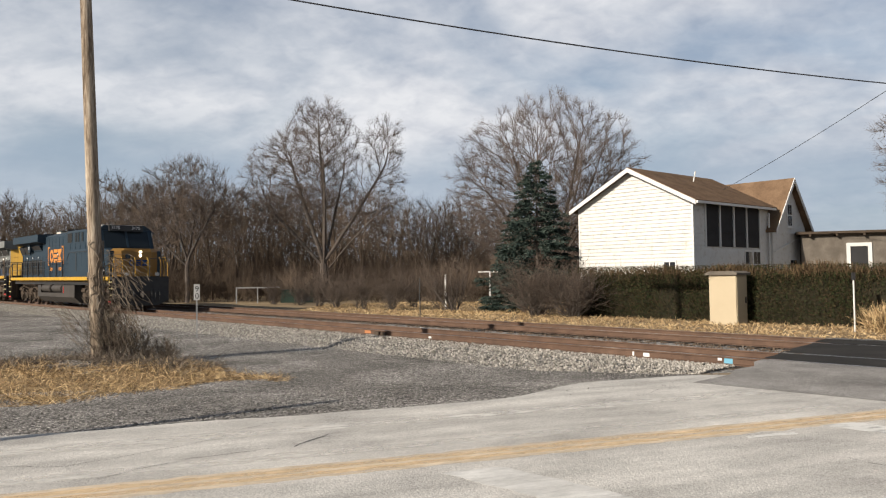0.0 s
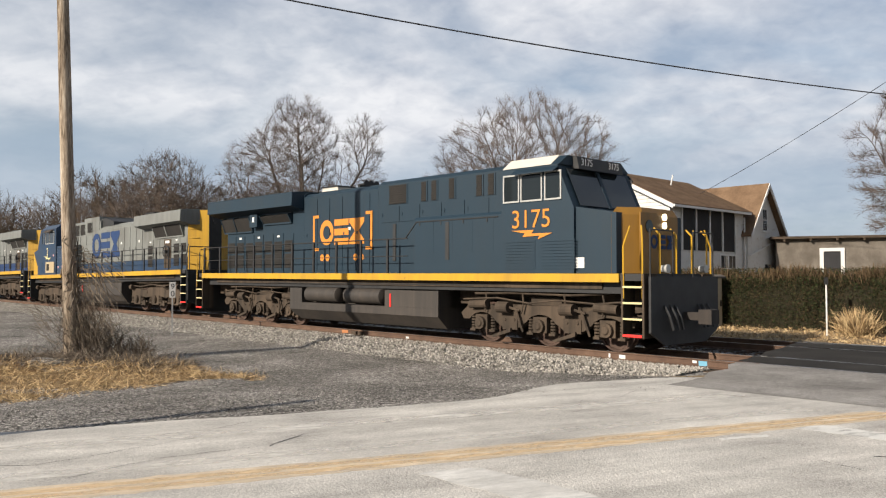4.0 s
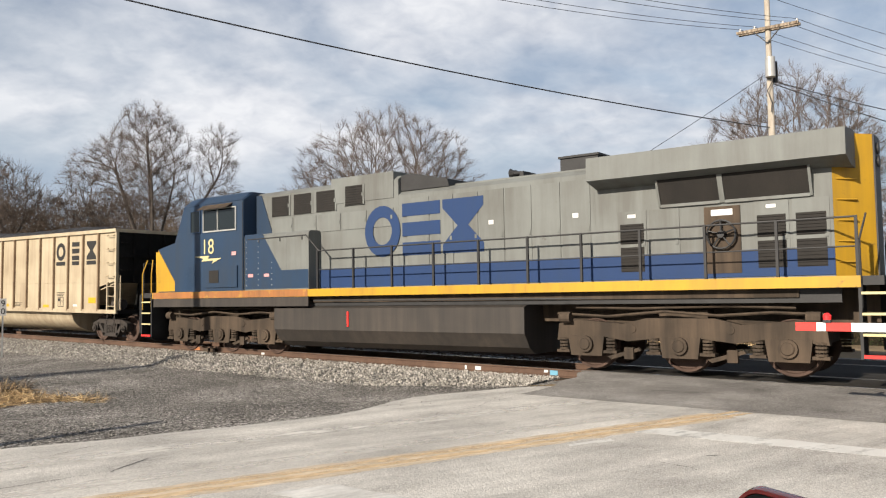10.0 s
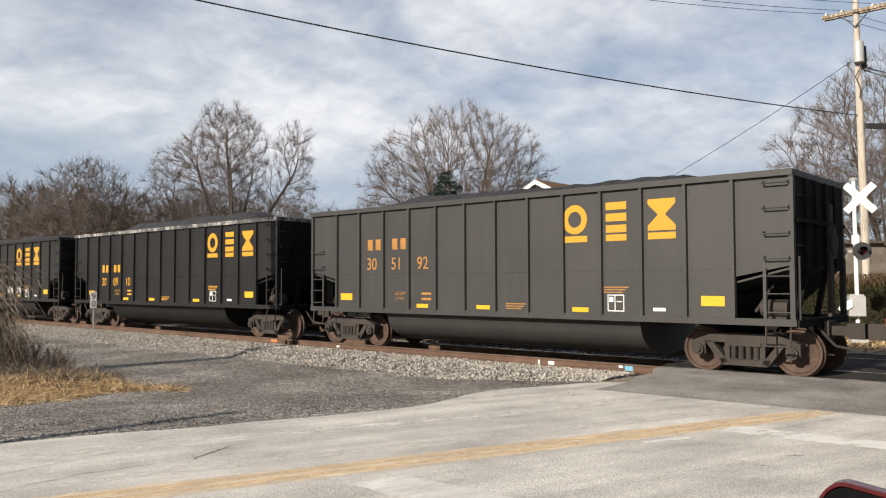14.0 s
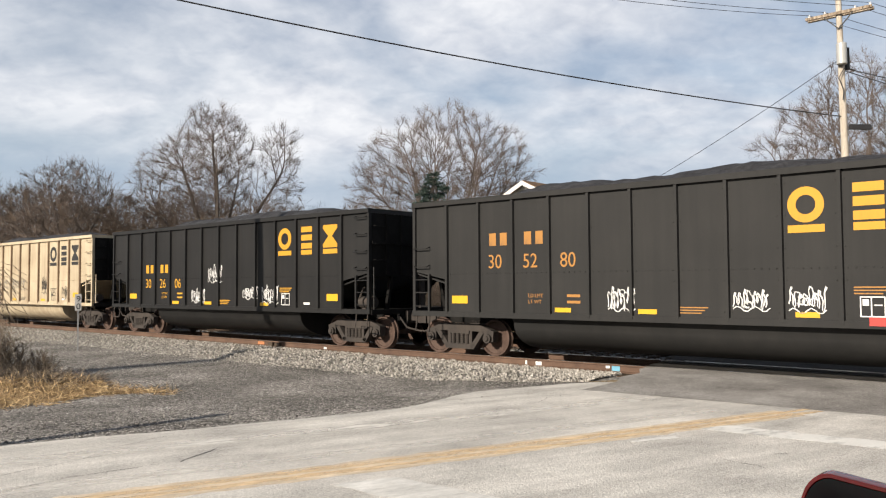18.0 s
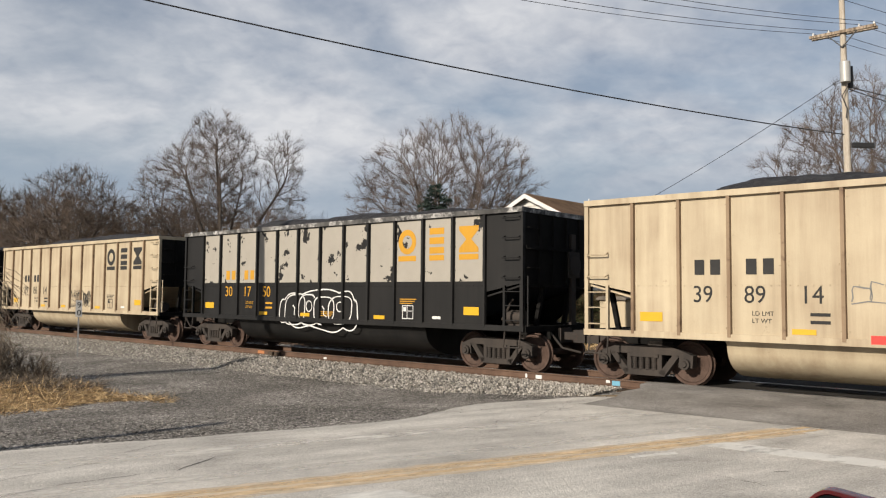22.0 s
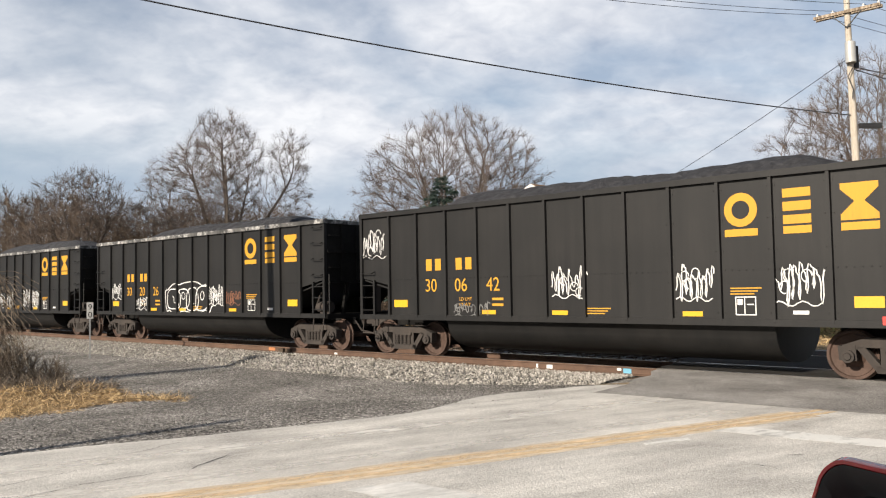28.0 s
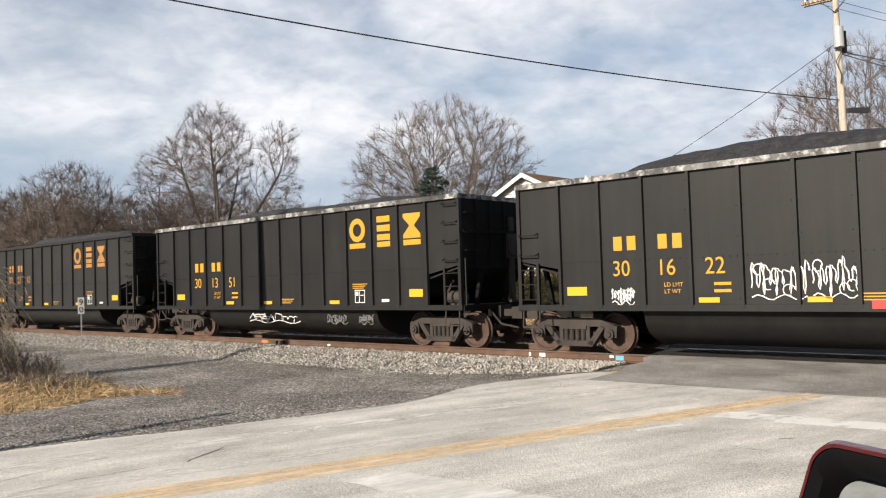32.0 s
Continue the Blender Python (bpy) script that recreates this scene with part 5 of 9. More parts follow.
def loco_truck_frame():
    """Cast side frame of the newer engine: a deep arched beam with an axle box in each arch."""
    g = G()
    t = 0.1
    top = [(-2.85, 0.78), (-2.55, 1.02), (-1.75, 1.05), (-1.2, 0.86), (-0.75, 1.05), (0.75, 1.05), (1.2, 0.86), (1.75, 1.05), (2.55, 1.02), (2.85, 0.78)]
    low = [(2.75, 0.62)]
    for c in (2.05, 0.0, -2.05):
        low += [(c + 0.50 * math.cos(radians(w)), 0.52 + 0.30 * math.sin(radians(w))) for w in range(20, 161, 20)]
        if c > -2:
            low += [(c - 0.72, 0.46), (c - 1.32, 0.46)]
    low += [(-2.75, 0.62)]
    g.prism(top + low, "y", -t, t)
    for c in (-2.05, 0.0, 2.05):
        g.box(c - 0.22, c + 0.22, -t * 1.3, t, 0.36, 0.76)
        g.tube((c, -t * 2.2, 0.53), (c, t, 0.53), 0.17, 0.17, 16)
        g.tube((c, -t * 2.6, 0.53), (c, -t * 2.2, 0.53), 0.08, 0.11, 10)
    for c in (-1.02, 1.02):
        g.box(c - 0.26, c + 0.26, -t * 1.25, t, 0.40, 0.74)
        for q in (-1, 1):
            g.tube((c + q * 0.16, -t * 1.5, 0.66), (c + q * 0.16, -t * 1.25, 0.66), 0.035, 0.035, 8)
    return g


def heavy_truck_frame():
    """Deep cast side frame with hanging axle boxes."""
    g = G()
    t = 0.1
    g.prism([(-2.75, 0.62), (-2.7, 0.98), (-2.2, 1.06), (-1.2, 0.98), (-0.7, 1.10), (0.7, 1.10), (1.2, 0.98), (2.2, 1.06), (2.7, 0.98), (2.75, 0.62), (2.4, 0.66), (1.6, 0.70), (1.1, 0.62), (0.4, 0.70), (-0.4, 0.70), (-1.1, 0.62), (-1.6, 0.70), (-2.4, 0.66)], "y", -t, t)
    for c in (-2.05, 0.0, 2.05):
        g.prism([(c - 0.42, 0.72), (c + 0.42, 0.72), (c + 0.36, 0.30), (c - 0.36, 0.30)], "y", -t * 1.25, t)
        g.tube((c, -t * 2.0, 0.55), (c, t, 0.55), 0.175, 0.175, 16)
        g.tube((c, -t * 2.3, 0.55), (c, -t * 2.0, 0.55), 0.11, 0.13, 12)
    for x in (-1.0, 1.0):
        g.tube((x, -t * 1.15, 0.88), (x, -t * 0.9, 0.88), 0.085, 0.085, 12)
    return g


def heavy_truck_gear():
    """Springs beside the axle boxes, brake rigging and pipes."""
    g = G()
    for c in (-2.05, 0.0, 2.05):
        for q in (-1, 1):
            for k in range(4):
                z = 0.42 + 0.07 * k
                g.tube((c + q * 0.55, -0.05, z), (c + q * 0.55, -0.05, z + 0.045), 0.11, 0.11, 10)
            g.box(c + q * 0.55 - 0.15, c + q * 0.55 + 0.15, -0.13, 0.1, 0.36, 0.42)
    for c in (-1.05, 1.05):
        g.prism([(c - 0.5, 0.30), (c - 0.4, 0.24), (c + 0.25, 0.44), (c + 0.2, 0.50)], "y", -0.16, -0.09)
        g.box(c - 0.1, c + 0.1, -0.2, -0.1, 0.26, 0.5)
    for x in (-2.5, 2.5):
        g.tube((x - 0.1, -0.2, 1.12), (x + 0.15, -0.2, 1.12), 0.12, 0.12, 12)
    g.path([(-2.7, -0.14, 1.2), (-1.5, -0.16, 1.14), (-0.3, -0.14, 1.24), (0.8, -0.15, 1.16), (1.8, -0.14, 1.22), (2.7, -0.14, 1.18)], 0.03, 5)
    g.path([(-2.3, -0.05, 1.33), (-0.9, -0.08, 1.30), (0.9, -0.05, 1.34), (2.2, -0.08, 1.3)], 0.025, 5)
    return g


def loco_truck_gear():
    """Springs, brake cylinders, rods and pipes hung on the frame."""
    g = G()
    for c in (-2.05, 0.0, 2.05):
        for q in (-1, 1):
            for k in range(5):
                z = 0.36 + 0.075 * k
                g.tube((c + q * 0.36, -0.02, z), (c + q * 0.36, -0.02, z + 0.045), 0.08, 0.08, 10)
            g.box(c + q * 0.36 - 0.1, c + q * 0.36 + 0.1, -0.1, 0.1, 0.30, 0.36)
    for c in (-1.05, 1.05):
        g.tube((c - 0.28, -0.24, 0.98), (c + 0.12, -0.24, 0.98), 0.15, 0.15, 14)
        g.tube((c + 0.12, -0.24, 0.98), (c + 0.42, -0.2, 0.9), 0.035, 0.035, 6)
        g.prism([(c - 0.62, 0.2), (c - 0.5, 0.17), (c + 0.1, 0.34), (c + 0.1, 0.44)], "y", -0.19, -0.12)
        g.tube((c + 0.3, -0.2, 0.95), (c + 0.55, -0.2, 0.36), 0.04, 0.03, 6)
    g.tube((-2.4, -0.2, 1.02), (-1.75, -0.2, 1.06), 0.11, 0.11, 12)
    g.tube((1.75, -0.2, 1.06), (2.4, -0.2, 1.02), 0.11, 0.11, 12)
    g.path([(-2.7, -0.16, 1.16), (-1.4, -0.2, 1.22), (-0.3, -0.18, 1.1), (0.6, -0.2, 1.2), (1.8, -0.18, 1.14), (2.7, -0.16, 1.22)], 0.025, 5)
    g.path([(-2.3, -0.1, 1.32), (-0.9, -0.12, 1.36), (0.9, -0.1, 1.33), (2.2, -0.12, 1.4)], 0.03, 5)
    for x in (-1.9, -0.6, 0.75, 1.9):
        g.path([(x, -0.1, 1.36), (x + 0.12, -0.2, 1.1), (x + 0.05, -0.2, 0.85)], 0.022, 5)
    return g


def loco_truck(loco, x, heavy=False):
    ob = part("truck", shared(("loco_bolster",), lambda: G().box(-2.6, 2.6, -0.6, 0.6, 0.62, 1.0).box(-0.5, 0.5, -0.95, 0.95, 0.75, 1.25), M_UNDER), None, loco, "dusty three-axle truck")
    ob.location = (x, 0, 0)
    for q in (-1, 1):
        for nm, b in (("truck_frame", heavy_truck_frame if heavy else loco_truck_frame), ("truck_gear", heavy_truck_gear if heavy else loco_truck_gear)):
            f = part(nm, shared((nm, heavy), b, M_UNDER), None, ob)
            f.location = (0, q * 1.08, 0)
            f.rotation_euler = (0, 0, 0 if q < 0 else math.pi)
    for c in (-2.05, 0.0, 2.05):
        w = part("wheelset", shared(("loco_wheelset",), lambda: wheelset(0.53), M_WHEEL, True), None, ob)
        w.location = (c, 0, 0.53)
        SPIN.append((w, 0.53))


def door(loco, x0, x1, z0, z1, y, material_, grille=None, name="hood_door"):
    """A hinged panel on the hood side, with latch; grille: dark louvred field as fractions of its height."""
    g = G().box(x0 + 0.012, x1 - 0.012, y - 0.018, y, z0 + 0.012, z1 - 0.012)
    g.box(x0 + 0.04, x0 + 0.10, y - 0.035, y - 0.018, (z0 + z1) / 2 - 0.05, (z0 + z1) / 2 + 0.05)
    d = part(name, g, material_, loco)
    for a, b in grille or ():
        h = z1 - z0
        k = G()
        za, zb = z0 + h * a, z0 + h * b
        n = max(3, int((zb - za) / 0.06))
        k.box(x0 + 0.07, x1 - 0.07, y - 0.024, y - 0.018, za, zb)
        for i in range(n):
            z = za + (zb - za) * (i + 0.5) / n
            k.box(x0 + 0.07, x1 - 0.07, y - 0.04, y - 0.024, z - 0.012, z + 0.006)
        part("louvre", k, M_GRILLE, d)
    return d


def bolt_shape(w, h):
    return G().prism([(-0.5 * w, 0.5 * h), (0.06 * w, 0.5 * h), (0.0, 0.12 * h), (0.5 * w, 0.12 * h), (0.16 * w, -0.5 * h), (0.2 * w, -0.12 * h), (-0.22 * w, -0.2 * h), (-0.16 * w, 0.16 * h)], "y", -0.004, 0)


def locomotive(label, number, style):
    """x points to the cab end; the seen side is -y for side = 1 and +y for a reversed engine, so both get the same fittings."""
    lo = thing("locomotive", label, "locomotive", group="engines of the train")
    new_type = style == "new"
    body = M_BLUE if new_type else M_GREY
    nose = 9.75 if new_type else 10.1
    rear = -10.0 if new_type else -10.65
    tail = -11.0 if new_type else -11.15      # end of the deck behind the hood
    HW = 1.0
    part("deck", G().box(tail + 0.25, nose + 0.75, -1.5, 1.5, 1.70, 1.86), M_LBLACK, lo)
    for q in (-1, 1):
        ys = sorted((q * 1.50, q * 1.56))
        sill = part("side_sill", G().box(tail + 0.6, nose + 0.15, ys[0], ys[1], 1.665, 1.865), M_LYELLOW, lo, "yellow side sill stripe")
    if number == "18":
        for q in (-1, 1):
            part("rusted_sill", G().box(3.0, nose + 0.1, *sorted((q * 1.56, q * 1.564)), 1.67, 1.86), M_RUSTSILL, lo, "rust-brown worn stretch of the sill")
            part("cab_skirt", G().box(3.0, nose + 0.1, *sorted((q * 1.50, q * 1.54)), 1.40, 1.664), M_TANK, lo, "grey skirt below the cab sill")
    # black stands in for the sill's shadow on the plate, which is also set back
    for q in (-1, 1):
        part("frame_plate", G().box(-10.2, nose + 0.1, *sorted((q * 1.25, q * 1.30)), 1.40, 1.664), M_LBLACK, lo, "frame plate below the sill, coloured black for the sill's shade")
    part("underframe", G().box(-10.7, nose + 0.7, -0.55, 0.55, 1.0, 1.70).box(-9.5, 9.3, -1.35, 1.35, 1.50, 1.70), M_UNDER, lo)
    # fuel tank
    ta, tb = (-3.95, 3.75) if new_type else (-3.75, 4.5)
    if new_type:
        tk = G().prism([(-1.42, 0.86), (-1.42, 0.62), (-1.05, 0.27), (1.05, 0.27), (1.42, 0.62), (1.42, 0.86)], "x", ta, tb)
        tk.box(ta, tb, -0.95, 0.95, 0.86, 1.5)
        for a, b in ((ta, ta + 0.75), (1.35, tb)):
            tk.box(a, b, -1.419, 1.419, 0.862, 1.36)
    else:
        tk = G().prism([(-1.42, 1.34), (-1.42, 0.75), (-1.2, 0.42), (-0.95, 0.27), (0.95, 0.27), (1.2, 0.42), (1.42, 0.75), (1.42, 1.34), (1.2, 1.42), (-1.2, 1.42)], "x", ta, tb)
    part("fuel_tank", tk, M_TANK, lo, "sooty black fuel tank")
    for q in (-1, 1):
        if new_type:
            for a, b in ((-3.05, -1.15), (-0.8, 1.15)):
                part("air_reservoir", G().lathe((a, q * 1.22, 1.15), (1, 0, 0), [(0, 0.12), (0.06, 0.25), (b - a - 0.06, 0.25), (b - a, 0.12)], 18), M_TANK, lo, "", True)
        part("sight_gauge", G().box(1.6, 1.66, *sorted((q * 1.42, q * 1.44)), 0.85, 1.25), M_RED, lo)
        part("conduit", G().path([(-9.0, q * 1.3, 1.56), (-4.5, q * 1.33, 1.52), (4.6, q * 1.33, 1.55), (9.0, q * 1.3, 1.58)], 0.03, 6), M_LBLACK, lo)
    for x in ((7.3, -6.3) if new_type else (7.15, -7.2)):
        loco_truck(lo, x, not new_type)
    # hoods
    if new_type:
        tall, mid, rad = (0.5, 6.25, 4.78), (-3.7, 0.5, 4.68), (-10.0, -3.7, 4.76)
    else:
        tall, mid, rad = (0.2, 5.75, 4.78), (-5.35, 0.2, 4.36), (-10.65, -5.35, 4.45)
    ca = 2.75 if new_type else 3.05
    part("equipment_cabinet", G().prism([(-1.46, 1.87), (-1.46, 3.42), (-1.38, 3.5), (1.38, 3.5), (1.46, 3.42), (1.46, 1.87)], "x", ca, 6.24 if new_type else 5.74), body, lo, "full-width equipment cabinet behind the cab")
    for q in (-1, 1):
        for i in range(4):
            xx = ca + 0.1 + 0.78 * i
            if xx + 0.7 < (6.2 if new_type else 5.7):
                part("cabinet_door", G().box(xx, xx + 0.74, *sorted((q * 1.455, q * 1.4635)), 2.46, 3.36), body, lo)
        cr_ = G().path([(ca - 0.4, q * 1.46, 2.9), (ca + 0.1, q * 1.46, 3.36), (6.1 if new_type else 5.6, q * 1.46, 3.36)], 0.02, 6)
        part("upper_handrail", cr_, M_LBLACK, lo)
        for i in range(4):
            part("rail_support", G().box(-0.02, 0.02, *sorted((q * 1.455, q * 1.475)), 3.24, 3.37), M_LBLACK, lo).location = (ca + 0.25 + 0.9 * i, 0, 0)
    cut = rad[0] + (0.72 if new_type else 0.58)
    for nm, (a, b, z) in (("engine_hood", mid), ("control_hood", tall), ("radiator_hood", (cut, rad[1], rad[2]))):
        w = HW
        part(nm, G().prism([(-w, 1.86), (-w, z - 0.12), (-w + 0.16, z), (w - 0.16, z), (w, z - 0.12), (w, 1.86)], "x", a + 0.001, b - 0.001), body, lo)
    ra, rb = (-10.05, -3.75) if new_type else (-10.4, -5.4)
    zt = 4.78 if new_type else 4.52
    part("radiator_wing", G().prism([(-1.0, zt - 0.66), (-1.52, zt - 0.52), (-1.5, zt - 0.03), (-0.9, zt + 0.02), (0.9, zt + 0.02), (1.5, zt - 0.03), (1.52, zt - 0.52), (1.0, zt - 0.66)], "x", ra, rb), body, lo, "overhanging radiator housing")
    part("roof_cover", G().box(mid[0] + 0.3, mid[1] - 0.3, -0.6, 0.6, mid[2] - 0.02, mid[2] + 0.08), body, lo)
    stack = part("exhaust_chimney", G().box(mid[0] + 0.2, mid[0] + 1.15, -0.38, 0.38, mid[2], mid[2] + (0.24 if new_type else 0.40)), M_TANROOF if new_type else M_LBLACK, lo, "pale square exhaust stack" if new_type else "black square exhaust stack")
    part("stack_rim", G().box(mid[0] + 0.16, mid[0] + 1.19, -0.42, 0.42, mid[2] + (0.24 if new_type else 0.40), mid[2] + (0.28 if new_type else 0.45)), M_LBLACK, stack)
    part("stack_mouth", G().box(mid[0] + 0.3, mid[0] + 1.05, -0.28, 0.28, mid[2] + (0.28 if new_type else 0.45), mid[2] + (0.30 if new_type else 0.47)), M_DARK, stack)
    for k in range(6 if new_type else 5):
        xr_ = ra + 0.5 + (rb - ra - 1.0) * k / 5
        part("lifting_eye", G().path([(xr_ - 0.07, -1.2, zt - 0.01), (xr_ - 0.07, -1.2, zt + 0.09), (xr_ + 0.07, -1.2, zt + 0.09), (xr_ + 0.07, -1.2, zt - 0.01)], 0.015, 5), M_LBLACK, lo)
    horn = G()
    for k in range(3):
        horn.lathe((mid[0] + 2.2, -0.25 + 0.22 * k, mid[2] + 0.22), (1, 0, 0.05), [(0, 0.03), (0.3, 0.05), (0.42, 0.12)], 10)
    horn.box(mid[0] + 2.2, mid[0] + 2.3, -0.3, 0.3, mid[2], mid[2] + 0.25)
    part("air_horn", horn, M_LBLACK, lo)
    if not new_type:
        part("roof_hatch", G().prism([(0.19, 4.36), (0.19, 4.76), (-0.15, 4.80), (-1.3, 4.55), (-1.35, 4.36)], "y", -0.9, 0.9), M_LBLACK, lo, "black roof hatch behind the tall hood")
        part("dynamic_brake_box", G().box(0.35, 2.6, -1.02, 1.02, 4.2, 4.9), M_GREY, lo)
    for q in (-1, 1):
        y = -HW if q < 0 else HW
        def panel(*a, **k):
            d = door(lo, *a, **k)
            if q > 0:
                d.matrix_basis = Matrix.Diagonal((1, -1, 1, 1))
            return d
        yy = -HW
        # doors of the engine hood
        x = mid[0] + 0.1
        while x + 0.7 < mid[1]:
            d = panel(x, x + 0.72, 1.95, mid[2] - 0.22, yy, body)
            if int(x * 7) % 3 == 0:
                part("notice_plate", G().box(x + 0.3, x + 0.44, yy - 0.023, yy - 0.018, 3.3, 3.4), M_WHITEPAINT, d, "small white notice")
            x += 0.74
        x = cut + 0.05
        dark = body if new_type else M_GREY
        k = 0
        while x + 0.66 < rad[1]:
            if not new_type and -8.9 < x < -7.75:
                x += 0.7
                continue
            d = panel(x, x + 0.66, 1.95, 3.35, yy, dark, grille=((0.08, 0.45), (0.50, 0.80)) if k % 3 != 2 else ((0.08, 0.78),) if new_type else None)
            if k % 2:
                part("notice_plate", G().box(x + 0.24, x + 0.42, yy - 0.023, yy - 0.018, 3.2, 3.27), M_WHITEPAINT, d, "small white notice")
            x += 0.7
            k += 1
        zs = 3.42 if not new_type else 3.5
        for a, b, zb in ((-9.4, -8.46, zs), (-8.4, -7.26, zs), (-6.4, -4.5, zs + 0.24)) if new_type else ((-9.7, -8.15, zs), (-8.05, -6.85, zs)):
            sg = G().prism([(yy, zs + 0.55), (yy - 0.22, zs + 0.49), (yy - 0.03, zb), (yy, zb)], "x", a, b)
            ob = part("slanted_screen", sg, M_GRILLE, lo, "slanted dark radiator screen")
            fr = G()
            for c0, c1 in ((a - 0.05, a), (b, b + 0.05)):
                fr.prism([(yy, zs + 0.60), (yy - 0.25, zs + 0.53), (yy - 0.05, zb - 0.05), (yy, zb - 0.05)], "x", c0, c1)
            fr.prism([(yy, zb - 0.06), (yy - 0.06, zb - 0.06), (yy - 0.06, zb), (yy, zb)], "x", a, b)
            part("screen_frame", fr, body, ob)
            if q > 0:
                ob.matrix_basis = Matrix.Diagonal((1, -1, 1, 1))
        if new_type:
            bx = part("filter_box", G().box(-7.1, -6.55, *sorted((q * 1.0, q * 1.26)), 3.62, 4.1), body, lo)
            part("notice_plate", G().box(-6.9, -6.75, *sorted((q * 1.26, q * 1.265)), 3.82, 4.0), M_WHITEPAINT, bx, "small white notice")
        else:
            hb = part("hand_brake", G().box(-8.42, -7.72, *sorted((q * 1.0, q * 1.03)), 1.98, 3.3), M_UNDER, lo, "dirty recess with the hand brake wheel")
            wl_ = G()
            for k in range(16):
                a0, a1 = 2 * math.pi * k / 16, 2 * math.pi * (k + 1) / 16
                wl_.tube((-8.07 + 0.28 * math.cos(a0), q * 1.12, 2.74 + 0.28 * math.sin(a0)), (-8.07 + 0.28 * math.cos(a1), q * 1.12, 2.74 + 0.28 * math.sin(a1)), 0.022, 0.022, 6)
            for k in range(5):
                a0 = 2 * math.pi * k / 5 + 0.3
                wl_.tube((-8.07, q * 1.12, 2.74), (-8.07 + 0.28 * math.cos(a0), q * 1.12, 2.74 + 0.28 * math.sin(a0)), 0.018, 0.018, 5)
            wl_.tube((-8.07, q * 1.03, 2.74), (-8.07, q * 1.16, 2.74), 0.09, 0.07, 12)
            part("brake_wheel", wl_, M_LBLACK, hb)
            part("notice_plate", G().box(-8.28, -7.86, *sorted((q * 1.03, q * 1.035)), 3.12, 3.24), M_WHITEPAINT, hb, "pale notice")
        # control hood: louvred openings high up, panels below
        yt = -HW
        for a, b in ((tall[0] + 0.5, tall[0] + 1.45), (tall[0] + 2.0, tall[0] + 2.35), (tall[0] + 2.45, tall[0] + 2.8), (tall[0] + 3.2, tall[0] + 3.55), (tall[0] + 4.3, tall[0] + 4.65), (tall[0] + 4.75, tall[0] + 5.1)) if new_type else ((tall[0] + 2.2, tall[0] + 3.05), (tall[0] + 3.12, tall[0] + 3.97), (tall[0] + 4.05, tall[0] + 4.9)):
            panel(a, b, 4.0, 4.62, yt, body, grille=((0.03, 0.97),), name="louvre_frame")
        if not new_type:
            panel(1.35, 2.12, 4.1, 4.66, -1.021, body, grille=((0.03, 0.97),), name="louvre_frame")
        x = tall[0] + 0.15
        while x + 0.9 < tall[1]:
            panel(x, x + 0.9, 3.45, 3.95, yt, body)
            x += 0.95
        if not new_type:
            ob = part("blue_band", G().box(cut, 5.7, *sorted((q * 1.0, q * 1.021)), 1.90, 2.42), M_BLUELOGO if number == "18" else M_NAVY, lo, "blue lower band")
            ob = part("blue_field", G().prism([(4.15, 2.42), (5.72, 2.42), (5.72, 3.5), (4.95, 3.5)], "y", *sorted((q * 1.46, q * 1.466))), M_NAVY, lo, "blue slanted field")
            part("blue_field", G().prism([(5.0, 3.5), (5.72, 3.5), (5.72, 4.7), (5.5, 4.7)], "y", *sorted((q * 1.0, q * 1.025))), M_NAVY, lo, "blue slanted field")
            part("blue_band", G().box(3.06, 5.72, *sorted((q * 1.46, q * 1.466)), 1.90, 2.42), M_NAVY, lo, "blue lower band")
        # handrail
        rail = G()
        zr = 2.90
        a, b = tail + 0.65, ca - 0.3
        rail.path([(a, q * 1.46, zr), (b, q * 1.46, zr)], 0.02, 6)
        rail.path([(a, q * 1.46, 2.38), (b, q * 1.46, 2.38)], 0.014, 6)
        part("handrail", rail, M_LBLACK, lo)
        x = a
        while x <= b + 0.01:
            part("handrail_post", shared(("rail_post", q, new_type), lambda: G().box(-0.04 if new_type else -0.025, 0.04 if new_type else 0.025, *sorted((q * 1.44, q * 1.49)), 1.7, 2.92), M_LBLACK), None, lo).location = (x, 0, 0)
            x += 1.32
        # steps at both ends
        for xe, name in ((nose + 0.25, "step_well"), (tail + 0.1, "step_well")):
            st = part(name, G().box(xe - 0.05, xe, *sorted((q * 1.05, q * 1.54)), 0.42, 1.86).box(xe + 0.5, xe + 0.55, *sorted((q * 1.05, q * 1.54)), 0.42, 1.86), M_UNDER if new_type else M_LBLACK, lo)
            for z in (0.45, 0.82, 1.18, 1.54):
                part("step", G().box(xe, xe + 0.5, *sorted((q * 1.0, q * 1.55)), z, z + 0.04), M_LBLACK, st)
                part("step_nosing", G().box(xe, xe + 0.5, *sorted((q * 1.55, q * 1.556)), z, z + 0.045), M_PALE, st, "pale yellow step edge")
            part("step_edge", G().box(xe, xe + 0.5, *sorted((q * 1.55, q * 1.56)), 0.44, 0.50), M_RED, st, "red reflective step edge")
            gr = G()
            for dx in (0.0, 0.5):
                gr.path([(xe + dx, q * 1.52, 1.3), (xe + dx, q * 1.52, 2.5), (xe + dx * 0.6 + 0.1, q * 1.40, 2.95)], 0.02, 6)
            part("grab_rail", gr, M_LYELLOW if new_type or xe > 0 else M_LBLACK, lo, "bent grab rail")
    # rear end
    endm = M_BLUE if new_type else M_LYELLOW
    words = "" if new_type else "yellow slanted hood corner"
    zr_ = zt - 0.02
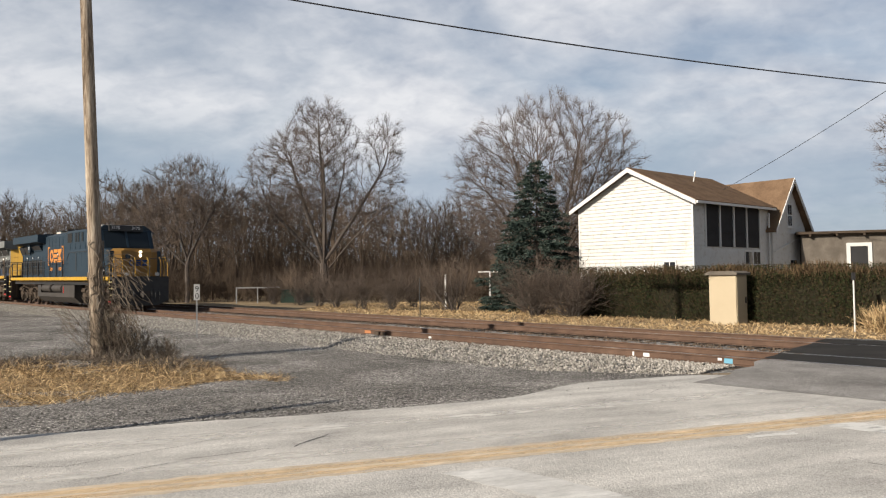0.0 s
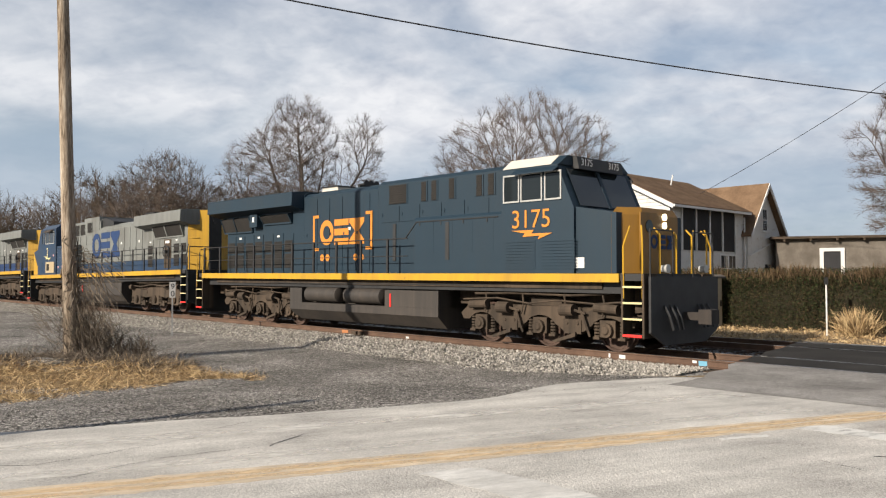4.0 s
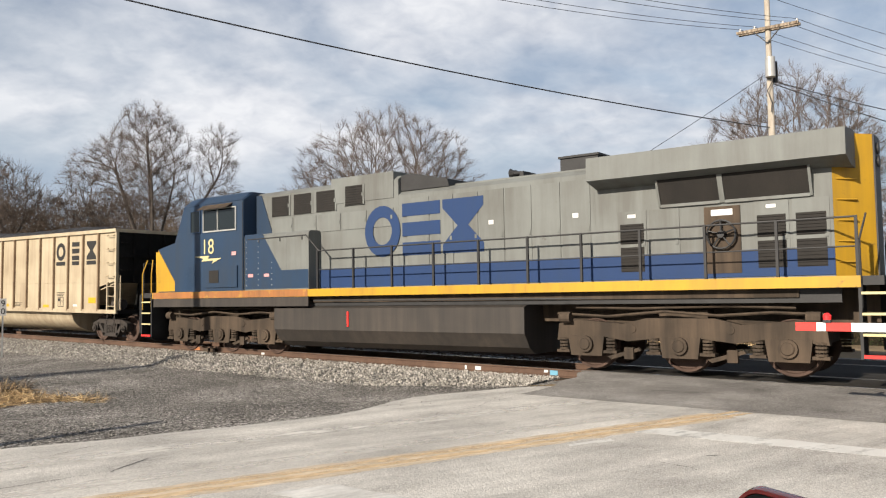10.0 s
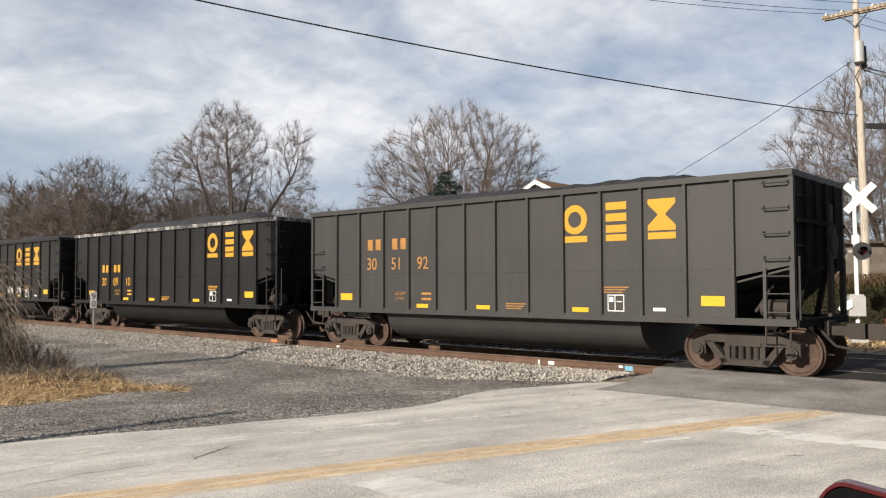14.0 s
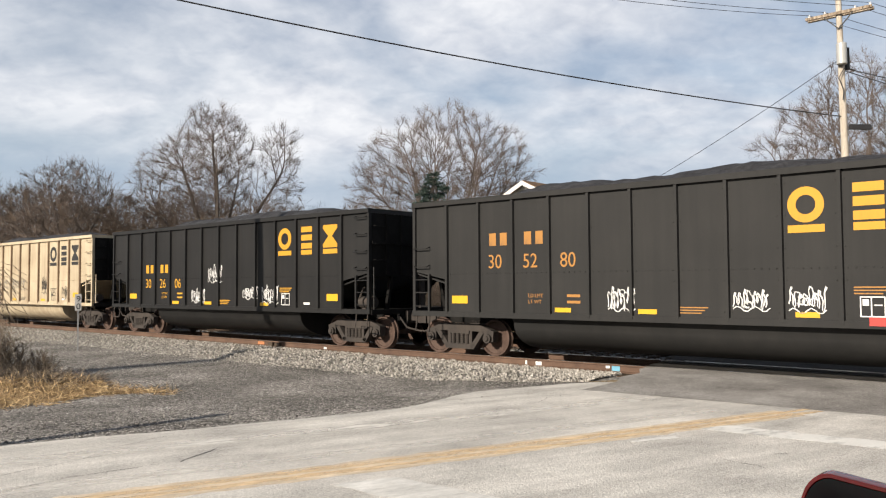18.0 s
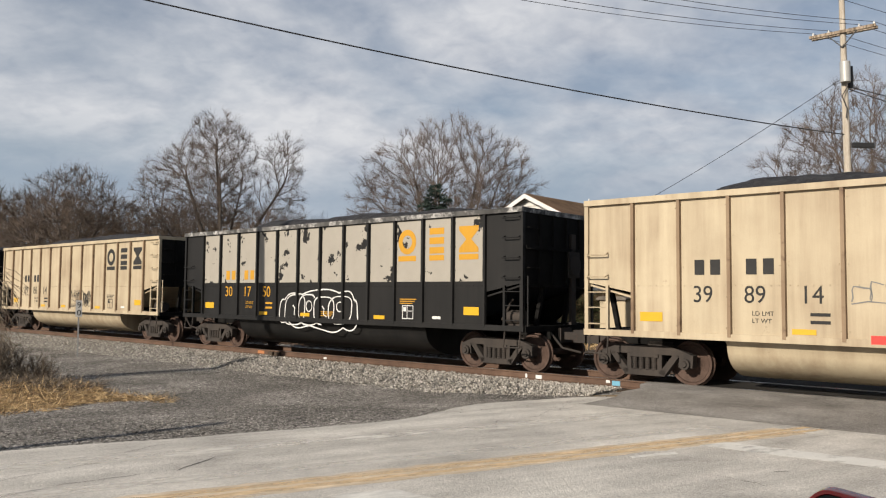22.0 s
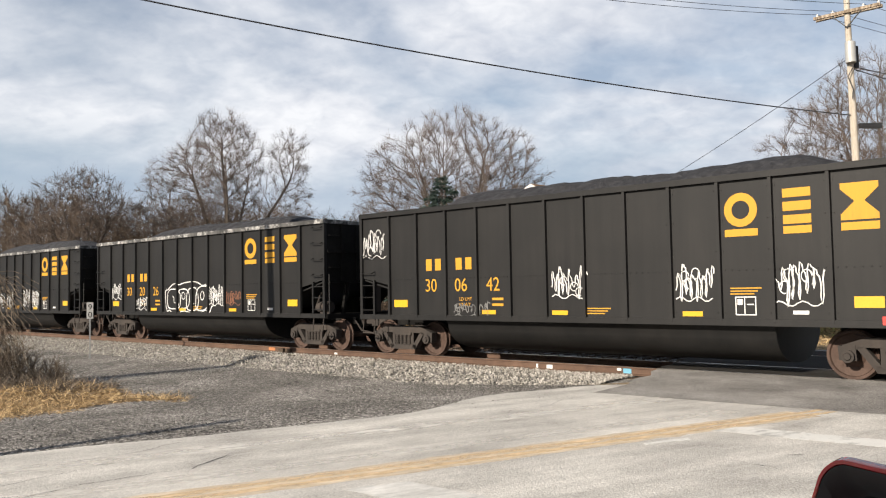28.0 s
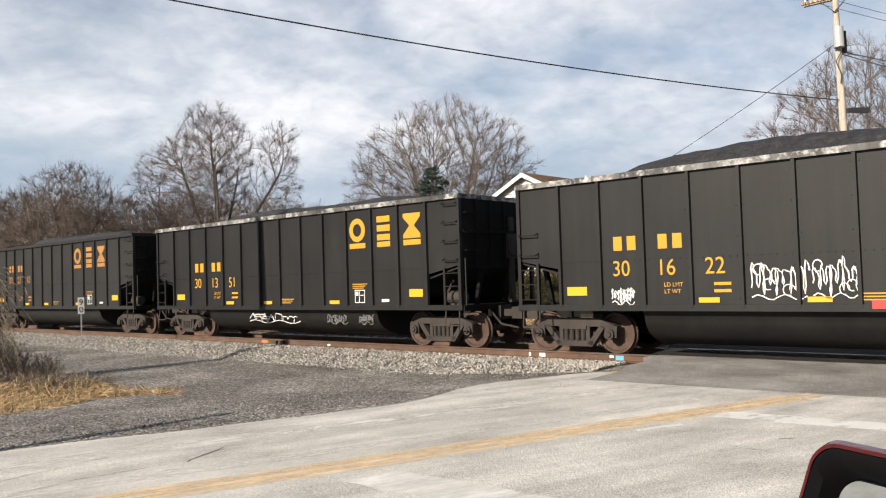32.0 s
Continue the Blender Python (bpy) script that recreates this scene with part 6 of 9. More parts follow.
    for q in (-1, 1):
        part("hood_corner", G().prism([(cut, q * 0.999), (rear, q * 0.30), (rear, q * 0.02), (cut, q * 0.02)], "z", 1.87, zr_), endm, lo, words)
    # on the old engines the face's shade is put in as black colour
    part("rear_face", G().box(rear - 0.03, rear, -0.30, 0.30, 1.87, zr_), M_LBLACK if not new_type else M_BLUE, lo, "dark narrow hood end")
    if not new_type:
        # letter-like ring, number and grab irons on the slanted corners
        for q in (-1, 1):
            nrm = Vector((-0.70, q * 0.72, 0)).normalized()
            tang = Vector((0, 0, 1)).cross(nrm)
            face = Matrix(((tang.x, -nrm.x, 0, rear + 0.36), (tang.y, -nrm.y, 0, q * 0.65), (0, 0, 1, 0), (0, 0, 0, 1)))
            ob = part("emblem", emblem("ring", 0.6, 0.6), M_BLUELOGO, lo)
            ob.matrix_basis = face @ Matrix.Translation((0.2 * q * -1, -0.006, 3.0))
            for k in range(6):
                gi = part("end_grab_iron", G().path([(-0.2, 0, 0), (-0.2, -0.09, -0.02), (0.2, -0.09, -0.02), (0.2, 0, 0)], 0.016, 5), M_LYELLOW, lo)
                gi.matrix_basis = face @ Matrix.Translation((0.12 * q * -1, 0, 2.15 + 0.38 * k))
            ob = write(lo, "end_number", number, -0.14, 3.62, 0.17, M_BLACKPAINT, -0.006)
            ob.matrix_basis = face @ ob.matrix_basis
    lamp = G()
    for z in (zt - 0.25, zt - 0.5):
        lamp.lathe((rear - 0.02, 0, z), (-1, 0, 0), [(0, 0.11), (0.05, 0.11), (0.05, 0.0001)], 14)
    part("rear_headlight", lamp, M_LBLACK, lo)
    # cab and nose
    cr, cf = (6.25, 8.25) if new_type else (5.75, 8.75)
    cabm = M_BLUE if new_type else M_NAVY
    cw = 1.5
    roof = 4.62
    cab = G().prism([(cr, 1.87), (cf + 0.35, 1.87), (cf + 0.35, 3.45), (cf - 0.15, 4.55), (cr, 4.55)], "y", -cw, cw)
    cab.prism([(-cw, 4.55), (-cw + 0.35, 4.80), (cw - 0.35, 4.80), (cw, 4.55)], "x", cr, cf - 0.1)
    part("cab", cab, cabm, lo, "wide-nose cab")
    part("cab_roof", G().prism([(-cw - 0.01, 4.56), (-cw + 0.34, 4.83), (cw - 0.34, 4.83), (cw + 0.01, 4.56)], "x", cr + 0.05, cf - 0.35), M_TANROOF if new_type else M_NAVY, lo, "tan cab roof" if new_type else "")
    part("number_board", G().prism([(cf - 0.35, 4.52), (cf + 0.1, 4.46), (cf + 0.02, 4.78), (cf - 0.35, 4.80)], "y", -0.95, 0.95), M_LBLACK, lo)
    n = G()
    n.prism([(cf + 0.3, 1.87), (nose, 1.87), (nose, 3.28), (cf + 0.3, 3.48)], "y", -1.42, 1.42)
    part("nose", n, cabm, lo)
    if new_type:
        f = G()
        f.prism([(nose - 0.14, -1.425), (nose + 0.28, -0.78), (nose + 0.28, 0.78), (nose - 0.14, 1.425)], "z", 1.87, 3.24)
        f.v += [(nose - 0.14, -1.425, 3.24), (nose + 0.28, -0.78, 3.24), (nose + 0.28, 0.78, 3.24), (nose - 0.14, 1.425, 3.24), (nose - 0.14, -1.2, 3.42), (nose + 0.2, -0.7, 3.42), (nose + 0.2, 0.7, 3.42), (nose - 0.14, 1.2, 3.42)]
        k8 = len(f.v) - 8
        f.f += [(k8, k8 + 1, k8 + 5, k8 + 4), (k8 + 1, k8 + 2, k8 + 6, k8 + 5), (k8 + 2, k8 + 3, k8 + 7, k8 + 6), (k8 + 4, k8 + 5, k8 + 6, k8 + 7)]
        for j, kd in enumerate(("ring", "bars", "hour")):
            ob = part("nose_emblem", emblem(kd, 0.3, 0.34), M_BLUELOGO, lo, "faded blue block shape on the nose")
            ob.matrix_basis = Matrix.Translation((nose + 0.315, 0.02 + 0.36 * (j - 1), 2.62)) @ Matrix.Rotation(radians(90), 4, "Z")
        for yb_ in (-1.05, -0.35, 0.35, 1.05):
            part("front_grab_rail", G().path([(nose + 0.9, yb_, 1.86), (nose + 0.9, yb_, 2.75), (nose + 0.75, yb_, 2.9)], 0.022, 6), M_LYELLOW, lo, "yellow front grab rail")
        for q in (-1, 1):
            for a in (1.25, 2.25):
                part("dark_slot", G().box(a, a + 0.14, *sorted((q * 1.0, q * 1.03)), 2.25, 3.4), M_LBLACK, lo)
            part("dark_slot", G().box(4.1, 4.24, *sorted((q * 1.46, q * 1.48)), 2.25, 3.3), M_LBLACK, lo)
        part("nose_front", f, M_NOSE, lo, "dirty orange-yellow nose front")
        part("nose_door", G().box(nose + 0.28, nose + 0.31, -0.9, -0.2, 1.95, 3.3), M_NOSE, lo)
        part("nose_window", G().lathe((nose + 0.30, -0.55, 2.98), (1, 0, 0), [(0, 0.15), (0.03, 0.15), (0.03, 0.0001)], 16), M_GLASS, lo)
        for k, z in enumerate((3.22, 3.02)):
            part("headlight", G().lathe((nose + 0.28, 0.15, z), (1, 0, 0), [(0, 0.08), (0.04, 0.08), (0.05, 0.0001)], 16), M_HEAD, lo, "lit round headlight")
    else:
        for q in (-1, 1):
            part("nose_yellow", G().prism([(nose - 1.15, 1.90), (nose + 0.005, 1.90), (nose + 0.005, 3.26)], "y", *sorted((q * 1.42, q * 1.428))), M_LYELLOW, lo, "yellow slanted nose field")
        part("nose_front", G().box(nose, nose + 0.25, -1.35, 1.35, 1.87, 3.2), M_LYELLOW, lo, "yellow nose front")
    for q in (-1, 1):
        y0, y1 = sorted((q * 1.5, q * 1.512))
        wins = ((cr + 0.12, cr + 0.6), (cr + 0.72, cr + 1.35), (cr + 1.5, cr + 1.95)) if new_type else ((cr + 0.35, cr + 1.15), (cr + 1.2, cr + 1.85), (cr + 2.05, cr + 2.5))
        for a, b in wins:
            w = part("cab_window", G().box(a, b, y0, y1, 3.72, 4.36), M_GLASS, lo, "dark side window in a bright frame")
            fr = G()
            for p, r, s, t in ((a - 0.04, a, 3.68, 4.40), (b, b + 0.04, 3.68, 4.40), (a, b, 3.68, 3.72), (a, b, 4.36, 4.40)):
                fr.box(p, r, *sorted((q * 1.5, q * 1.53)), s, t)
            part("window_frame", fr, M_ALU if new_type or a < cr + 1.9 else cabm, w)
        part("sunshade", G().prism([(q * 1.5, 4.52), (q * 1.72, 4.38), (q * 1.72, 4.36), (q * 1.5, 4.48)], "x", cr + 0.5, cr + 1.9), cabm if new_type else M_UNDER, lo)
        # louvres and box low on the cab
        for a, b in (((cr + 0.15, cr + 1.15), (cr + 1.35, cr + 2.4)) if new_type else ((cr + 2.3, cr + 2.75),)):
            k = G()
            for i in range(10):
                z = 1.98 + 0.075 * i
                k.box(a, b, y0 - 0.004, y1 + 0.004, z, z + 0.035)
            part("cab_louvre", k, cabm, lo)
        if not new_type:
            bx = part("battery_box", G().box(cr + 0.25, cr + 1.75, y0 - 0.01, y1 + 0.03, 1.98, 2.62), M_BOXCREAM if number == "2" else M_NAVY, lo, "cream box cover under the cab window" if number == "2" else "")
            part("box_grille", G().box(cr + 1.1, cr + 1.55, y0 - 0.02, y1 + 0.04, 2.12, 2.5), M_GRILLE, bx)
            part("cab_door_line", G().box(cr + 0.02, cr + 0.035, y0 - 0.001, y1 + 0.001, 1.9, 4.5), M_LBLACK, lo)
            for a in (cr - 0.25, cr - 0.95):
                part("notice_plate", G().box(a - 0.14, a + 0.08, *sorted((q * 1.466, q * 1.472)), 2.25, 2.34), M_NOTICE, lo, "small pink and white notice")
            rv = G()
            for i in range(9):
                for x_ in (cr - 0.1, cr - 0.62, cr - 1.2):
                    if x_ > cr - 1.0 or i < 5:
                        rv.box(x_ - 0.012, x_ + 0.012, *sorted((q * 1.466, q * 1.472)), 2.0 + 0.16 * i, 2.024 + 0.16 * i)
            part("rivets", rv, M_ALU, lo, "pale rivet heads")
            part("sticker", G().box(cr + 0.32, cr + 0.52, *sorted((q * 1.512, q * 1.516)), 2.93, 3.04), M_NOTICE, lo)
        else:
            part("notice_plate", G().box(nose - 1.35, nose - 0.9, *sorted((q * 1.42, q * 1.43)), 2.0, 2.25), M_WHITEPAINT, lo)
        # running number, bolt and maker's mark, read from either side
        m = Matrix.Identity(4) if q < 0 else Matrix.Rotation(math.pi, 4, "Z")
        mn = M_LORANGE if new_type else M_PALE
        xa = (cr + 0.35) if new_type else (cr + 1.35)
        width = 1.36 if new_type else (0.34 if len(number) == 1 else 0.62)
        left = xa if q < 0 else -(xa + width)
        ob = write(lo, "running_number", number, left, 3.02, 0.46, mn, -1.514, 1.0 if new_type else 0.95)
        ob.matrix_basis = m @ ob.matrix_basis
        ob = part("bolt_emblem", bolt_shape(1.35, 0.24), mn, lo, "lightning bolt shape")
        ob.matrix_basis = m @ Matrix.Translation(((xa + width / 2) * (1 if q < 0 else -1), -1.514, 2.84))
        cx, h, w, yl = (-1.45, 0.86, 0.8, -1.022) if new_type else (-0.55, 1.34, 1.22, -1.024)
        cz = 3.26 if new_type else 3.34
        ml = M_LORANGE if new_type else M_BLUELOGO
        for j, kd in enumerate(("ring", "bars", "hour")):
            ob = part("emblem", emblem(kd, w, h), ml, lo, "block shape of the maker's mark")
            ob.matrix_basis = m @ Matrix.Translation((cx * (1 if q < 0 else -1) + (j - 1) * w * 1.06, yl, cz))
        if new_type:
            for sgn in (-1, 1):
                br = G().box(sgn * 1.62 - 0.05, sgn * 1.62 + 0.05, -0.004, 0, -0.62, 0.62)
                for z in (-0.57, 0.57):
                    br.box(*sorted((sgn * 1.62, sgn * 1.32)), -0.004, 0, z - 0.05, z + 0.05)
                ob = part("emblem_bracket", br, ml, lo)
                ob.matrix_basis = m @ Matrix.Translation((cx * (1 if q < 0 else -1), yl, cz))
                for e in (0.16, -0.16):
                    ob = part("emblem_dot", G().lathe((0, 0, 0), (0, -1, 0), [(0, 0.12), (0.004, 0.12)], 14), ml, lo)
                    ob.matrix_basis = m @ Matrix.Translation((cx * (1 if q < 0 else -1) + sgn * 0.95 + e, yl, 2.40))
    part("windshield", G().prism([(cf + 0.36, 3.52), (cf + 0.37, 3.52), (cf - 0.06, 4.46), (cf - 0.07, 4.46)], "y", -1.25, 1.25), M_GLASS, lo)
    part("windshield_post", G().prism([(cf + 0.365, 3.5), (cf + 0.385, 3.5), (cf - 0.045, 4.48), (cf - 0.065, 4.48)], "y", -0.06, 0.06), cabm, lo)
    # ends: pilot, coupler, hoses
    for xe, q in ((nose + 0.95, 1), (tail, -1)):
        part("pilot", G().prism([(-1.5, 1.80), (1.5, 1.80), (1.5, 0.55), (0.9, 0.25), (-0.9, 0.25), (-1.5, 0.55)], "x", *sorted((xe - q * 0.06, xe))), M_LBLACK, lo, "black pilot plate")
        c = G().box(*sorted((xe, xe + q * 0.45)), -0.12, 0.12, 0.80, 0.98).box(*sorted((xe + q * 0.4, xe + q * 0.72)), -0.18, 0.18, 0.72, 1.05)
        part("coupler", c, M_TRUCK, lo)
        hz = G()
        for y in (-0.95, -0.7, -0.5, 0.5, 0.7, 0.95):
            hz.path([(xe, y, 1.15), (xe + q * 0.14, y, 0.9), (xe + q * 0.2, y * 0.95, 0.6)], 0.03, 6)
        part("air_hoses", hz, M_LBLACK, lo)
        er = G()
        for y in (-1.4, -0.45, 0.45, 1.4):
            er.path([(xe - q * 0.08, y, 1.8), (xe - q * 0.08, y, 2.85)], 0.02, 6)
        for sg in (-1, 1):
            er.path([(xe - q * 0.08, sg * 1.4, 2.85), (xe - q * 0.08, sg * 0.45, 2.85)], 0.02, 6)
        part("end_railing", er, M_LBLACK, lo)
        if new_type and q > 0:
            for y in (-0.85, 0.85):
                part("ditch_light", G().lathe((xe, y, 1.98), (1, 0, 0), [(-0.12, 0.08), (0.05, 0.10), (0.06, 0.0001)], 14), M_ALU, lo, "unlit ditch light")
            for y, t in ((-0.95, ""), (0.2, "")):
                ob = write(lo, "board_number", number, 0, 0, 0.17, M_WHITEPAINT, 0)
                ob.matrix_basis = Matrix.Translation((cf + 0.085, y + 0.1, 4.56)) @ Matrix.Rotation(radians(90), 4, "Z") @ ob.matrix_basis
    return lo


REVERSED = []
for back, number, style, label in (
        (-58.15, "3175", "new", "dark blue freight locomotive with an orange-yellow nose and lit headlights"),
        (-35.25, "2", "old", "weathered grey and blue freight locomotive with yellow hood end, cab trailing"),
        (-12.35, "18", "old", "weathered grey freight locomotive with bright blue mark, cab trailing")):
    lo = locomotive(label, number, style)
    YARD.append((lo, back))
    if style == "old":
        REVERSED.append(lo)

# ---- ties, crossing, stones ----
tie_mesh = G().box(-0.11, 0.11, -1.3, 1.3, -0.34, -0.185).mesh("tie", M_TIE)
for c in TRACKS:
    for i in range(150):
        s = -64 + 0.51 * i
        if s > -7.9 and c == 0.0 or s > -8.8 and c > 1:
            break
        ob = part("tie", tie_mesh, None, bed)
        ob.matrix_basis = Matrix.Translation((s, c + 0.04 * math.sin(i * 2.3), GRADE * s)) @ Matrix.Rotation(0.02 * math.sin(i * 5.1), 4, "Z")

# near-black asphalt for the panels between the outer rails
M_ASPHALT_BLACK = material("near_black_asphalt", [(0.012, 0.0112, 0.0103), (0.028, 0.026, 0.0235), (0.055, 0.051, 0.046)], 0.8, 0.95, 0.006, fine=50)
cross = thing("level_crossing", "dark asphalt crossing surface between the rails", "crossing", kind="structure")
along(cross)
for a, b, wob in ((-4.6, -0.80, 0.4), (-0.66, 0.66, 0.15), (0.84, 3.72, 0.2), (3.9, 5.2, 0.15), (5.4, 8.2, 0.4)):
    g = G()
    ss = [-7.9 + 0.5 * i for i in range(48)]
    for s in ss:
        for k in range(7):
            o = a + (b - a) * k / 6
            sh = s + (-0.21 * (o + 1.4) if s == ss[0] else 0) + (wob * noise.noise((o * 1.3, s, 1)) if s == ss[0] else 0)
            low = GRADE * s * smooth01(1 - abs(o - 2.2) / 6.0) + 0.007
            zz = low + (GRADE * s + 0.012 - low) * smooth01((o + 4.5) / 3.4)
            if a > 5:
                zz -= 0.33 * smooth01((o - 5.6) / 1.9)
            g.v.append((sh, o, zz + 0.003 * noise.noise((s, o, 0))))
    g.f = [(i * 7 + k, i * 7 + k + 1, (i + 1) * 7 + k + 1, (i + 1) * 7 + k) for i in range(len(ss) - 1) for k in range(6)]
    part("crossing_panel", g.mesh("crossing_panel", M_ASPHALT_DARK if a < -1 or a > 5 else M_ASPHALT_BLACK, True), None, cross)
for c in TRACKS:
    for side in (-1, 1):
        o = c + side * 0.755
        g = G()
        g.v = [(s, o + y, GRADE * s + 0.014) for s in (-7.9, 18) for y in (-0.035, 0.035)]
        g.f = [(0, 1, 3, 2)]
        part("rail_strip", g, M_RAILTOP, cross)


def stones(name, label, material_, count, place, size, seed, parent=None):
    """Loose angular stones as one sheet of small lumps."""
    rng = np.random.default_rng(seed)
    base = np.array([(1, 0, 0), (-1, 0, 0), (0, 1, 0), (0, -1, 0), (0, 0, 1), (0, 0, -1)], float) * 0.62
    faces = np.array([(a, b, c) if (a + b // 2 + c) % 2 else (b, a, c) for a in (0, 1) for b in (2, 3) for c in (4, 5)])
    P = np.array([place(rng) for _ in range(count)])
    S = size[0] + (size[1] - size[0]) * rng.random(count) ** 2
    V = (base[None] + 0.22 * (rng.random((count, 6, 3)) - 0.5)) * (1 + 0.5 * (rng.random((count, 6, 3)) - 0.5)) * np.array((1.2, 1.0, 0.8))
    q = rng.normal(size=(count, 4))
    q /= np.linalg.norm(q, axis=1)[:, None]
    w, x, y, z = q.T
    R = np.stack([1 - 2 * (y * y + z * z), 2 * (x * y - z * w), 2 * (x * z + y * w), 2 * (x * y + z * w), 1 - 2 * (x * x + z * z), 2 * (y * z - x * w),
                  2 * (x * z - y * w), 2 * (y * z + x * w), 1 - 2 * (x * x + y * y)], 1).reshape(-1, 3, 3)
    V = np.einsum("nij,nkj->nki", R, V) * S[:, None, None] + P[:, None, :]
    F = (faces[None] + 6 * np.arange(count)[:, None, None]).reshape(-1, 3)
    me = bpy.data.meshes.new(name)
    me.from_pydata(V.reshape(-1, 3).tolist(), [], F.tolist())
    me.materials.append(material_)
    ob = new(name, me)
    if parent is not None:
        ob.parent = parent
        ob["kind"] = "stuff"
        ob["label"] = label
        return ob
    return tagged(ob, label, "gravel", kind="stuff")


def island_material(name, colours, rough=0.9):
    m = bpy.data.materials.new(name)
    m.use_nodes = True
    nd, ln = m.node_tree.nodes, m.node_tree.links
    ge = nd.new("ShaderNodeNewGeometry")
    ra = nd.new("ShaderNodeValToRGB")
    els = ra.color_ramp.elements
    while len(els) < len(colours):
        els.new(0.5)
    for i, c in enumerate(colours):
        els[i].position, els[i].color = i / (len(colours) - 1), (*c, 1)
    ln.new(ge.outputs["Random Per Island"], ra.inputs[0])
    ln.new(ra.outputs[0], nd["Principled BSDF"].inputs["Base Color"])
    nd["Principled BSDF"].inputs["Roughness"].default_value = rough
    nd["Principled BSDF"].inputs["Specular IOR Level"].default_value = 0.15
    return m


M_STONES = island_material("ballast_stones", [(0.13, 0.12, 0.105), (0.23, 0.215, 0.19), (0.33, 0.31, 0.275), (0.45, 0.425, 0.385)])
M_PEBBLES = island_material("lot_stones", [(0.05, 0.046, 0.041), (0.10, 0.094, 0.085), (0.16, 0.151, 0.138), (0.21, 0.198, 0.182), (0.36, 0.34, 0.315)])


def shoulder(rng):
    s = -8.6 - 62 * rng.random() ** 1.5
    o = -0.9 - 2.6 * rng.random()
    h = -0.19 if o > -2.1 else -0.19 - 0.16 * (-2.1 - o) / 0.8 if o > -2.9 else -0.35 - 0.17 * (-2.9 - o) / 0.6
    return s, o, h + GRADE * s + 0.01 + 0.02 * rng.random()


stones("loose_ballast", "pale grey crushed stone on the track shoulder", M_STONES, 28000, shoulder, (0.022, 0.060), 3, bed)


def between(rng):
    s = -8.0 - 60 * rng.random() ** 1.4
    o = -0.7 + 6.6 * rng.random()
    return s, o, -0.20 + GRADE * s + 0.02 * rng.random()


M_RUSTSTONE = island_material("rust_stained_stones", [(0.05, 0.037, 0.027), (0.10, 0.073, 0.053), (0.16, 0.122, 0.092)])
stones("stained_ballast", "rust-stained ballast between the rails", M_RUSTSTONE, 9000, between, (0.03, 0.07), 4, bed)


def lot_place(rng):
    while True:
        x, y = rng.uniform(-30, 7), rng.uniform(9.5, 42)
        if rng.random() > 0.9 * 13 / max(13, y):
            continue
        a, r = road_coords(x, y)
        off = x * N.x + y * N.y - DD
        edge = ROAD_EDGE - 0.1 + 0.5 * rng.random() ** 2
        if r > edge and off < -3.0:
            return x, y, land(x, y) + 0.05


stones("loose_gravel", "grey gravel of mixed stones on the lot", M_PEBBLES, 28000, lot_place, (0.010, 0.030), 5)
big = [(-0.9, 12.4), (-2.6, 12.4), (-6.9, 18.9)]
for x, y in big:
    ob = stones("stone", "pale loose stone on the lot", M_STONES, 1, lambda rng, x=x, y=y: (x, y, land(x, y) + 0.04), (0.07, 0.08), int(x * 10) + 77)
    tagged(ob, "", "stone", "stones on the lot", "thing")

# survey paint on the web of the near rail, and the bolted joint
M_SKYPAINT = material("light_blue_paint", [(0.10, 0.26, 0.36), (0.14, 0.33, 0.44)], 6.0, 0.7)
M_ORANGEMARK = material("orange_survey_paint", [(0.3, 0.11, 0.045), (0.38, 0.17, 0.07)], 6.0, 0.7)
marks = thing("rail_marking", "survey paint marks on the rail web", "paint mark", kind="structure")
along(marks)
for s, z0, z1, w, mm in ((-8.82, -0.165, -0.04, 0.2, M_SKYPAINT), (-9.02, -0.1, -0.01, 0.1, M_WHITEPAINT), (-10.89, -0.16, -0.06, 0.17, M_WHITEPAINT), (-11.25, -0.16, -0.05, 0.05, M_WHITEPAINT), (-18.68, -0.14, -0.08, 0.13, M_WHITEPAINT), (-21.9, -0.14, -0.04, 0.34, M_ORANGEMARK)):
    part("paint_mark", G().box(s - w / 2, s + w / 2, -0.776, -0.766, z0 + GRADE * s, z1 + GRADE * s), mm, marks)
for s in (-21.3, -20.95):
    part("joint_box", G().box(s - 0.12, s + 0.12, -0.87, -0.77, -0.19 + GRADE * s, -0.05 + GRADE * s), M_TIE, marks, "dark box at the rail joint")

# ---- road paint and cracks ----
def paint(name, pts, material_, label, z=0.0074):
    """A worn painted field with a ragged edge, from its corner points."""
    c = Vector((0, 0, 0))
    out = []
    n = len(pts)
    for i in range(n):
        a, b = Vector((*pts[i], 0)), Vector((*pts[(i + 1) % n], 0))
        steps = max(2, int((b - a).length / 0.12))
        for k in range(steps):
            p = a.lerp(b, k / steps)
            d = Vector((noise.noise((p.x * 5, p.y * 5, 1)), noise.noise((p.x * 5, p.y * 5, 7)), 0)) * 0.05
            out.append((p.x + d.x, p.y + d.y))
    g = G().prism(out, "z", z - 0.0006, z)
    return tagged(part(name, g, material_), label, "road marking", kind="structure")


def on_road(a, r):
    p = ROAD_T * a + ROAD_N * r
    return p.x, p.y


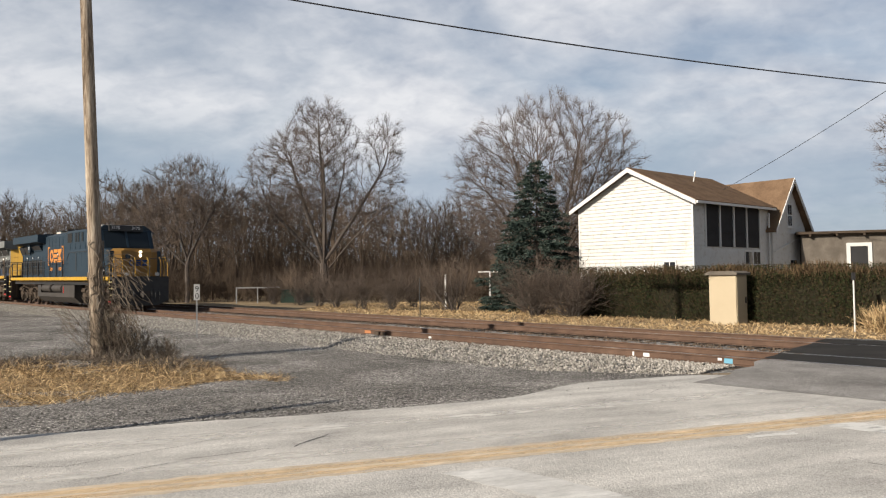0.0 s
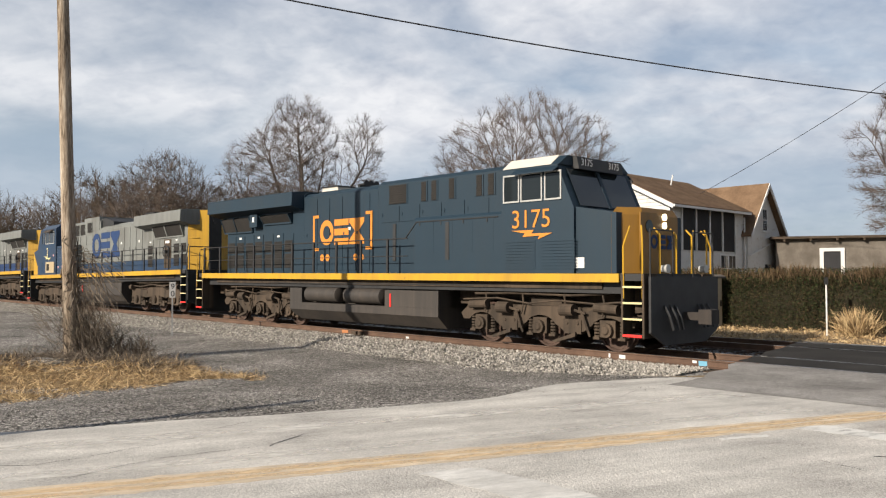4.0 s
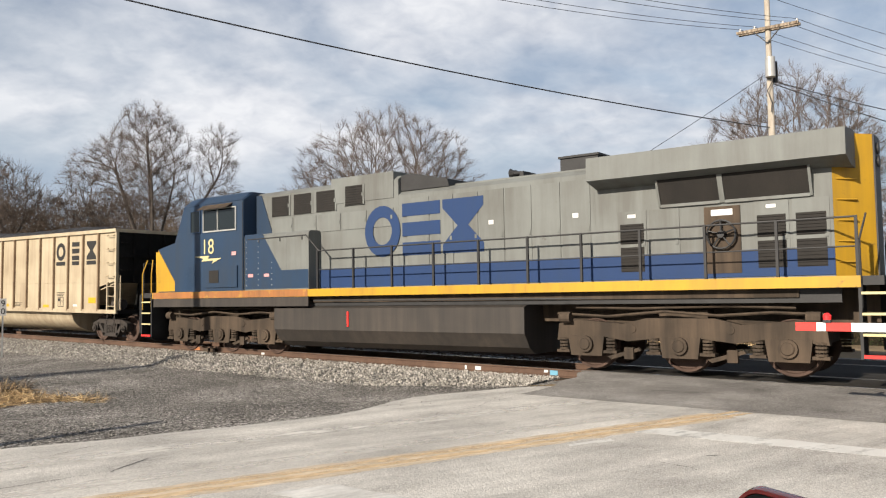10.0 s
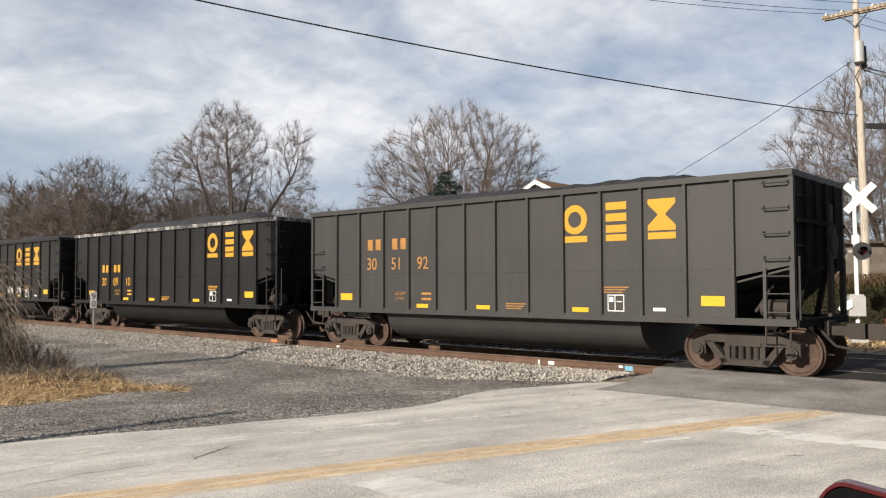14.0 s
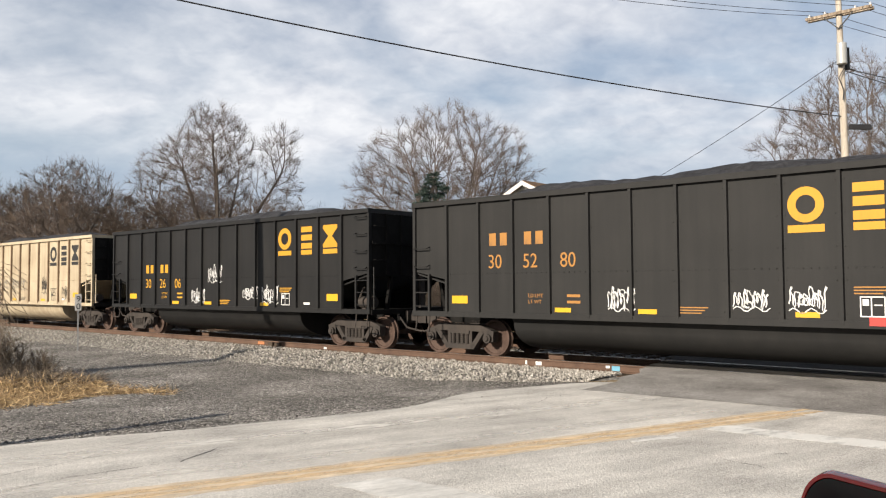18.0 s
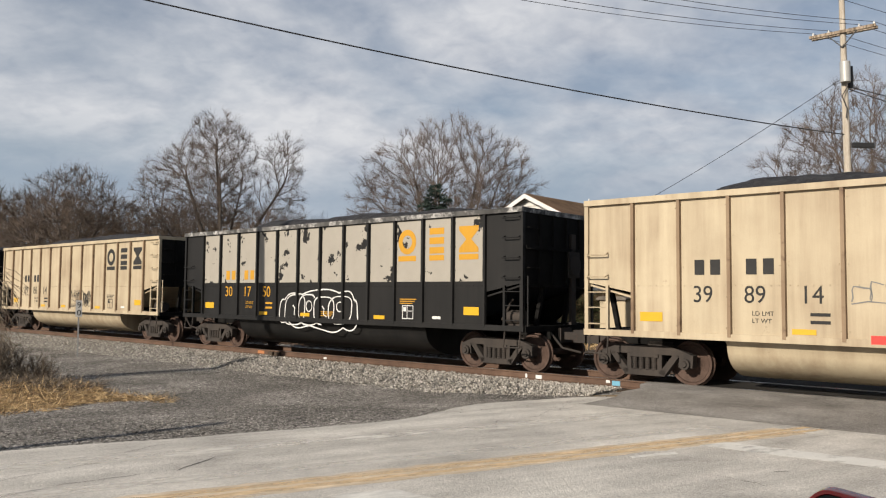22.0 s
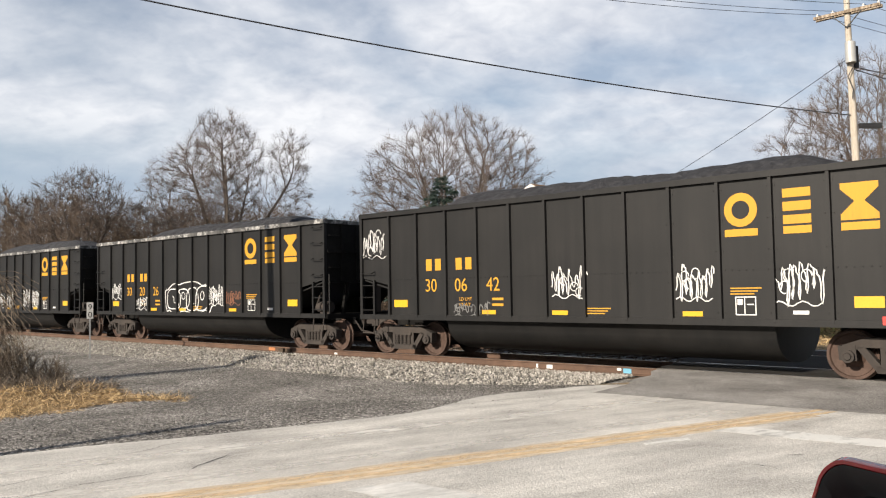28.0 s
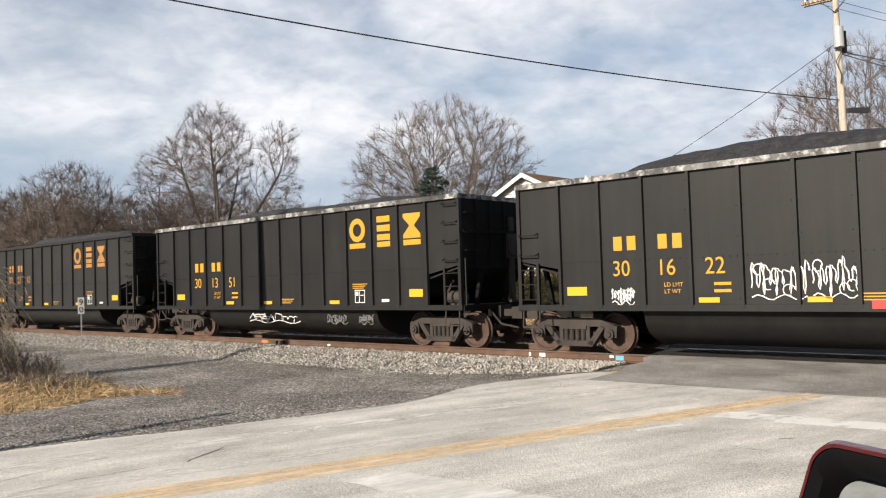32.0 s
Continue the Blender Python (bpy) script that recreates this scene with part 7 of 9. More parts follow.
def worn(name, colour, coverage, scale, soft=0.08):
    """Paint that lets the road show through where it has worn off."""
    m = material(name, [tuple(c * 0.8 for c in colour), colour], 2.0, 0.85, 0.001)
    nd, ln = m.node_tree.nodes, m.node_tree.links
    bs = nd["Principled BSDF"]
    co = nd.new("ShaderNodeTexCoord")
    n = nd.new("ShaderNodeTexNoise")
    n.inputs["Scale"].default_value, n.inputs["Detail"].default_value, n.inputs["Roughness"].default_value = scale, 8.0, 0.7
    al = nd.new("ShaderNodeMapping")
    al.inputs["Rotation"].default_value = (0, 0, radians(-20.6))
    ln.new(co.outputs["Object"], al.inputs[0])
    st = nd.new("ShaderNodeMapping")
    st.inputs["Scale"].default_value = (0.6, 1.5, 1)
    ln.new(al.outputs[0], st.inputs[0])
    ln.new(st.outputs[0], n.inputs["Vector"])
    r = nd.new("ShaderNodeMapRange")
    r.inputs["From Min"].default_value, r.inputs["From Max"].default_value = coverage - soft, coverage + soft
    ln.new(n.outputs["Fac"], r.inputs["Value"])
    ln.new(r.outputs[0], bs.inputs["Alpha"])
    return m


M_YWORN = worn("worn_yellow_line", (0.76, 0.58, 0.36), 0.52, 3.2, 0.2)
M_YDUST = worn("yellow_traces", (0.74, 0.62, 0.46), 0.46, 1.8, 0.24)
M_WWORN = worn("worn_white_line", (0.66, 0.65, 0.61), 0.37, 2.2, 0.12)
for r0, r1 in ((7.53, 7.66), (7.74, 7.87)):
    paint("centre_line", [on_road(-70, r0), on_road(10.1, r0), on_road(10.1, r1), on_road(-70, r1)], M_YWORN, "worn yellow centre line")
paint("centre_line_traces", [on_road(-70, 7.42), on_road(9.6, 7.42), on_road(9.6, 7.97), on_road(-70, 7.97)], M_YDUST, "faint yellow traces beside the centre line", 0.0065)
def bar(x, y, length, width):
    u, t = Vector((U.x, U.y)), Vector((ROAD_T.x, ROAD_T.y))
    p = Vector((x, y))
    q = [p, p + u * length, p + u * length + t * width, p + t * width]
    return [tuple(v) for v in q]
paint("stop_line", bar(4.5, 9.66, 3.2, 0.5), M_WWORN, "worn white stop line")
M_WFAINT = worn("faint_white_line", (0.74, 0.725, 0.68), 0.40, 2.0, 0.25)
paint("old_stop_line", bar(-0.07, 7.58, 3.4, 0.62), M_WFAINT, "faded older white stop line")
paint("white_dash", [(3.35, 8.98), (4.0, 9.16), (3.98, 9.27), (3.36, 9.08)], M_WWORN, "short worn white paint mark")
M_PALEWEAR = worn("pale_wheel_wear", (0.72, 0.695, 0.64), 0.55, 1.8, 0.16)
for k, (r0, r1) in enumerate(((9.72, 10.12), (8.3, 8.6))):
    paint("wheel_wear", [on_road(-40, r0), on_road(9.0, r0), on_road(9.0, r1), on_road(-40, r1)], M_PALEWEAR, "pale band worn by tyres", 0.0058 + 0.0001 * k)

def crack(start, heading, length, seed, width=0.018):
    rng = random.Random(seed)
    pts, p, h = [], Vector(start), heading
    for i in range(int(length / 0.15)):
        pts.append((p.x, p.y))
        h += rng.gauss(0, 0.35)
        h = heading + (h - heading) * 0.8
        p = p + Vector((math.cos(h), math.sin(h))) * 0.15
    g = G()
    for i, (x, y) in enumerate(pts):
        w = width * rng.uniform(0.3, 1.2)
        g.v += [(x - w * 0.3, y + w, 0.0082), (x + w * 0.3, y - w, 0.0082)]
    g.f = [(2 * i, 2 * i + 1, 2 * i + 3, 2 * i + 2) for i in range(len(pts) - 1)]
    return tagged(part("road_crack", g, M_DARK), "thin dark crack in the asphalt", "crack", "cracks in the road", "structure")


crack((-6.2, 7.7), 0.30, 4.6, 1, 0.005)
crack((-1.7, 8.85), 0.75, 0.9, 2, 0.014)
crack((-1.9, 8.8), 3.5, 2.2, 3, 0.005)
crack((-3.1, 9.6), 0.5, 1.6, 4, 0.005)
crack((3.9, 8.0), -0.6, 0.8, 5, 0.014)
crack((4.6, 8.1), -0.3, 0.4, 6, 0.014)
crack((-0.5, 10.3), 0.35, 3.0, 7, 0.004)
crack((2.0, 10.9), 0.4, 3.5, 8, 0.004)

# ---- poles and wires ----
POLE_L = Vector((-8.9, 20.55, -0.06))
POLE_R = Vector((20.4, 29.7, -0.3))
POLE_N = Vector((52.0, 38.4, -0.2))


def pole(label, base, height, r0, r1, lean=(0, 0), wood=M_POLE):
    t = thing("utility_pole", label, "utility pole", Matrix.Translation(base))
    g = G()
    n, k = 14, 16
    for j in range(k + 1):
        f = j / k
        r = r0 + (r1 - r0) * f
        for i in range(n):
            w = 2 * math.pi * i / n
            rr = r * (1 + 0.03 * noise.noise((math.cos(w) * 2, math.sin(w) * 2, f * 4)))
            g.v.append((lean[0] * f + rr * math.cos(w), lean[1] * f + rr * math.sin(w), -0.3 + (height + 0.3) * f))
    g.f = [(j * n + i, j * n + (i + 1) % n, (j + 1) * n + (i + 1) % n, (j + 1) * n + i) for j in range(k) for i in range(n)]
    g.f.append(tuple(range(k * n, (k + 1) * n)))
    part("shaft", g.mesh("shaft", wood, True), None, t)
    return t


pl = pole("weathered grey wooden utility pole with peeling bark", POLE_L, 13.2, 0.181, 0.124, (-0.52, 0))
pr = pole("pale wooden utility pole with crossarm and transformer", POLE_R, 14.6, 0.17, 0.11, (-0.12, 0), M_POLEPALE)
pn = pole("distant wooden utility pole beside the road", POLE_N, 14.0, 0.17, 0.11)


def crossarm(t, z, lean, braces=True):
    m = Matrix.Translation((lean, 0, z)) @ Matrix.Rotation(PHI, 4, "Z")
    for q in (-1, 1):
        arm = part("crossarm", G().box(-1.25, 1.25, q * 0.16 - 0.05, q * 0.16 + 0.05, -0.06, 0.06), M_POLE, t, "weathered wooden crossarm")
        arm.matrix_basis = m
    for x in (-1.15, -0.55, 0.6, 1.15):
        i = part("insulator", G().lathe((x, 0.0, 0.06), (0, 0, 1), [(0, 0.03), (0.05, 0.06), (0.09, 0.035), (0.12, 0.05), (0.16, 0.02)], 10), M_WHITEPAINT, t, "white insulator")
        i.matrix_basis = m
    for q in (-1, 1):
        b = part("brace", G().box(-0.02, 0.02, -0.02, 0.02, 0, 0.8, Matrix.Translation((0, -0.16, -0.65)) @ Matrix.Rotation(q * 0.75, 4, "Y")), M_LBLACK, t)
        b.matrix_basis = m


crossarm(pr, 13.1, -0.1)
crossarm(pl, 12.7, -0.5)
crossarm(pn, 12.6, 0)
part("transformer", G().lathe((-0.2, -0.22, 10.95), (0, 0, 1), [(0, 0.16), (0.02, 0.2), (0.85, 0.2), (0.9, 0.12)], 16), M_ALU, pr, "grey pole transformer", True)
part("fuse_box", G().box(0.1, 0.24, -0.08, 0.08, 10.8, 11.7), M_LBLACK, pr)
part("splice_box", G().box(0.2, 1.1, -0.08, 0.08, 8.35, 8.55), M_LBLACK, pr)
part("ground_lead", G().path([(-0.1, -0.2, 10.8), (-0.35, -0.2, 10.4), (-0.15, -0.2, 9.9), (-0.2, -0.2, 9.5)], 0.02, 5), M_WIRE, pr)


def wire(name, a, b, sag, r, label, n=28):
    a, b = Vector(a), Vector(b)
    cu = bpy.data.curves.new(name, "CURVE")
    cu.dimensions = "3D"
    cu.bevel_depth, cu.bevel_resolution = r, 1
    sp = cu.splines.new("POLY")
    sp.points.add(n)
    for i in range(n + 1):
        f = i / n
        p = a.lerp(b, f) - Vector((0, 0, sag * 4 * f * (1 - f)))
        sp.points[i].co = (*p, 1)
    cu.materials.append(M_WIRE)
    ob = new(name + "_curve", cu)
    dg = bpy.context.evaluated_depsgraph_get()
    me = bpy.data.meshes.new_from_object(ob.evaluated_get(dg))
    bpy.data.objects.remove(ob)
    return tagged(new(name, me), label, "wire", "overhead wires")


wire("telephone_cable", POLE_L + Vector((-0.4, 0, 10.3)), POLE_R + Vector((-0.1, 0, 8.87)), 0.38, 0.022, "thick black overhead cable between the poles")
arm = [Vector((U.x, U.y, 0)) * x for x in (-1.15, -0.55, 0.6, 1.15)]
for v in arm:
    wire("power_line", POLE_L + v + Vector((-0.5, 0, 12.9)), POLE_R + v + Vector((-0.1, 0, 13.3)), 0.75, 0.010, "thin overhead power line")
    wire("power_line", POLE_R + v + Vector((-0.1, 0, 13.3)), POLE_N + v + Vector((0, 0, 12.8)), 0.8, 0.010, "thin overhead power line")
wire("power_line", POLE_L + Vector((-0.5, 0, 13.2)), POLE_R + Vector((-0.1, 0, 14.5)), 0.6, 0.010, "thin overhead power line")
wire("power_line", POLE_R + Vector((-0.1, 0, 14.5)), POLE_N + Vector((0, 0, 14.0)), 0.6, 0.010, "thin overhead power line")
wire("service_cable", POLE_R + Vector((-0.1, 0, 10.9)), POLE_N + Vector((0, 0, 10.3)), 0.6, 0.02, "twisted service cable between the poles")
wire("service_cable", POLE_R + Vector((-0.1, 0, 10.8)), (46, 33, 6.5), 0.4, 0.02, "twisted service cable to a house")
wire("service_drop", POLE_R + Vector((-0.1, 0, 11.25)), (15.6, 44.0, 6.55), 0.18, 0.013, "black service cable running down to the house")

# a pole beside the road that shows only by its shadow
pole("wooden pole beside the lot", Vector((-11.2, 4.9, -0.05)), 5.4, 0.12, 0.10)

# ---- house ----
HOUSE = Matrix.Translation((12.6, 40.0, -0.3)) @ Matrix(((-U.x, N.x, 0, 0), (-U.y, N.y, 0, 0), (0, 0, 1, 0), (0, 0, 0, 1)))
M_SIDING = weathered("peeling_white_siding", (0.50, 0.495, 0.472), (0.42, 0.40, 0.36), (0.33, 0.27, 0.2), 0.75, 0.5, 0.3, 0.18)
M_TRIM = material("white_trim", [(0.5, 0.495, 0.475), (0.58, 0.575, 0.555)], 2.0, 0.7)
M_PANE = glass_material("house_window_glass", (0.02, 0.022, 0.025))
M_SCREEN = material("dark_porch_screen", [(0.008, 0.008, 0.009), (0.02, 0.02, 0.022)], 2.0, 0.8)


def build_house():
    """x along the gable wall (away from the road), y back from the railway, z up; the near corner at 0, 0."""
    h = thing("house", "old two-storey white wooden house with brown shingle roof", "house", HOUSE)
    W, D, E, P = 7.26, 8.0, 5.95, 7.85
    part("wall_core", G().prism([(0.06, 0.0), (W - 0.06, 0.0), (W - 0.06, E), (W / 2, P - 0.08), (0.06, E)], "y", 0.06, D).box(-0.2, W, D, 12.2, 0.0, 4.6), M_SIDING, h)
    # clapboards on the gable
    z, k = 0.05, 0
    while z < P - 0.2:
        z1 = min(z + 0.2, P - 0.1)
        def xr(zz):
            return (0.0, W) if zz <= E else (W / 2 * (zz - E) / (P - E), W - W / 2 * (zz - E) / (P - E))
        a0, a1 = xr(z)
        b0, b1 = xr(z1)
        sag = 0.004 * math.sin(k * 1.7)
        g = G()
        sk = 0.012 * math.sin(k * 2.9)
        g.v = [(a0, -0.004, z + 0.012), (a1, -0.004, z + sag + 0.012 + max(0, sk)), (b1, 0.035, z1 + sag), (b0, 0.035, z1), (a0, 0.06, z), (a1, 0.06, z + sag), (b1, 0.06, z1 + sag), (b0, 0.06, z1)]
        g.f = [(0, 1, 2, 3), (4, 7, 6, 5), (0, 4, 5, 1), (1, 5, 6, 2), (2, 6, 7, 3), (3, 7, 4, 0)]
        part("clapboard", g, M_SIDING, h)
        z += 0.2
        k += 1
    # clapboards on the porch side, with the porch opening left free
    z = 0.05
    while z < E - 0.05:
        z1 = z + 0.2
        runs = [(0.06, D)] if z1 < 3.55 or z > 5.75 else [(0.06, 1.1), (7.0, D)]
        for y0, y1 in runs:
            g = G()
            g.v = [(0.0, y0, z), (0.0, y1, z), (0.035, y1, z1), (0.035, y0, z1), (0.06, y0, z), (0.06, y1, z), (0.06, y1, z1), (0.06, y0, z1)]
            g.f = [(0, 3, 2, 1), (4, 5, 6, 7), (0, 1, 5, 4), (1, 2, 6, 5), (2, 3, 7, 6), (3, 0, 4, 7)]
            part("clapboard", g, M_SIDING, h)
        z += 0.2
    for x, y in ((-0.01, -0.01), (W - 0.09, -0.01)):
        part("corner_board", G().box(x, x + 0.1, y, y + 0.1, 0, E), M_TRIM, h)
    porch = part("porch_recess", G().box(0.02, 0.058, 1.1, 7.0, 3.6, 5.8), M_SCREEN, h, "dark screened upper porch")
    for y in (1.1, 2.55, 4.0, 5.4, 6.9):
        part("porch_post", G().box(-0.05, 0.05, y, y + 0.10, 3.58, 5.82), M_TRIM, porch)
    part("porch_rail", G().box(-0.02, 0.02, 1.1, 7.0, 4.37, 4.40), M_SCREEN, porch)
    # main roof
    for q in (-1, 1):
        xa, xb = (W / 2, W + 0.35) if q > 0 else (W / 2, -0.4)
        za, zb = P + 0.10, E - 0.05
        g = G().prism([(xa, za), (xb, zb), (xb, zb - 0.14), (xa, za - 0.16)], "y", -0.35, D + 0.3)
        roof = part("roof_slope", g, M_ROOF, h, "brown asphalt shingle roof")
        n = 18
        for i in range(n):
            f0, f1 = i / n, (i + 1) / n
            p0 = (xa + (xb - xa) * f0, za + (zb - za) * f0)
            p1 = (xa + (xb - xa) * f1, za + (zb - za) * f1)
            part("shingle_course", G().prism([(p0[0], p0[1] + 0.006), (p1[0], p1[1] + 0.016), (p1[0], p1[1] + 0.01), (p0[0], p0[1] - 0.004)], "y", -0.34, D + 0.29), M_ROOF, roof)
    for q in (-1, 1):
        xa, xb = (W / 2, W + 0.35) if q > 0 else (W / 2, -0.4)
        part("bargeboard", G().prism([(xa, P + 0.07), (xb, E - 0.08), (xb, E - 0.30), (xa, P - 0.17)], "y", -0.40, -0.34), M_TRIM, h)
    part("gutter", G().box(-0.5, -0.4, -0.35, D, E - 0.22, E - 0.10), M_TRIM, h)
    part("downspout", G().tube((-0.12, D - 0.15, 0.3), (-0.12, D - 0.15, 5.6), 0.05, 0.05, 8), M_TRIM, h)
    # rear wing with its own gable towards the road
    y0, y1, ax = D, 12.2, -0.25
    part("wing_wall", G().prism([(y0 + 0.02, 0.0), (y1, 0.0), (y1, 4.75), ((y0 + y1) / 2, 7.55), (y0 + 0.02, 4.75)], "x", ax + 0.06, W), M_SIDING, h)
    z = 0.05
    while z < 7.3:
        z1 = z + 0.2
        def yr(zz):
            f = max(0.0, (zz - 4.75) / 2.8)
            return y0 + 2.1 * f, y1 - 2.1 * f
        a0, a1 = yr(z)
        b0, b1 = yr(z1)
        g = G()
        g.v = [(ax, a0, z), (ax, a1, z), (ax + 0.03, b1, z1), (ax + 0.03, b0, z1), (ax + 0.06, a0, z), (ax + 0.06, a1, z), (ax + 0.06, b1, z1), (ax + 0.06, b0, z1)]
        g.f = [(0, 3, 2, 1), (4, 5, 6, 7), (0, 1, 5, 4), (1, 2, 6, 5), (2, 3, 7, 6), (3, 0, 4, 7)]
        part("clapboard", g, M_SIDING, h)
        z += 0.2
    for q in (-1, 1):
        ym = (y0 + y1) / 2
        ye = y0 - 0.3 if q < 0 else y1 + 0.35
        g = G().prism([(ym, 7.72), (ye, 4.62), (ye, 4.48), (ym, 7.56)], "x", ax - 0.35, W + 0.3)
        part("wing_roof_slope", g, M_ROOF, h, "brown asphalt shingle roof")
        part("wing_bargeboard", G().prism([(ym, 7.70), (ye, 4.60), (ye, 4.36), (ym, 7.44)], "x", ax - 0.40, ax - 0.345), M_TRIM, h)

    def window(name, x, y, z, w, hh, face):
        """face 'g': in the gable wall, 's': in the side that looks to the road."""
        wn_ = part(name, G().box(-0.05, w + 0.05, -0.03, 0.01, -0.05, hh + 0.05), M_TRIM, h)
        pane = part("pane", G().box(0.03, w / 2 - 0.02, -0.035, -0.025, 0.03, hh - 0.03), M_PANE, wn_)
        part("pane", G().box(w / 2 + 0.02, w - 0.03, -0.035, -0.025, 0.03, hh - 0.03), M_PANE, wn_)
        part("sash_bar", G().box(0.0, w, -0.05, -0.03, hh / 2 - 0.03, hh / 2 + 0.03), M_TRIM, wn_)
        part("sill", G().box(-0.08, w + 0.08, -0.1, 0.0, -0.09, -0.04), M_TRIM, wn_)
        if face == "g":
            wn_.location = (x, 0.0, z)
        else:
            wn_.matrix_basis = Matrix.Translation((x, y, z)) @ Matrix.Rotation(radians(90), 4, "Z") @ Matrix.Diagonal((1, 1, 1, 1))
        return wn_
    window("window", 1.05, 0, 1.85, 0.7, 1.0, "g")
    for y in (5.2, 6.1):
        w = window("window", 0.0, y, 1.6, 0.8, 1.5, "s")
        w.matrix_basis = Matrix.Translation((0.0, y + 0.8, 1.9)) @ Matrix.Rotation(radians(-90), 4, "Z")
    w = window("window", ax, 9.9, 1.6, 0.9, 1.35, "s")
    w.matrix_basis = Matrix.Translation((ax, 10.9, 1.6)) @ Matrix.Rotation(radians(-90), 4, "Z")
    w = window("window", ax, 9.8, 4.9, 0.55, 1.3, "s")
    w.matrix_basis = Matrix.Translation((ax, 10.4, 4.9)) @ Matrix.Rotation(radians(-90), 4, "Z")
    part("vent_pipe", G().tube((2.6, 4.5, 7.4), (2.45, 4.5, 8.0), 0.04, 0.04, 8), M_TRIM, h)
    lean = part("lean_pipe", G().path([(-0.3, 8.1, 3.4), (-0.32, 10.6, 4.1), (-0.32, 12.1, 4.4)], 0.04, 6), M_TRIM, h)
    return h


build_house()

# ---- shed beyond the house ----
M_SHEDWALL = material("grey_render", [(0.06, 0.051, 0.041), (0.11, 0.096, 0.08), (0.2, 0.178, 0.15)], 1.0, 0.9, 0.003)
SHED = Matrix.Translation((20.9, 46.4, -0.2)) @ Matrix.Rotation(-0.35, 4, "Z")
sh = thing("shed", "low grey rendered shed with flat dark roof and white door frame", "shed", SHED)
part("wall", G().box(0, 12, 0, 4, 0, 4.3), M_SHEDWALL, sh)
part("roof", G().box(-0.3, 12.3, -0.4, 4.2, 4.3, 4.44), M_TIE, sh)
for i in range(9):
    part("rafter_end", G().box(0.4 + 1.4 * i, 0.5 + 1.4 * i, -0.38, -0.02, 4.16, 4.3), M_TIE, sh)
d = part("door", G().box(2.55, 3.45, -0.04, 0.0, 0.0, 3.55), M_DARK, sh, "dark open doorway")
for a, b, c, e in ((2.35, 2.55, 0, 3.75), (3.45, 3.65, 0, 3.75), (2.55, 3.45, 3.55, 3.75)):
    part("door_frame", G().box(a, b, -0.1, 0, c, e), M_TRIM, d, "white door frame")
lat = thing("lattice_fence", "grey wooden lattice panel beside the shed", "fence", SHED @ Matrix.Translation((3.9, -0.5, 0)))
for i in range(40):
    for q in (-1, 1):
        g = G().box(-0.02, 0.02, -0.01 + 0.012 * q, 0.01 + 0.012 * q, -1.1, 1.1, Matrix.Translation((0.3 + 0.16 * i, 0, 1.9)) @ Matrix.Rotation(q * 0.78, 4, "Y"))
        part("lath", g, M_SHEDWALL, lat)
for x in (0, 3.3, 6.6):
    part("fence_post", G().box(x - 0.05, x + 0.05, -0.05, 0.05, 0, 2.7), M_SHEDWALL, lat)

# ---- relay cabinet, posts, signs ----
M_BEIGE = material("beige_cabinet_paint", [(0.35, 0.29, 0.195), (0.39, 0.325, 0.222)], 1.5, 0.6)
cab = thing("relay_cabinet", "beige steel relay cabinet with a flat overhanging lid", "cabinet", Matrix.Translation((11.9, 33.4, -0.30)) @ Matrix.Rotation(PHI, 4, "Z"))
part("cabinet_body", G().box(-0.6, 0.6, -0.45, 0.45, 0.0, 2.12), M_BEIGE, cab)
part("cabinet_lid", G().prism([(-0.72, 2.12), (0.72, 2.12), (0.72, 2.2), (0.5, 2.28), (-0.5, 2.28), (-0.72, 2.2)], "y", -0.58, 0.58), M_SHEDWALL, cab)
part("cabinet_door", G().box(0.6, 0.62, -0.4, 0.4, 0.1, 2.05), M_BEIGE, cab)
part("door_handle", G().box(0.62, 0.66, 0.25, 0.3, 0.95, 1.2), M_LBLACK, cab)

M_SIGN = material("white_sign_plate", [(0.3, 0.295, 0.28), (0.44, 0.435, 0.42)], 5.0, 0.6)
M_GALV = material("galvanised_post", [(0.22, 0.22, 0.22), (0.36, 0.36, 0.35)], 4.0, 0.5, metal=0.6)
sp = Vector((-9.0, 29.0, -0.20))
ms = thing("milepost_sign", "small white milepost sign with black figures on a thin post", "sign", Matrix.Translation(sp) @ Matrix.Rotation(0.30, 4, "Z"))
part("post", G().box(-0.025, 0.025, -0.02, 0.02, 0, 1.95), M_GALV, ms)
part("plate", G().box(-0.105, 0.105, -0.035, -0.02, 1.38, 1.95), M_SIGN, ms)
write(ms, "figure", "9", -0.065, 1.69, 0.2, M_BLACKPAINT, -0.038)
write(ms, "figure", "0", -0.065, 1.43, 0.2, M_BLACKPAINT, -0.038)


def post(name, label, x, y, h, r, material_, category="post", base=None):
    z = land(x, y) if base is None else base
    t = thing(name, label, category, Matrix.Translation((x, y, z)))
    part("post", G().tube((0, 0, -0.2), (0, 0, h), r, r, 8), material_, t)
    return t


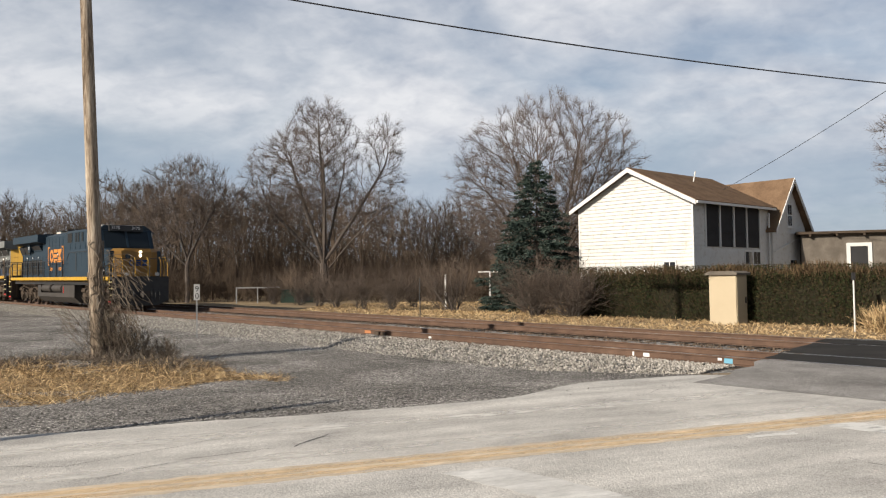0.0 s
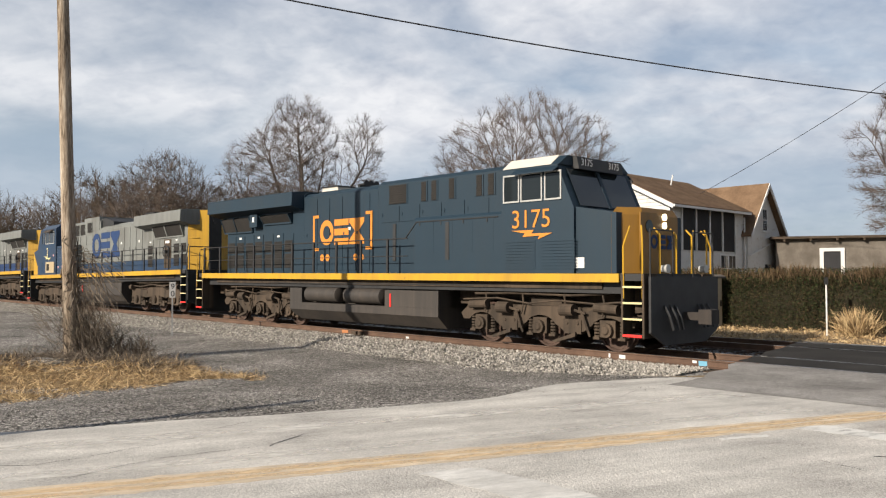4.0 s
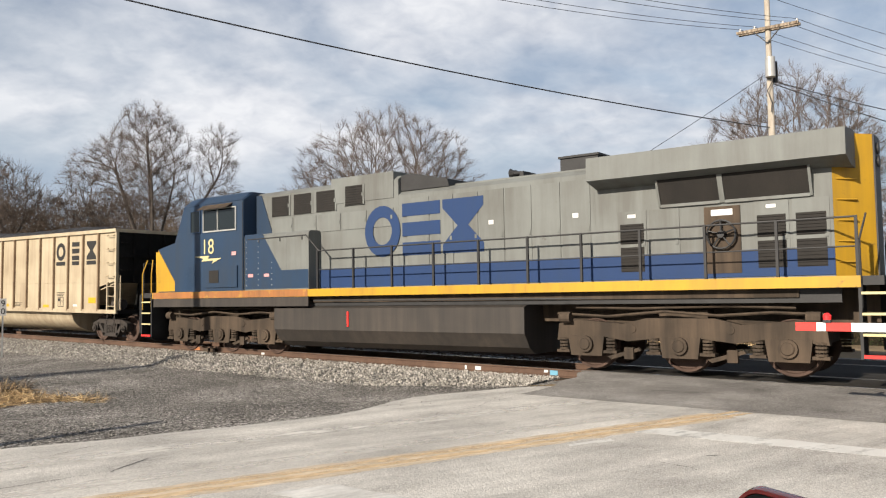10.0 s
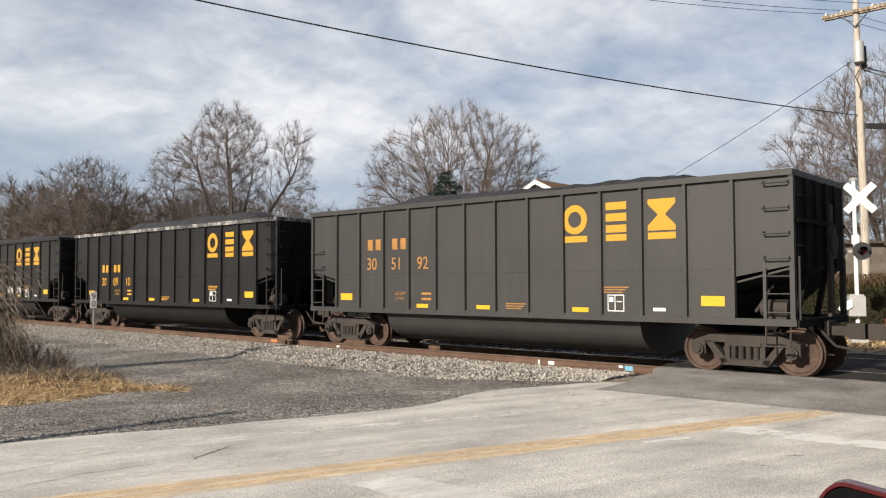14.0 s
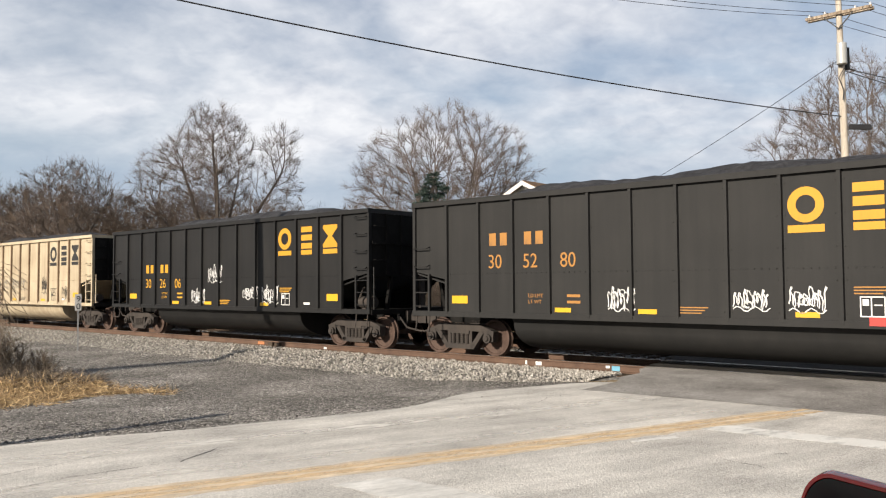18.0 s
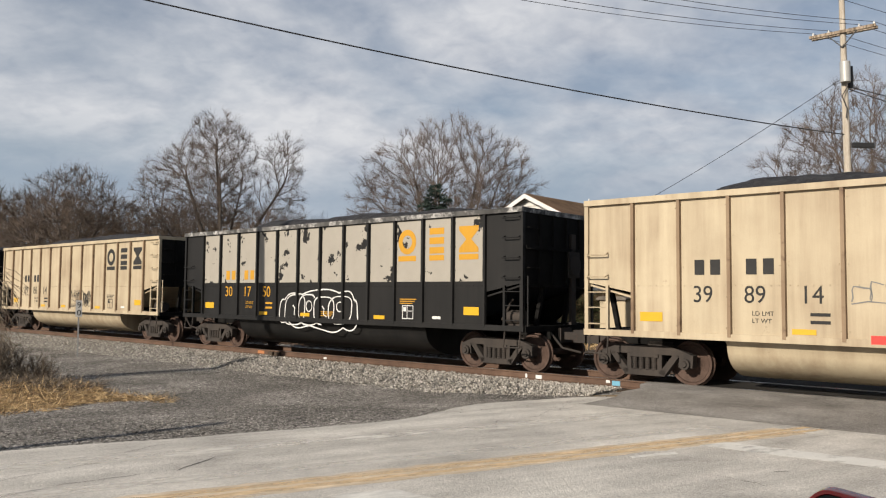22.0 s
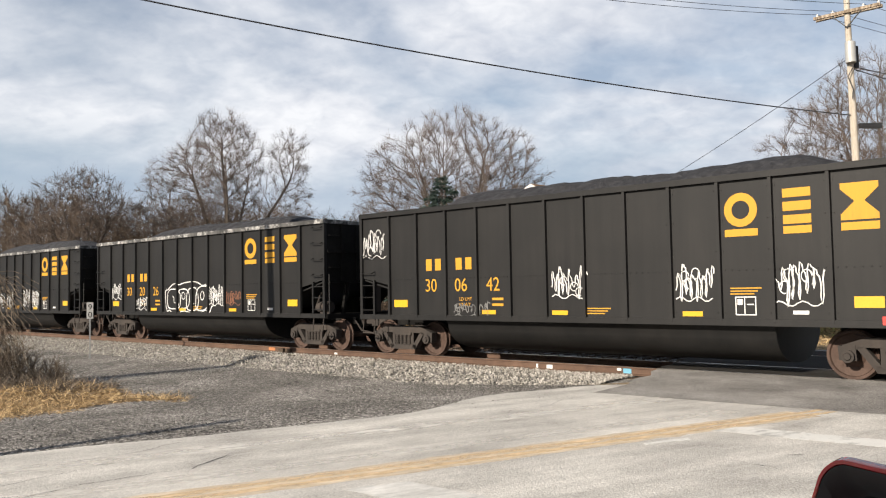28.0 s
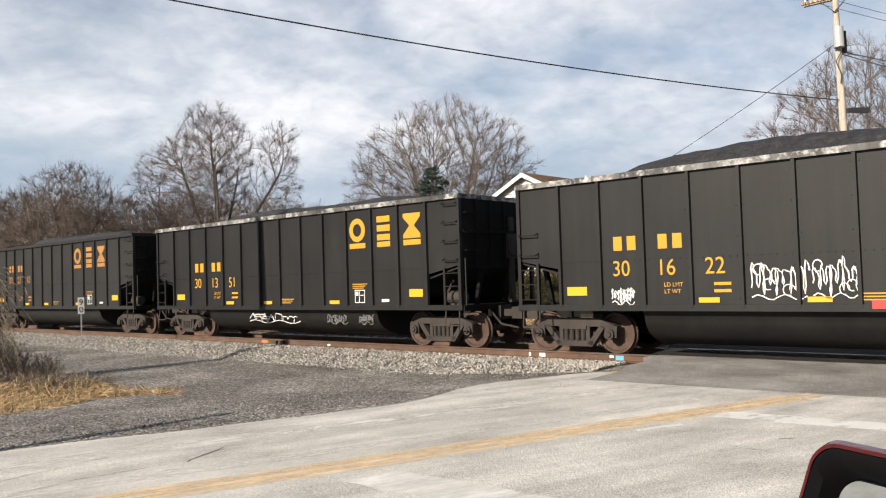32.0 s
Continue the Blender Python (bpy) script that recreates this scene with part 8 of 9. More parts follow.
t = post("marker_post", "thin white marker post with a dark cap beside the hedge", 14.75, 28.7, 2.0, 0.03, M_TRIM)
part("cap", G().box(-0.05, 0.05, -0.05, 0.05, 1.85, 2.12), M_LBLACK, t)
t = post("clothes_line_post", "white T-shaped clothes line post on the lawn", 3.0, 51.5, 2.35, 0.05, M_TRIM)
part("crossbar", G().box(-0.75, 0.75, -0.04, 0.04, 2.3, 2.38), M_TRIM, t)
post("fence_post", "thin dark steel post beside the railway", -1.25, 41.5, 2.0, 0.03, M_LBLACK)
post("garden_post", "white wooden post among the shrubs", 0.12, 50.0, 2.2, 0.06, M_TRIM)
gs = thing("bin_store", "dark green low metal shed at the wood's edge", "shed", Matrix.Translation((-13.3, 65, land(-13.3, 65))) @ Matrix.Rotation(0.15, 4, "Z"))
M_GREEN = material("dark_green_metal", [(0.008, 0.02, 0.014), (0.016, 0.034, 0.024)], 2.0, 0.6)
part("shed_body", G().box(0, 2.6, 0, 2, 0, 1.0), M_GREEN, gs)
part("shed_roof", G().box(-0.1, 2.7, -0.1, 2.1, 1.0, 1.07), M_GREEN, gs)
part("shed_door", G().box(1.2, 2.4, -0.03, 0, 0.1, 0.9), M_LBLACK, gs)
part("side_rail", G().box(-3.6, -0.1, 0.4, 0.46, 1.22, 1.32).box(-3.6, -3.5, 0.4, 0.46, 0, 1.22).box(-1.9, -1.82, 0.4, 0.46, 0, 1.22), M_GALV, gs, "pale rail on posts")

# ---- crossing gate and signal ----
M_GATERED = material("gate_red", [(0.5, 0.025, 0.02), (0.62, 0.04, 0.03)], 3.0, 0.45)
M_GATEWHITE = material("gate_white", [(0.66, 0.66, 0.64), (0.78, 0.78, 0.76)], 3.0, 0.45)
M_REDLAMP = glow("red_lamp", (0.9, 0.02, 0.02), 0.5)
M_DARKLENS = material("dark_red_lens", [(0.03, 0.004, 0.004), (0.05, 0.006, 0.006)], 3.0, 0.25)
gp = Vector((7.35, 10.32, 0.0))
gate = thing("crossing_gate", "lowered red and white striped crossing gate arm", "gate", Matrix.Translation(gp) @ Matrix.Rotation(PHI, 4, "Z"))
x = 0.0
for i, w in enumerate((0.28, 0.12, 0.33, 0.52, 0.5, 0.5, 0.5, 0.5, 0.5, 0.5)):
    part("gate_stripe", G().box(x, x + w, -0.02, 0.02, 1.22, 1.34), M_GATERED if i % 2 == 0 else M_GATEWHITE, gate)
    x += w
for xx in (0.42, 2.6):
    l = part("gate_lamp", G().box(xx - 0.05, xx + 0.05, -0.04, 0.04, 1.34, 1.38), M_LBLACK, gate)
    part("lens", G().lathe((xx, 0, 1.38), (0, 0, 1), [(0, 0.05), (0.06, 0.055), (0.09, 0.03), (0.1, 0.0001)], 12), M_REDLAMP, l, "lit red lens")
part("mast", G().tube((x, 0, 0), (x, 0, 3.6), 0.06, 0.06, 10), M_ALU, gate)
part("mechanism", G().box(x - 0.25, x + 0.25, -0.2, 0.2, 0.9, 1.6), M_ALU, gate)

sg = thing("crossing_signal", "silver crossing signal mast with crossbuck and red flashing lamps", "signal", Matrix.Translation((16.42, 24.45, -0.1)) @ Matrix.Rotation(radians(-24), 4, "Z"))
part("mast", G().tube((0, 0, 0), (0, 0, 5.3), 0.065, 0.06, 12), M_GATEWHITE, sg, "silver-white mast")
for q in (-1, 1):
    part("crossbuck_blade", G().box(-0.61, 0.61, -0.09 - 0.01 * q, -0.07 - 0.01 * q, -0.115, 0.115, Matrix.Translation((0.16, 0, 4.72)) @ Matrix.Rotation(q * 0.8, 4, "Y")), M_GATEWHITE, sg, "white crossbuck blade")
    b = part("lamp_hood", G().lathe((q * 0.38 - 0.22, -0.2, 2.97), (0, 1, 0), [(0, 0.29), (0.02, 0.29), (0.06, 0.15), (0.2, 0.12)], 18), M_LBLACK, sg, "black lamp background disc")
    part("visor", G().prism([(q * 0.38 - 0.22 + 0.15 * math.cos(radians(w)), 2.97 + 0.15 * math.sin(radians(w))) for w in range(-10, 191, 20)] + [(q * 0.38 - 0.22 + 0.135 * math.cos(radians(w)), 2.97 + 0.135 * math.sin(radians(w))) for w in range(190, -11, -20)], "y", -0.48, -0.2), M_LBLACK, b)
    part("lamp_lens", G().lathe((q * 0.38 - 0.22, -0.205, 2.97), (0, -1, 0), [(0, 0.12), (0.02, 0.11), (0.04, 0.0001)], 16), M_REDLAMP if q < 0 else M_DARKLENS, b, "red signal lens" if q < 0 else "unlit dark red lens")
part("lamp_arm", G().box(-0.62, 0.22, -0.05, 0.05, 2.93, 3.01), M_ALU, sg)
part("junction_box", G().box(-0.1, 0.1, -0.1, 0.1, 3.2, 3.5), M_GATEWHITE, sg)
part("bell", G().lathe((0, 0, 5.3), (0, 0, 1), [(0, 0.12), (0.06, 0.12), (0.12, 0.0001)], 14), M_ALU, sg)
part("base_box", G().box(-0.3, 0.2, -0.28, 0.22, 0.85, 1.5).box(-0.26, 0.16, -0.24, 0.18, 1.5, 1.56), M_ALU, sg, "grey-white gate mechanism housing")
part("counterweight", G().prism([(-0.55, 0.95), (-0.2, 1.15), (-0.2, 1.4), (-0.5, 1.3), (-0.62, 1.1)], "y", -0.34, -0.28), M_GATEWHITE, sg, "white counterweight arm")
part("base_plate", G().box(-0.25, 0.25, -0.25, 0.25, 0, 0.1), M_ALU, sg)

# ---- the red car from which the view is taken: door, wing mirror ----
M_CARRED = material("red_car_paint", [(0.40, 0.014, 0.022), (0.47, 0.02, 0.03)], 1.0, 0.25, coat=0.6)
M_RUBBER = material("black_plastic", [(0.012, 0.012, 0.013), (0.025, 0.025, 0.026)], 5.0, 0.55)
M_MIRROR = bpy.data.materials.new("mirror_glass")
M_MIRROR.use_nodes = True
mb = M_MIRROR.node_tree.nodes["Principled BSDF"]
mb.inputs["Base Color"].default_value, mb.inputs["Metallic"].default_value, mb.inputs["Roughness"].default_value = (0.62, 0.66, 0.66, 1), 1.0, 0.03


def towards(az, el, d):
    a, e = radians(az), radians(el)
    return Vector(EYE) + Vector((math.sin(a) * math.cos(e), math.cos(a) * math.cos(e), math.sin(e))) * d


# heading of the car: to the right of the view; the mirror faces back to the driver's seat
car = thing("parked_car", "red car seen by its door mirror with black inner rim", "car", Matrix.Translation((0.55, 0.05, 0.0)) @ Matrix.Rotation(radians(-12), 4, "Z"))
inv = (Matrix.Translation((0.55, 0.05, 0.0)) @ Matrix.Rotation(radians(-12), 4, "Z")).inverted()
corner = towards(33.1, -11.9, 0.5)
sight = (Vector(EYE) - corner).normalized()
behind = (Matrix.Rotation(radians(-12), 3, "Z") @ Vector((-1.0, 0.30, -0.16))).normalized()
back = (sight + behind).normalized()
side_ = Vector((0, 0, 1)).cross(back).normalized()
up_ = back.cross(side_)
mc = corner + side_ * 0.088 - up_ * 0.075
MM = inv @ Matrix(((side_.x, up_.x, back.x, mc.x), (side_.y, up_.y, back.y, mc.y), (side_.z, up_.z, back.z, mc.z), (0, 0, 0, 1)))


def rounded(w, h, r, n=8, skew=0.0):
    pts = []
    for cx, cy, a0 in ((w - r, h - r, 0), (-w + r, h - r, 90), (-w + r, -h + r, 180), (w - r, -h + r, 270)):
        for i in range(n + 1):
            a = radians(a0 + 90 * i / n)
            x_, y_ = cx + r * math.cos(a), cy + r * math.sin(a)
            pts.append((x_ + skew * y_, y_))
    return pts


def shell(rings, cap0=True, cap1=True):
    g = G()
    n = len(rings[0][1])
    for z, pts in rings:
        g.v += [(x_, y_, z) for x_, y_ in pts]
    for k in range(len(rings) - 1):
        g.f += [(k * n + i, k * n + (i + 1) % n, (k + 1) * n + (i + 1) % n, (k + 1) * n + i) for i in range(n)]
    if cap0:
        g.f.append(tuple(range(n)))
    if cap1:
        g.f.append(tuple(range((len(rings) - 1) * n, len(rings) * n)))
    return g


SK = 0.38
ob = part("mirror_housing", shell([(-0.10, rounded(0.05, 0.035, 0.03, 8, SK)), (-0.07, rounded(0.085, 0.056, 0.03, 8, SK)), (-0.02, rounded(0.108, 0.070, 0.02, 8, SK)), (0.012, rounded(0.12, 0.08, 0.015, 8, SK)), (0.016, rounded(0.1185, 0.0785, 0.014, 8, SK)), (0.016, rounded(0.1165, 0.0765, 0.013, 8, SK))], True, False), M_CARRED, car, "glossy red mirror housing", True)
ob.matrix_basis = MM
ob = part("mirror_rim", shell([(0.0158, rounded(0.116, 0.076, 0.013, 8, SK)), (0.014, rounded(0.108, 0.068, 0.012, 8, SK)), (0.004, rounded(0.100, 0.060, 0.012, 8, SK))], False, True), M_RUBBER, car, "black inner rim", True)
ob.matrix_basis = MM
ob = part("mirror_glass", shell([(0.006, rounded(0.101, 0.061, 0.011, 8, SK)), (0.008, rounded(0.1, 0.06, 0.011, 8, SK))]), M_MIRROR, car, "door mirror glass")
ob.matrix_basis = MM
stalk0 = inv @ (mc - up_ * 0.07 - back * 0.04)
part("mirror_arm", G().tube(stalk0, Vector((stalk0.x - 0.06, stalk0.y - 0.12, 1.28)), 0.035, 0.05, 12), M_RUBBER, car)
yd = stalk0.y - 0.12        # outer face of the near doors
yf = yd - 1.86              # the far side
part("door", G().prism([(-1.2, 0.5), (0.36, 0.5), (0.42, 1.20), (0.36, 1.30), (-1.2, 1.33)], "y", yd - 0.09, yd), M_CARRED, car, "red door panel")
part("rear_door", G().prism([(-2.1, 0.62), (-1.21, 0.5), (-1.21, 1.33), (-2.1, 1.34)], "y", yd - 0.09, yd), M_CARRED, car, "red door panel")
part("far_side", G().prism([(-2.1, 0.5), (0.36, 0.5), (0.42, 1.05), (0.36, 1.12), (-2.1, 1.14)], "y", yf, yf + 0.09), M_CARRED, car, "red body side")
for y0_, y1_ in ((yf + 0.09, yf + 0.11), (yd - 0.11, yd - 0.09)):
    part("door_lining", G().prism([(-2.08, 0.52), (0.34, 0.52), (0.36, 1.04), (-2.08, 1.10)], "y", y0_, y1_), M_TANROOF, car, "pale grey door lining")
part("headlining", G().box(-2.6, -0.38, yf + 0.14, yd - 0.12, 2.015, 2.028), M_TANROOF, car)
part("floor", G().box(-2.1, 0.4, yf + 0.09, yd - 0.09, 0.38, 0.5), M_RUBBER, car)
part("front_body", G().prism([(0.40, 0.5), (0.72, 0.45), (0.80, 0.78), (1.05, 0.92), (1.35, 0.92), (1.60, 0.78), (1.68, 0.45), (2.02, 0.45), (2.10, 0.85), (2.0, 1.05), (0.95, 1.18), (0.43, 1.28)], "y", yf, yd), M_CARRED, car, "red bonnet and wings")
part("rear_body", G().prism([(-2.1, 0.5), (-2.35, 0.45), (-2.45, 0.82), (-2.7, 0.94), (-2.95, 0.82), (-3.05, 0.45), (-3.4, 0.5), (-3.45, 0.95), (-3.35, 1.35), (-2.11, 1.34)], "y", yf, yd), M_CARRED, car, "red rear wings and boot")
part("roof", G().prism([(-0.15, 2.03), (-0.35, 2.09), (-2.6, 2.09), (-2.9, 2.03)], "y", yf + 0.1, yd - 0.08), M_CARRED, car, "red roof panel")
for y_ in (yd - 0.08, yf + 0.08):
    for name_, a_, b_ in (("front_pillar", (0.38, 1.22), (-0.15, 2.05)), ("middle_pillar", (-1.22, 1.1), (-1.18, 2.05)), ("rear_pillar", (-3.2, 1.3), (-2.85, 2.05))):
        part(name_, G().tube((a_[0], y_, a_[1]), (b_[0], y_, b_[1]), 0.045, 0.04, 8), M_CARRED, car)
for x_ in (1.2, -2.7):
    for y_ in (yd - 0.22, yf + 0.02):
        part("wheel", G().lathe((x_, y_, 0.36), (0, 1, 0), [(0, 0.22), (0.02, 0.36), (0.18, 0.36), (0.20, 0.22), (0.18, 0.0001)], 24), M_RUBBER, car)

# ---- plants ----
M_HEDGE = island_material("hedge_leaves", [(0.012, 0.019, 0.007), (0.024, 0.036, 0.012), (0.036, 0.044, 0.017), (0.052, 0.035, 0.018), (0.065, 0.045, 0.025)], 0.9)
M_SPRUCE = island_material("blue_spruce_needles", [(0.016, 0.028, 0.022), (0.032, 0.048, 0.04), (0.06, 0.078, 0.066)], 0.8)
M_GRASS = island_material("straw_blades", [(0.07, 0.044, 0.024), (0.2, 0.13, 0.065), (0.42, 0.30, 0.155), (0.62, 0.47, 0.265), (0.28, 0.18, 0.09)], 0.9)
M_REEDTIP = island_material("brown_hedge_tips", [(0.05, 0.033, 0.018), (0.085, 0.056, 0.031), (0.12, 0.085, 0.047)], 0.9)
M_BRUSH = island_material("grey_brown_brush", [(0.045, 0.034, 0.027), (0.08, 0.062, 0.05), (0.12, 0.095, 0.076)], 0.95)


def flecks(name, material_, P, D, L, Wd, parent=None, label="", category="plants", tagged_kind="stuff"):
    """Many small blades: place, direction, length and width of each; two crossed faces bent at the middle."""
    P, D = np.asarray(P, float), np.asarray(D, float)
    n = len(P)
    D = D / np.linalg.norm(D, axis=1)[:, None]
    ref = np.where(np.abs(D[:, 2:3]) > 0.9, np.array([[1.0, 0, 0]]), np.array([[0, 0, 1.0]]))
    A = np.cross(D, ref)
    A /= np.linalg.norm(A, axis=1)[:, None]
    rng = np.random.default_rng(n)
    th = rng.random(n)[:, None] * np.pi
    Bv = np.cross(D, A)
    A = A * np.cos(th) + Bv * np.sin(th)
    L = np.broadcast_to(np.asarray(L, float), (n,))[:, None]
    Wd = np.broadcast_to(np.asarray(Wd, float), (n,))[:, None]
    mid = P + D * L * 0.55 + np.array([0, 0, -0.06]) * L * 0.3
    tip = P + D * L + np.array([0, 0, -0.22]) * L * 0.5
    V = np.stack([P - A * Wd * 0.4, P + A * Wd * 0.4, mid + A * Wd * 0.5, mid - A * Wd * 0.5, tip], 1).reshape(-1, 3)
    k = 5 * np.arange(n)
    F = [f for i in k.tolist() for f in ((i, i + 1, i + 2, i + 3), (i + 3, i + 2, i + 4))]
    me = bpy.data.meshes.new(name)
    me.from_pydata(V.tolist(), [], F)
    me.materials.append(material_)
    ob = new(name, me)
    if parent is not None:
        ob.parent = parent
        if label:
            ob["label"] = label
        return ob
    return tagged(ob, label, category, kind=tagged_kind)


# hedge: leafy mass with a core, ragged top, brown tips
rng = np.random.default_rng(9)
hedge = thing("hedge", "long clipped dark green hedge with brown winter tips", "hedge")
along(hedge)
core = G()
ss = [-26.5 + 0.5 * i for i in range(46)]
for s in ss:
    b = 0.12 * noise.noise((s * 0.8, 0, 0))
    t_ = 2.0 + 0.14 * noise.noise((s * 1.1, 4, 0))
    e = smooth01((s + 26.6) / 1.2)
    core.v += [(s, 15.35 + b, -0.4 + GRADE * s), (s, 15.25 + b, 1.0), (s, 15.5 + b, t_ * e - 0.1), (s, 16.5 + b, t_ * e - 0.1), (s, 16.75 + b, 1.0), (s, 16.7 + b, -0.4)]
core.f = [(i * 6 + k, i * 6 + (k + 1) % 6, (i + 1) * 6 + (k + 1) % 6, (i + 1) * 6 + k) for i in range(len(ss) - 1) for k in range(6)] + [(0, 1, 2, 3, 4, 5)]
# solid filler hull, coloured darker than the leaves in front of it
M_HEDGECORE = material("hedge_dark_core", [(0.008, 0.008, 0.005), (0.02, 0.018, 0.011), (0.035, 0.027, 0.016)], 3.0, 0.95, 0.05, fine=18)
part("inner_mass", core, M_HEDGECORE, hedge, "solid dark core behind the leaves")
n = 60000
s = rng.uniform(-26.6, -4.2, n)
h = rng.random(n) ** 0.8 * 2.45 - 0.35
o = 15.25 + 0.12 * np.sin(s * 2.1) + 0.16 * rng.normal(size=n) + np.where(h > 1.75, rng.random(n) * 1.2, 0)
P = np.stack([s, o, h + GRADE * s], 1)
Dv = np.stack([rng.normal(size=n) * 0.7, -0.7 + 0.6 * rng.normal(size=n), 0.5 + 0.5 * rng.normal(size=n)], 1)
flecks("foliage", M_HEDGE, P, Dv, rng.uniform(0.05, 0.13, n), 0.026, hedge, "small dark green leaves")
n = 9000
s = -25.5 + 21.3 * rng.random(n) ** 0.75
P = np.stack([s, 15.2 + 1.3 * rng.random(n), 1.55 + 0.35 * rng.random(n) + 0.1 * np.sin(s * 1.7)], 1)
Dv = np.stack([rng.normal(size=n) * 0.25, rng.normal(size=n) * 0.25, np.ones(n)], 1)
flecks("twig_tips", M_REEDTIP, P, Dv, rng.uniform(0.25, 0.62, n), 0.022, hedge, "brown upright twig tips")["kind"] = "stuff"

# blue spruce
sx, sy = 5.5, 46.5
spruce = thing("spruce_tree", "dense blue-green spruce tree beside the house", "tree", Matrix.Translation(ground_at(sx, sy)))
H, RB = 8.8, 3.7
part("trunk", G().tube((0, 0, -0.2), (0, 0, H - 0.3), 0.16, 0.02, 10), M_BARK, spruce)
pts, dirs, ln_ = [], [], []
prng = random.Random(4)
limb = G()
z = 0.5
while z < H - 0.15:
    rad = RB * (1 - z / H) ** 0.72 * prng.uniform(0.85, 1.1)
    cnt = max(4, int(10 * (1 - z / H)) + 4)
    for k in range(cnt):
        a = prng.uniform(0, 6.28)
        rr = rad * prng.uniform(0.75, 1.12)
        end = Vector((math.cos(a) * rr, math.sin(a) * rr, z - 0.10 * rr + 0.10))
        limb.tube((0, 0, z + 0.1), end, 0.025, 0.008, 4, False)
        for i in range(int(18 + rr * 44)):
            f = 0.25 + 0.75 * prng.random() ** 0.7
            p = Vector((0, 0, z + 0.1)).lerp(end, f)
            pts.append(p + Vector((prng.gauss(0, 0.07), prng.gauss(0, 0.07), prng.gauss(0, 0.05))))
            dirs.append((math.cos(a) + prng.gauss(0, 0.8), math.sin(a) + prng.gauss(0, 0.8), prng.gauss(-0.05, 0.4)))
            ln_.append(prng.uniform(0.14, 0.3))
    z += 0.27
part("limbs", limb, M_BARK, spruce)
flecks("needles", M_SPRUCE, [tuple(p) for p in pts], dirs, ln_, 0.06, spruce, "frosted blue-green needles")


def shrub(name, label, x, y, h, spread, stems, seed, material_=M_BRUSH, levels=3, thin=0.005, r0=0.02):
    r = random.Random(seed)
    limbs = []
    for i in range(stems):
        a, t_ = r.uniform(0, 6.28), r.uniform(0.15, spread)
        l = grow(r, h * r.uniform(0.7, 1.0), r0, spread=0.5, levels=levels, fork=0.15, lean=(math.cos(a) * t_, math.sin(a) * t_), thin=thin, trunk=0.5, first=0.75, up=0.15)
        o_ = Vector((r.gauss(0, 0.15), r.gauss(0, 0.15), 0))
        limbs += [(p + o_, q + o_, ra, rb, lv) for p, q, ra, rb, lv in l]
    t_ = thing(name, label, "shrub", Matrix.Translation(ground_at(x, y)))
    part("woody_base", tubes(limbs, 0, 1).mesh("stems", M_BARK, False, False), None, t_)["kind"] = "stuff"
    part("twig_crown", tubes(limbs, 2).mesh("twigs", material_, False, False), None, t_)["kind"] = "stuff"
    return t_


shrub("bare_shrub", "large leafless brown shrub at the end of the hedge", 4.7, 40.3, 3.5, 0.95, 44, 61)
shrub("bare_shrub", "dense leafless brown shrub beside the hedge", 6.2, 39.0, 3.0, 0.95, 36, 62)
shrub("bare_shrub", "wide leafless shrub with spreading dark stems", 0.6, 47.0, 3.6, 0.9, 12, 63, M_BRUSH, 3, 0.006, 0.04)
for i, (x, y, hh) in enumerate(((-3.3, 49, 3.3), (-5.2, 51, 3.2), (-7.2, 53, 3.0), (-8.8, 56, 3.2), (-2.0, 53, 3.4), (-10.8, 60, 2.8), (-13.2, 62, 2.8))):
    shrub("bare_shrub", "brown leafless thicket shrub beyond the railway", x, y, hh, 0.7, 14, 70 + i)

# brush and vines at the pole
M_STALK = island_material("pale_dead_stalks", [(0.07, 0.054, 0.041), (0.14, 0.112, 0.085), (0.23, 0.19, 0.145)], 0.95)
shrub("pole_brush", "tangled grey brush at the foot of the pole", POLE_L.x + 0.32, POLE_L.y + 0.1, 2.1, 0.22, 14, 81, M_STALK, 3, 0.005, 0.010)
shrub("pole_brush", "tangled grey brush beside the pole", POLE_L.x + 0.8, POLE_L.y + 0.3, 1.2, 0.5, 12, 82, M_STALK, 3, 0.004, 0.008)
shrub("pole_brush", "low pale dead brush beside the pole", POLE_L.x + 1.5, POLE_L.y + 0.2, 0.85, 0.7, 12, 83, M_STALK, 3, 0.004, 0.006)
vr = random.Random(3)
vine = G()
for k in range(14):
    a, zz, pts = vr.uniform(0, 6.28), 0.0, []
    top = vr.uniform(1.2, 3.4)
    while zz < top:
        pts.append(POLE_L + Vector((0.21 * math.cos(a) - 0.04 * zz, 0.21 * math.sin(a), zz)))
        zz += 0.12
        a += vr.gauss(0, 0.35)
    vine.path(pts, 0.012, 4)
# arching runners that hang off the pole
for k in range(120):
    z0, out_ = vr.uniform(0.3, 2.7), vr.uniform(0.25, 1.25)
    a = vr.gauss(0.1, 0.6)
    drop = vr.uniform(0.2, 1.4)
    pts = []
    for i in range(9):
        f = i / 8
        pts.append(POLE_L + Vector((0.15 + out_ * f * math.cos(a) + vr.gauss(0, 0.03), out_ * f * math.sin(a) * 0.6 + vr.gauss(0, 0.03), max(0.1, z0 + 0.5 * f - (0.5 + drop) * f * f + vr.gauss(0, 0.03)))))
    vine.path(pts, 0.007, 3)
tagged(part("vine", vine, M_STALK), "bare vine stems climbing the wooden pole", "vine")


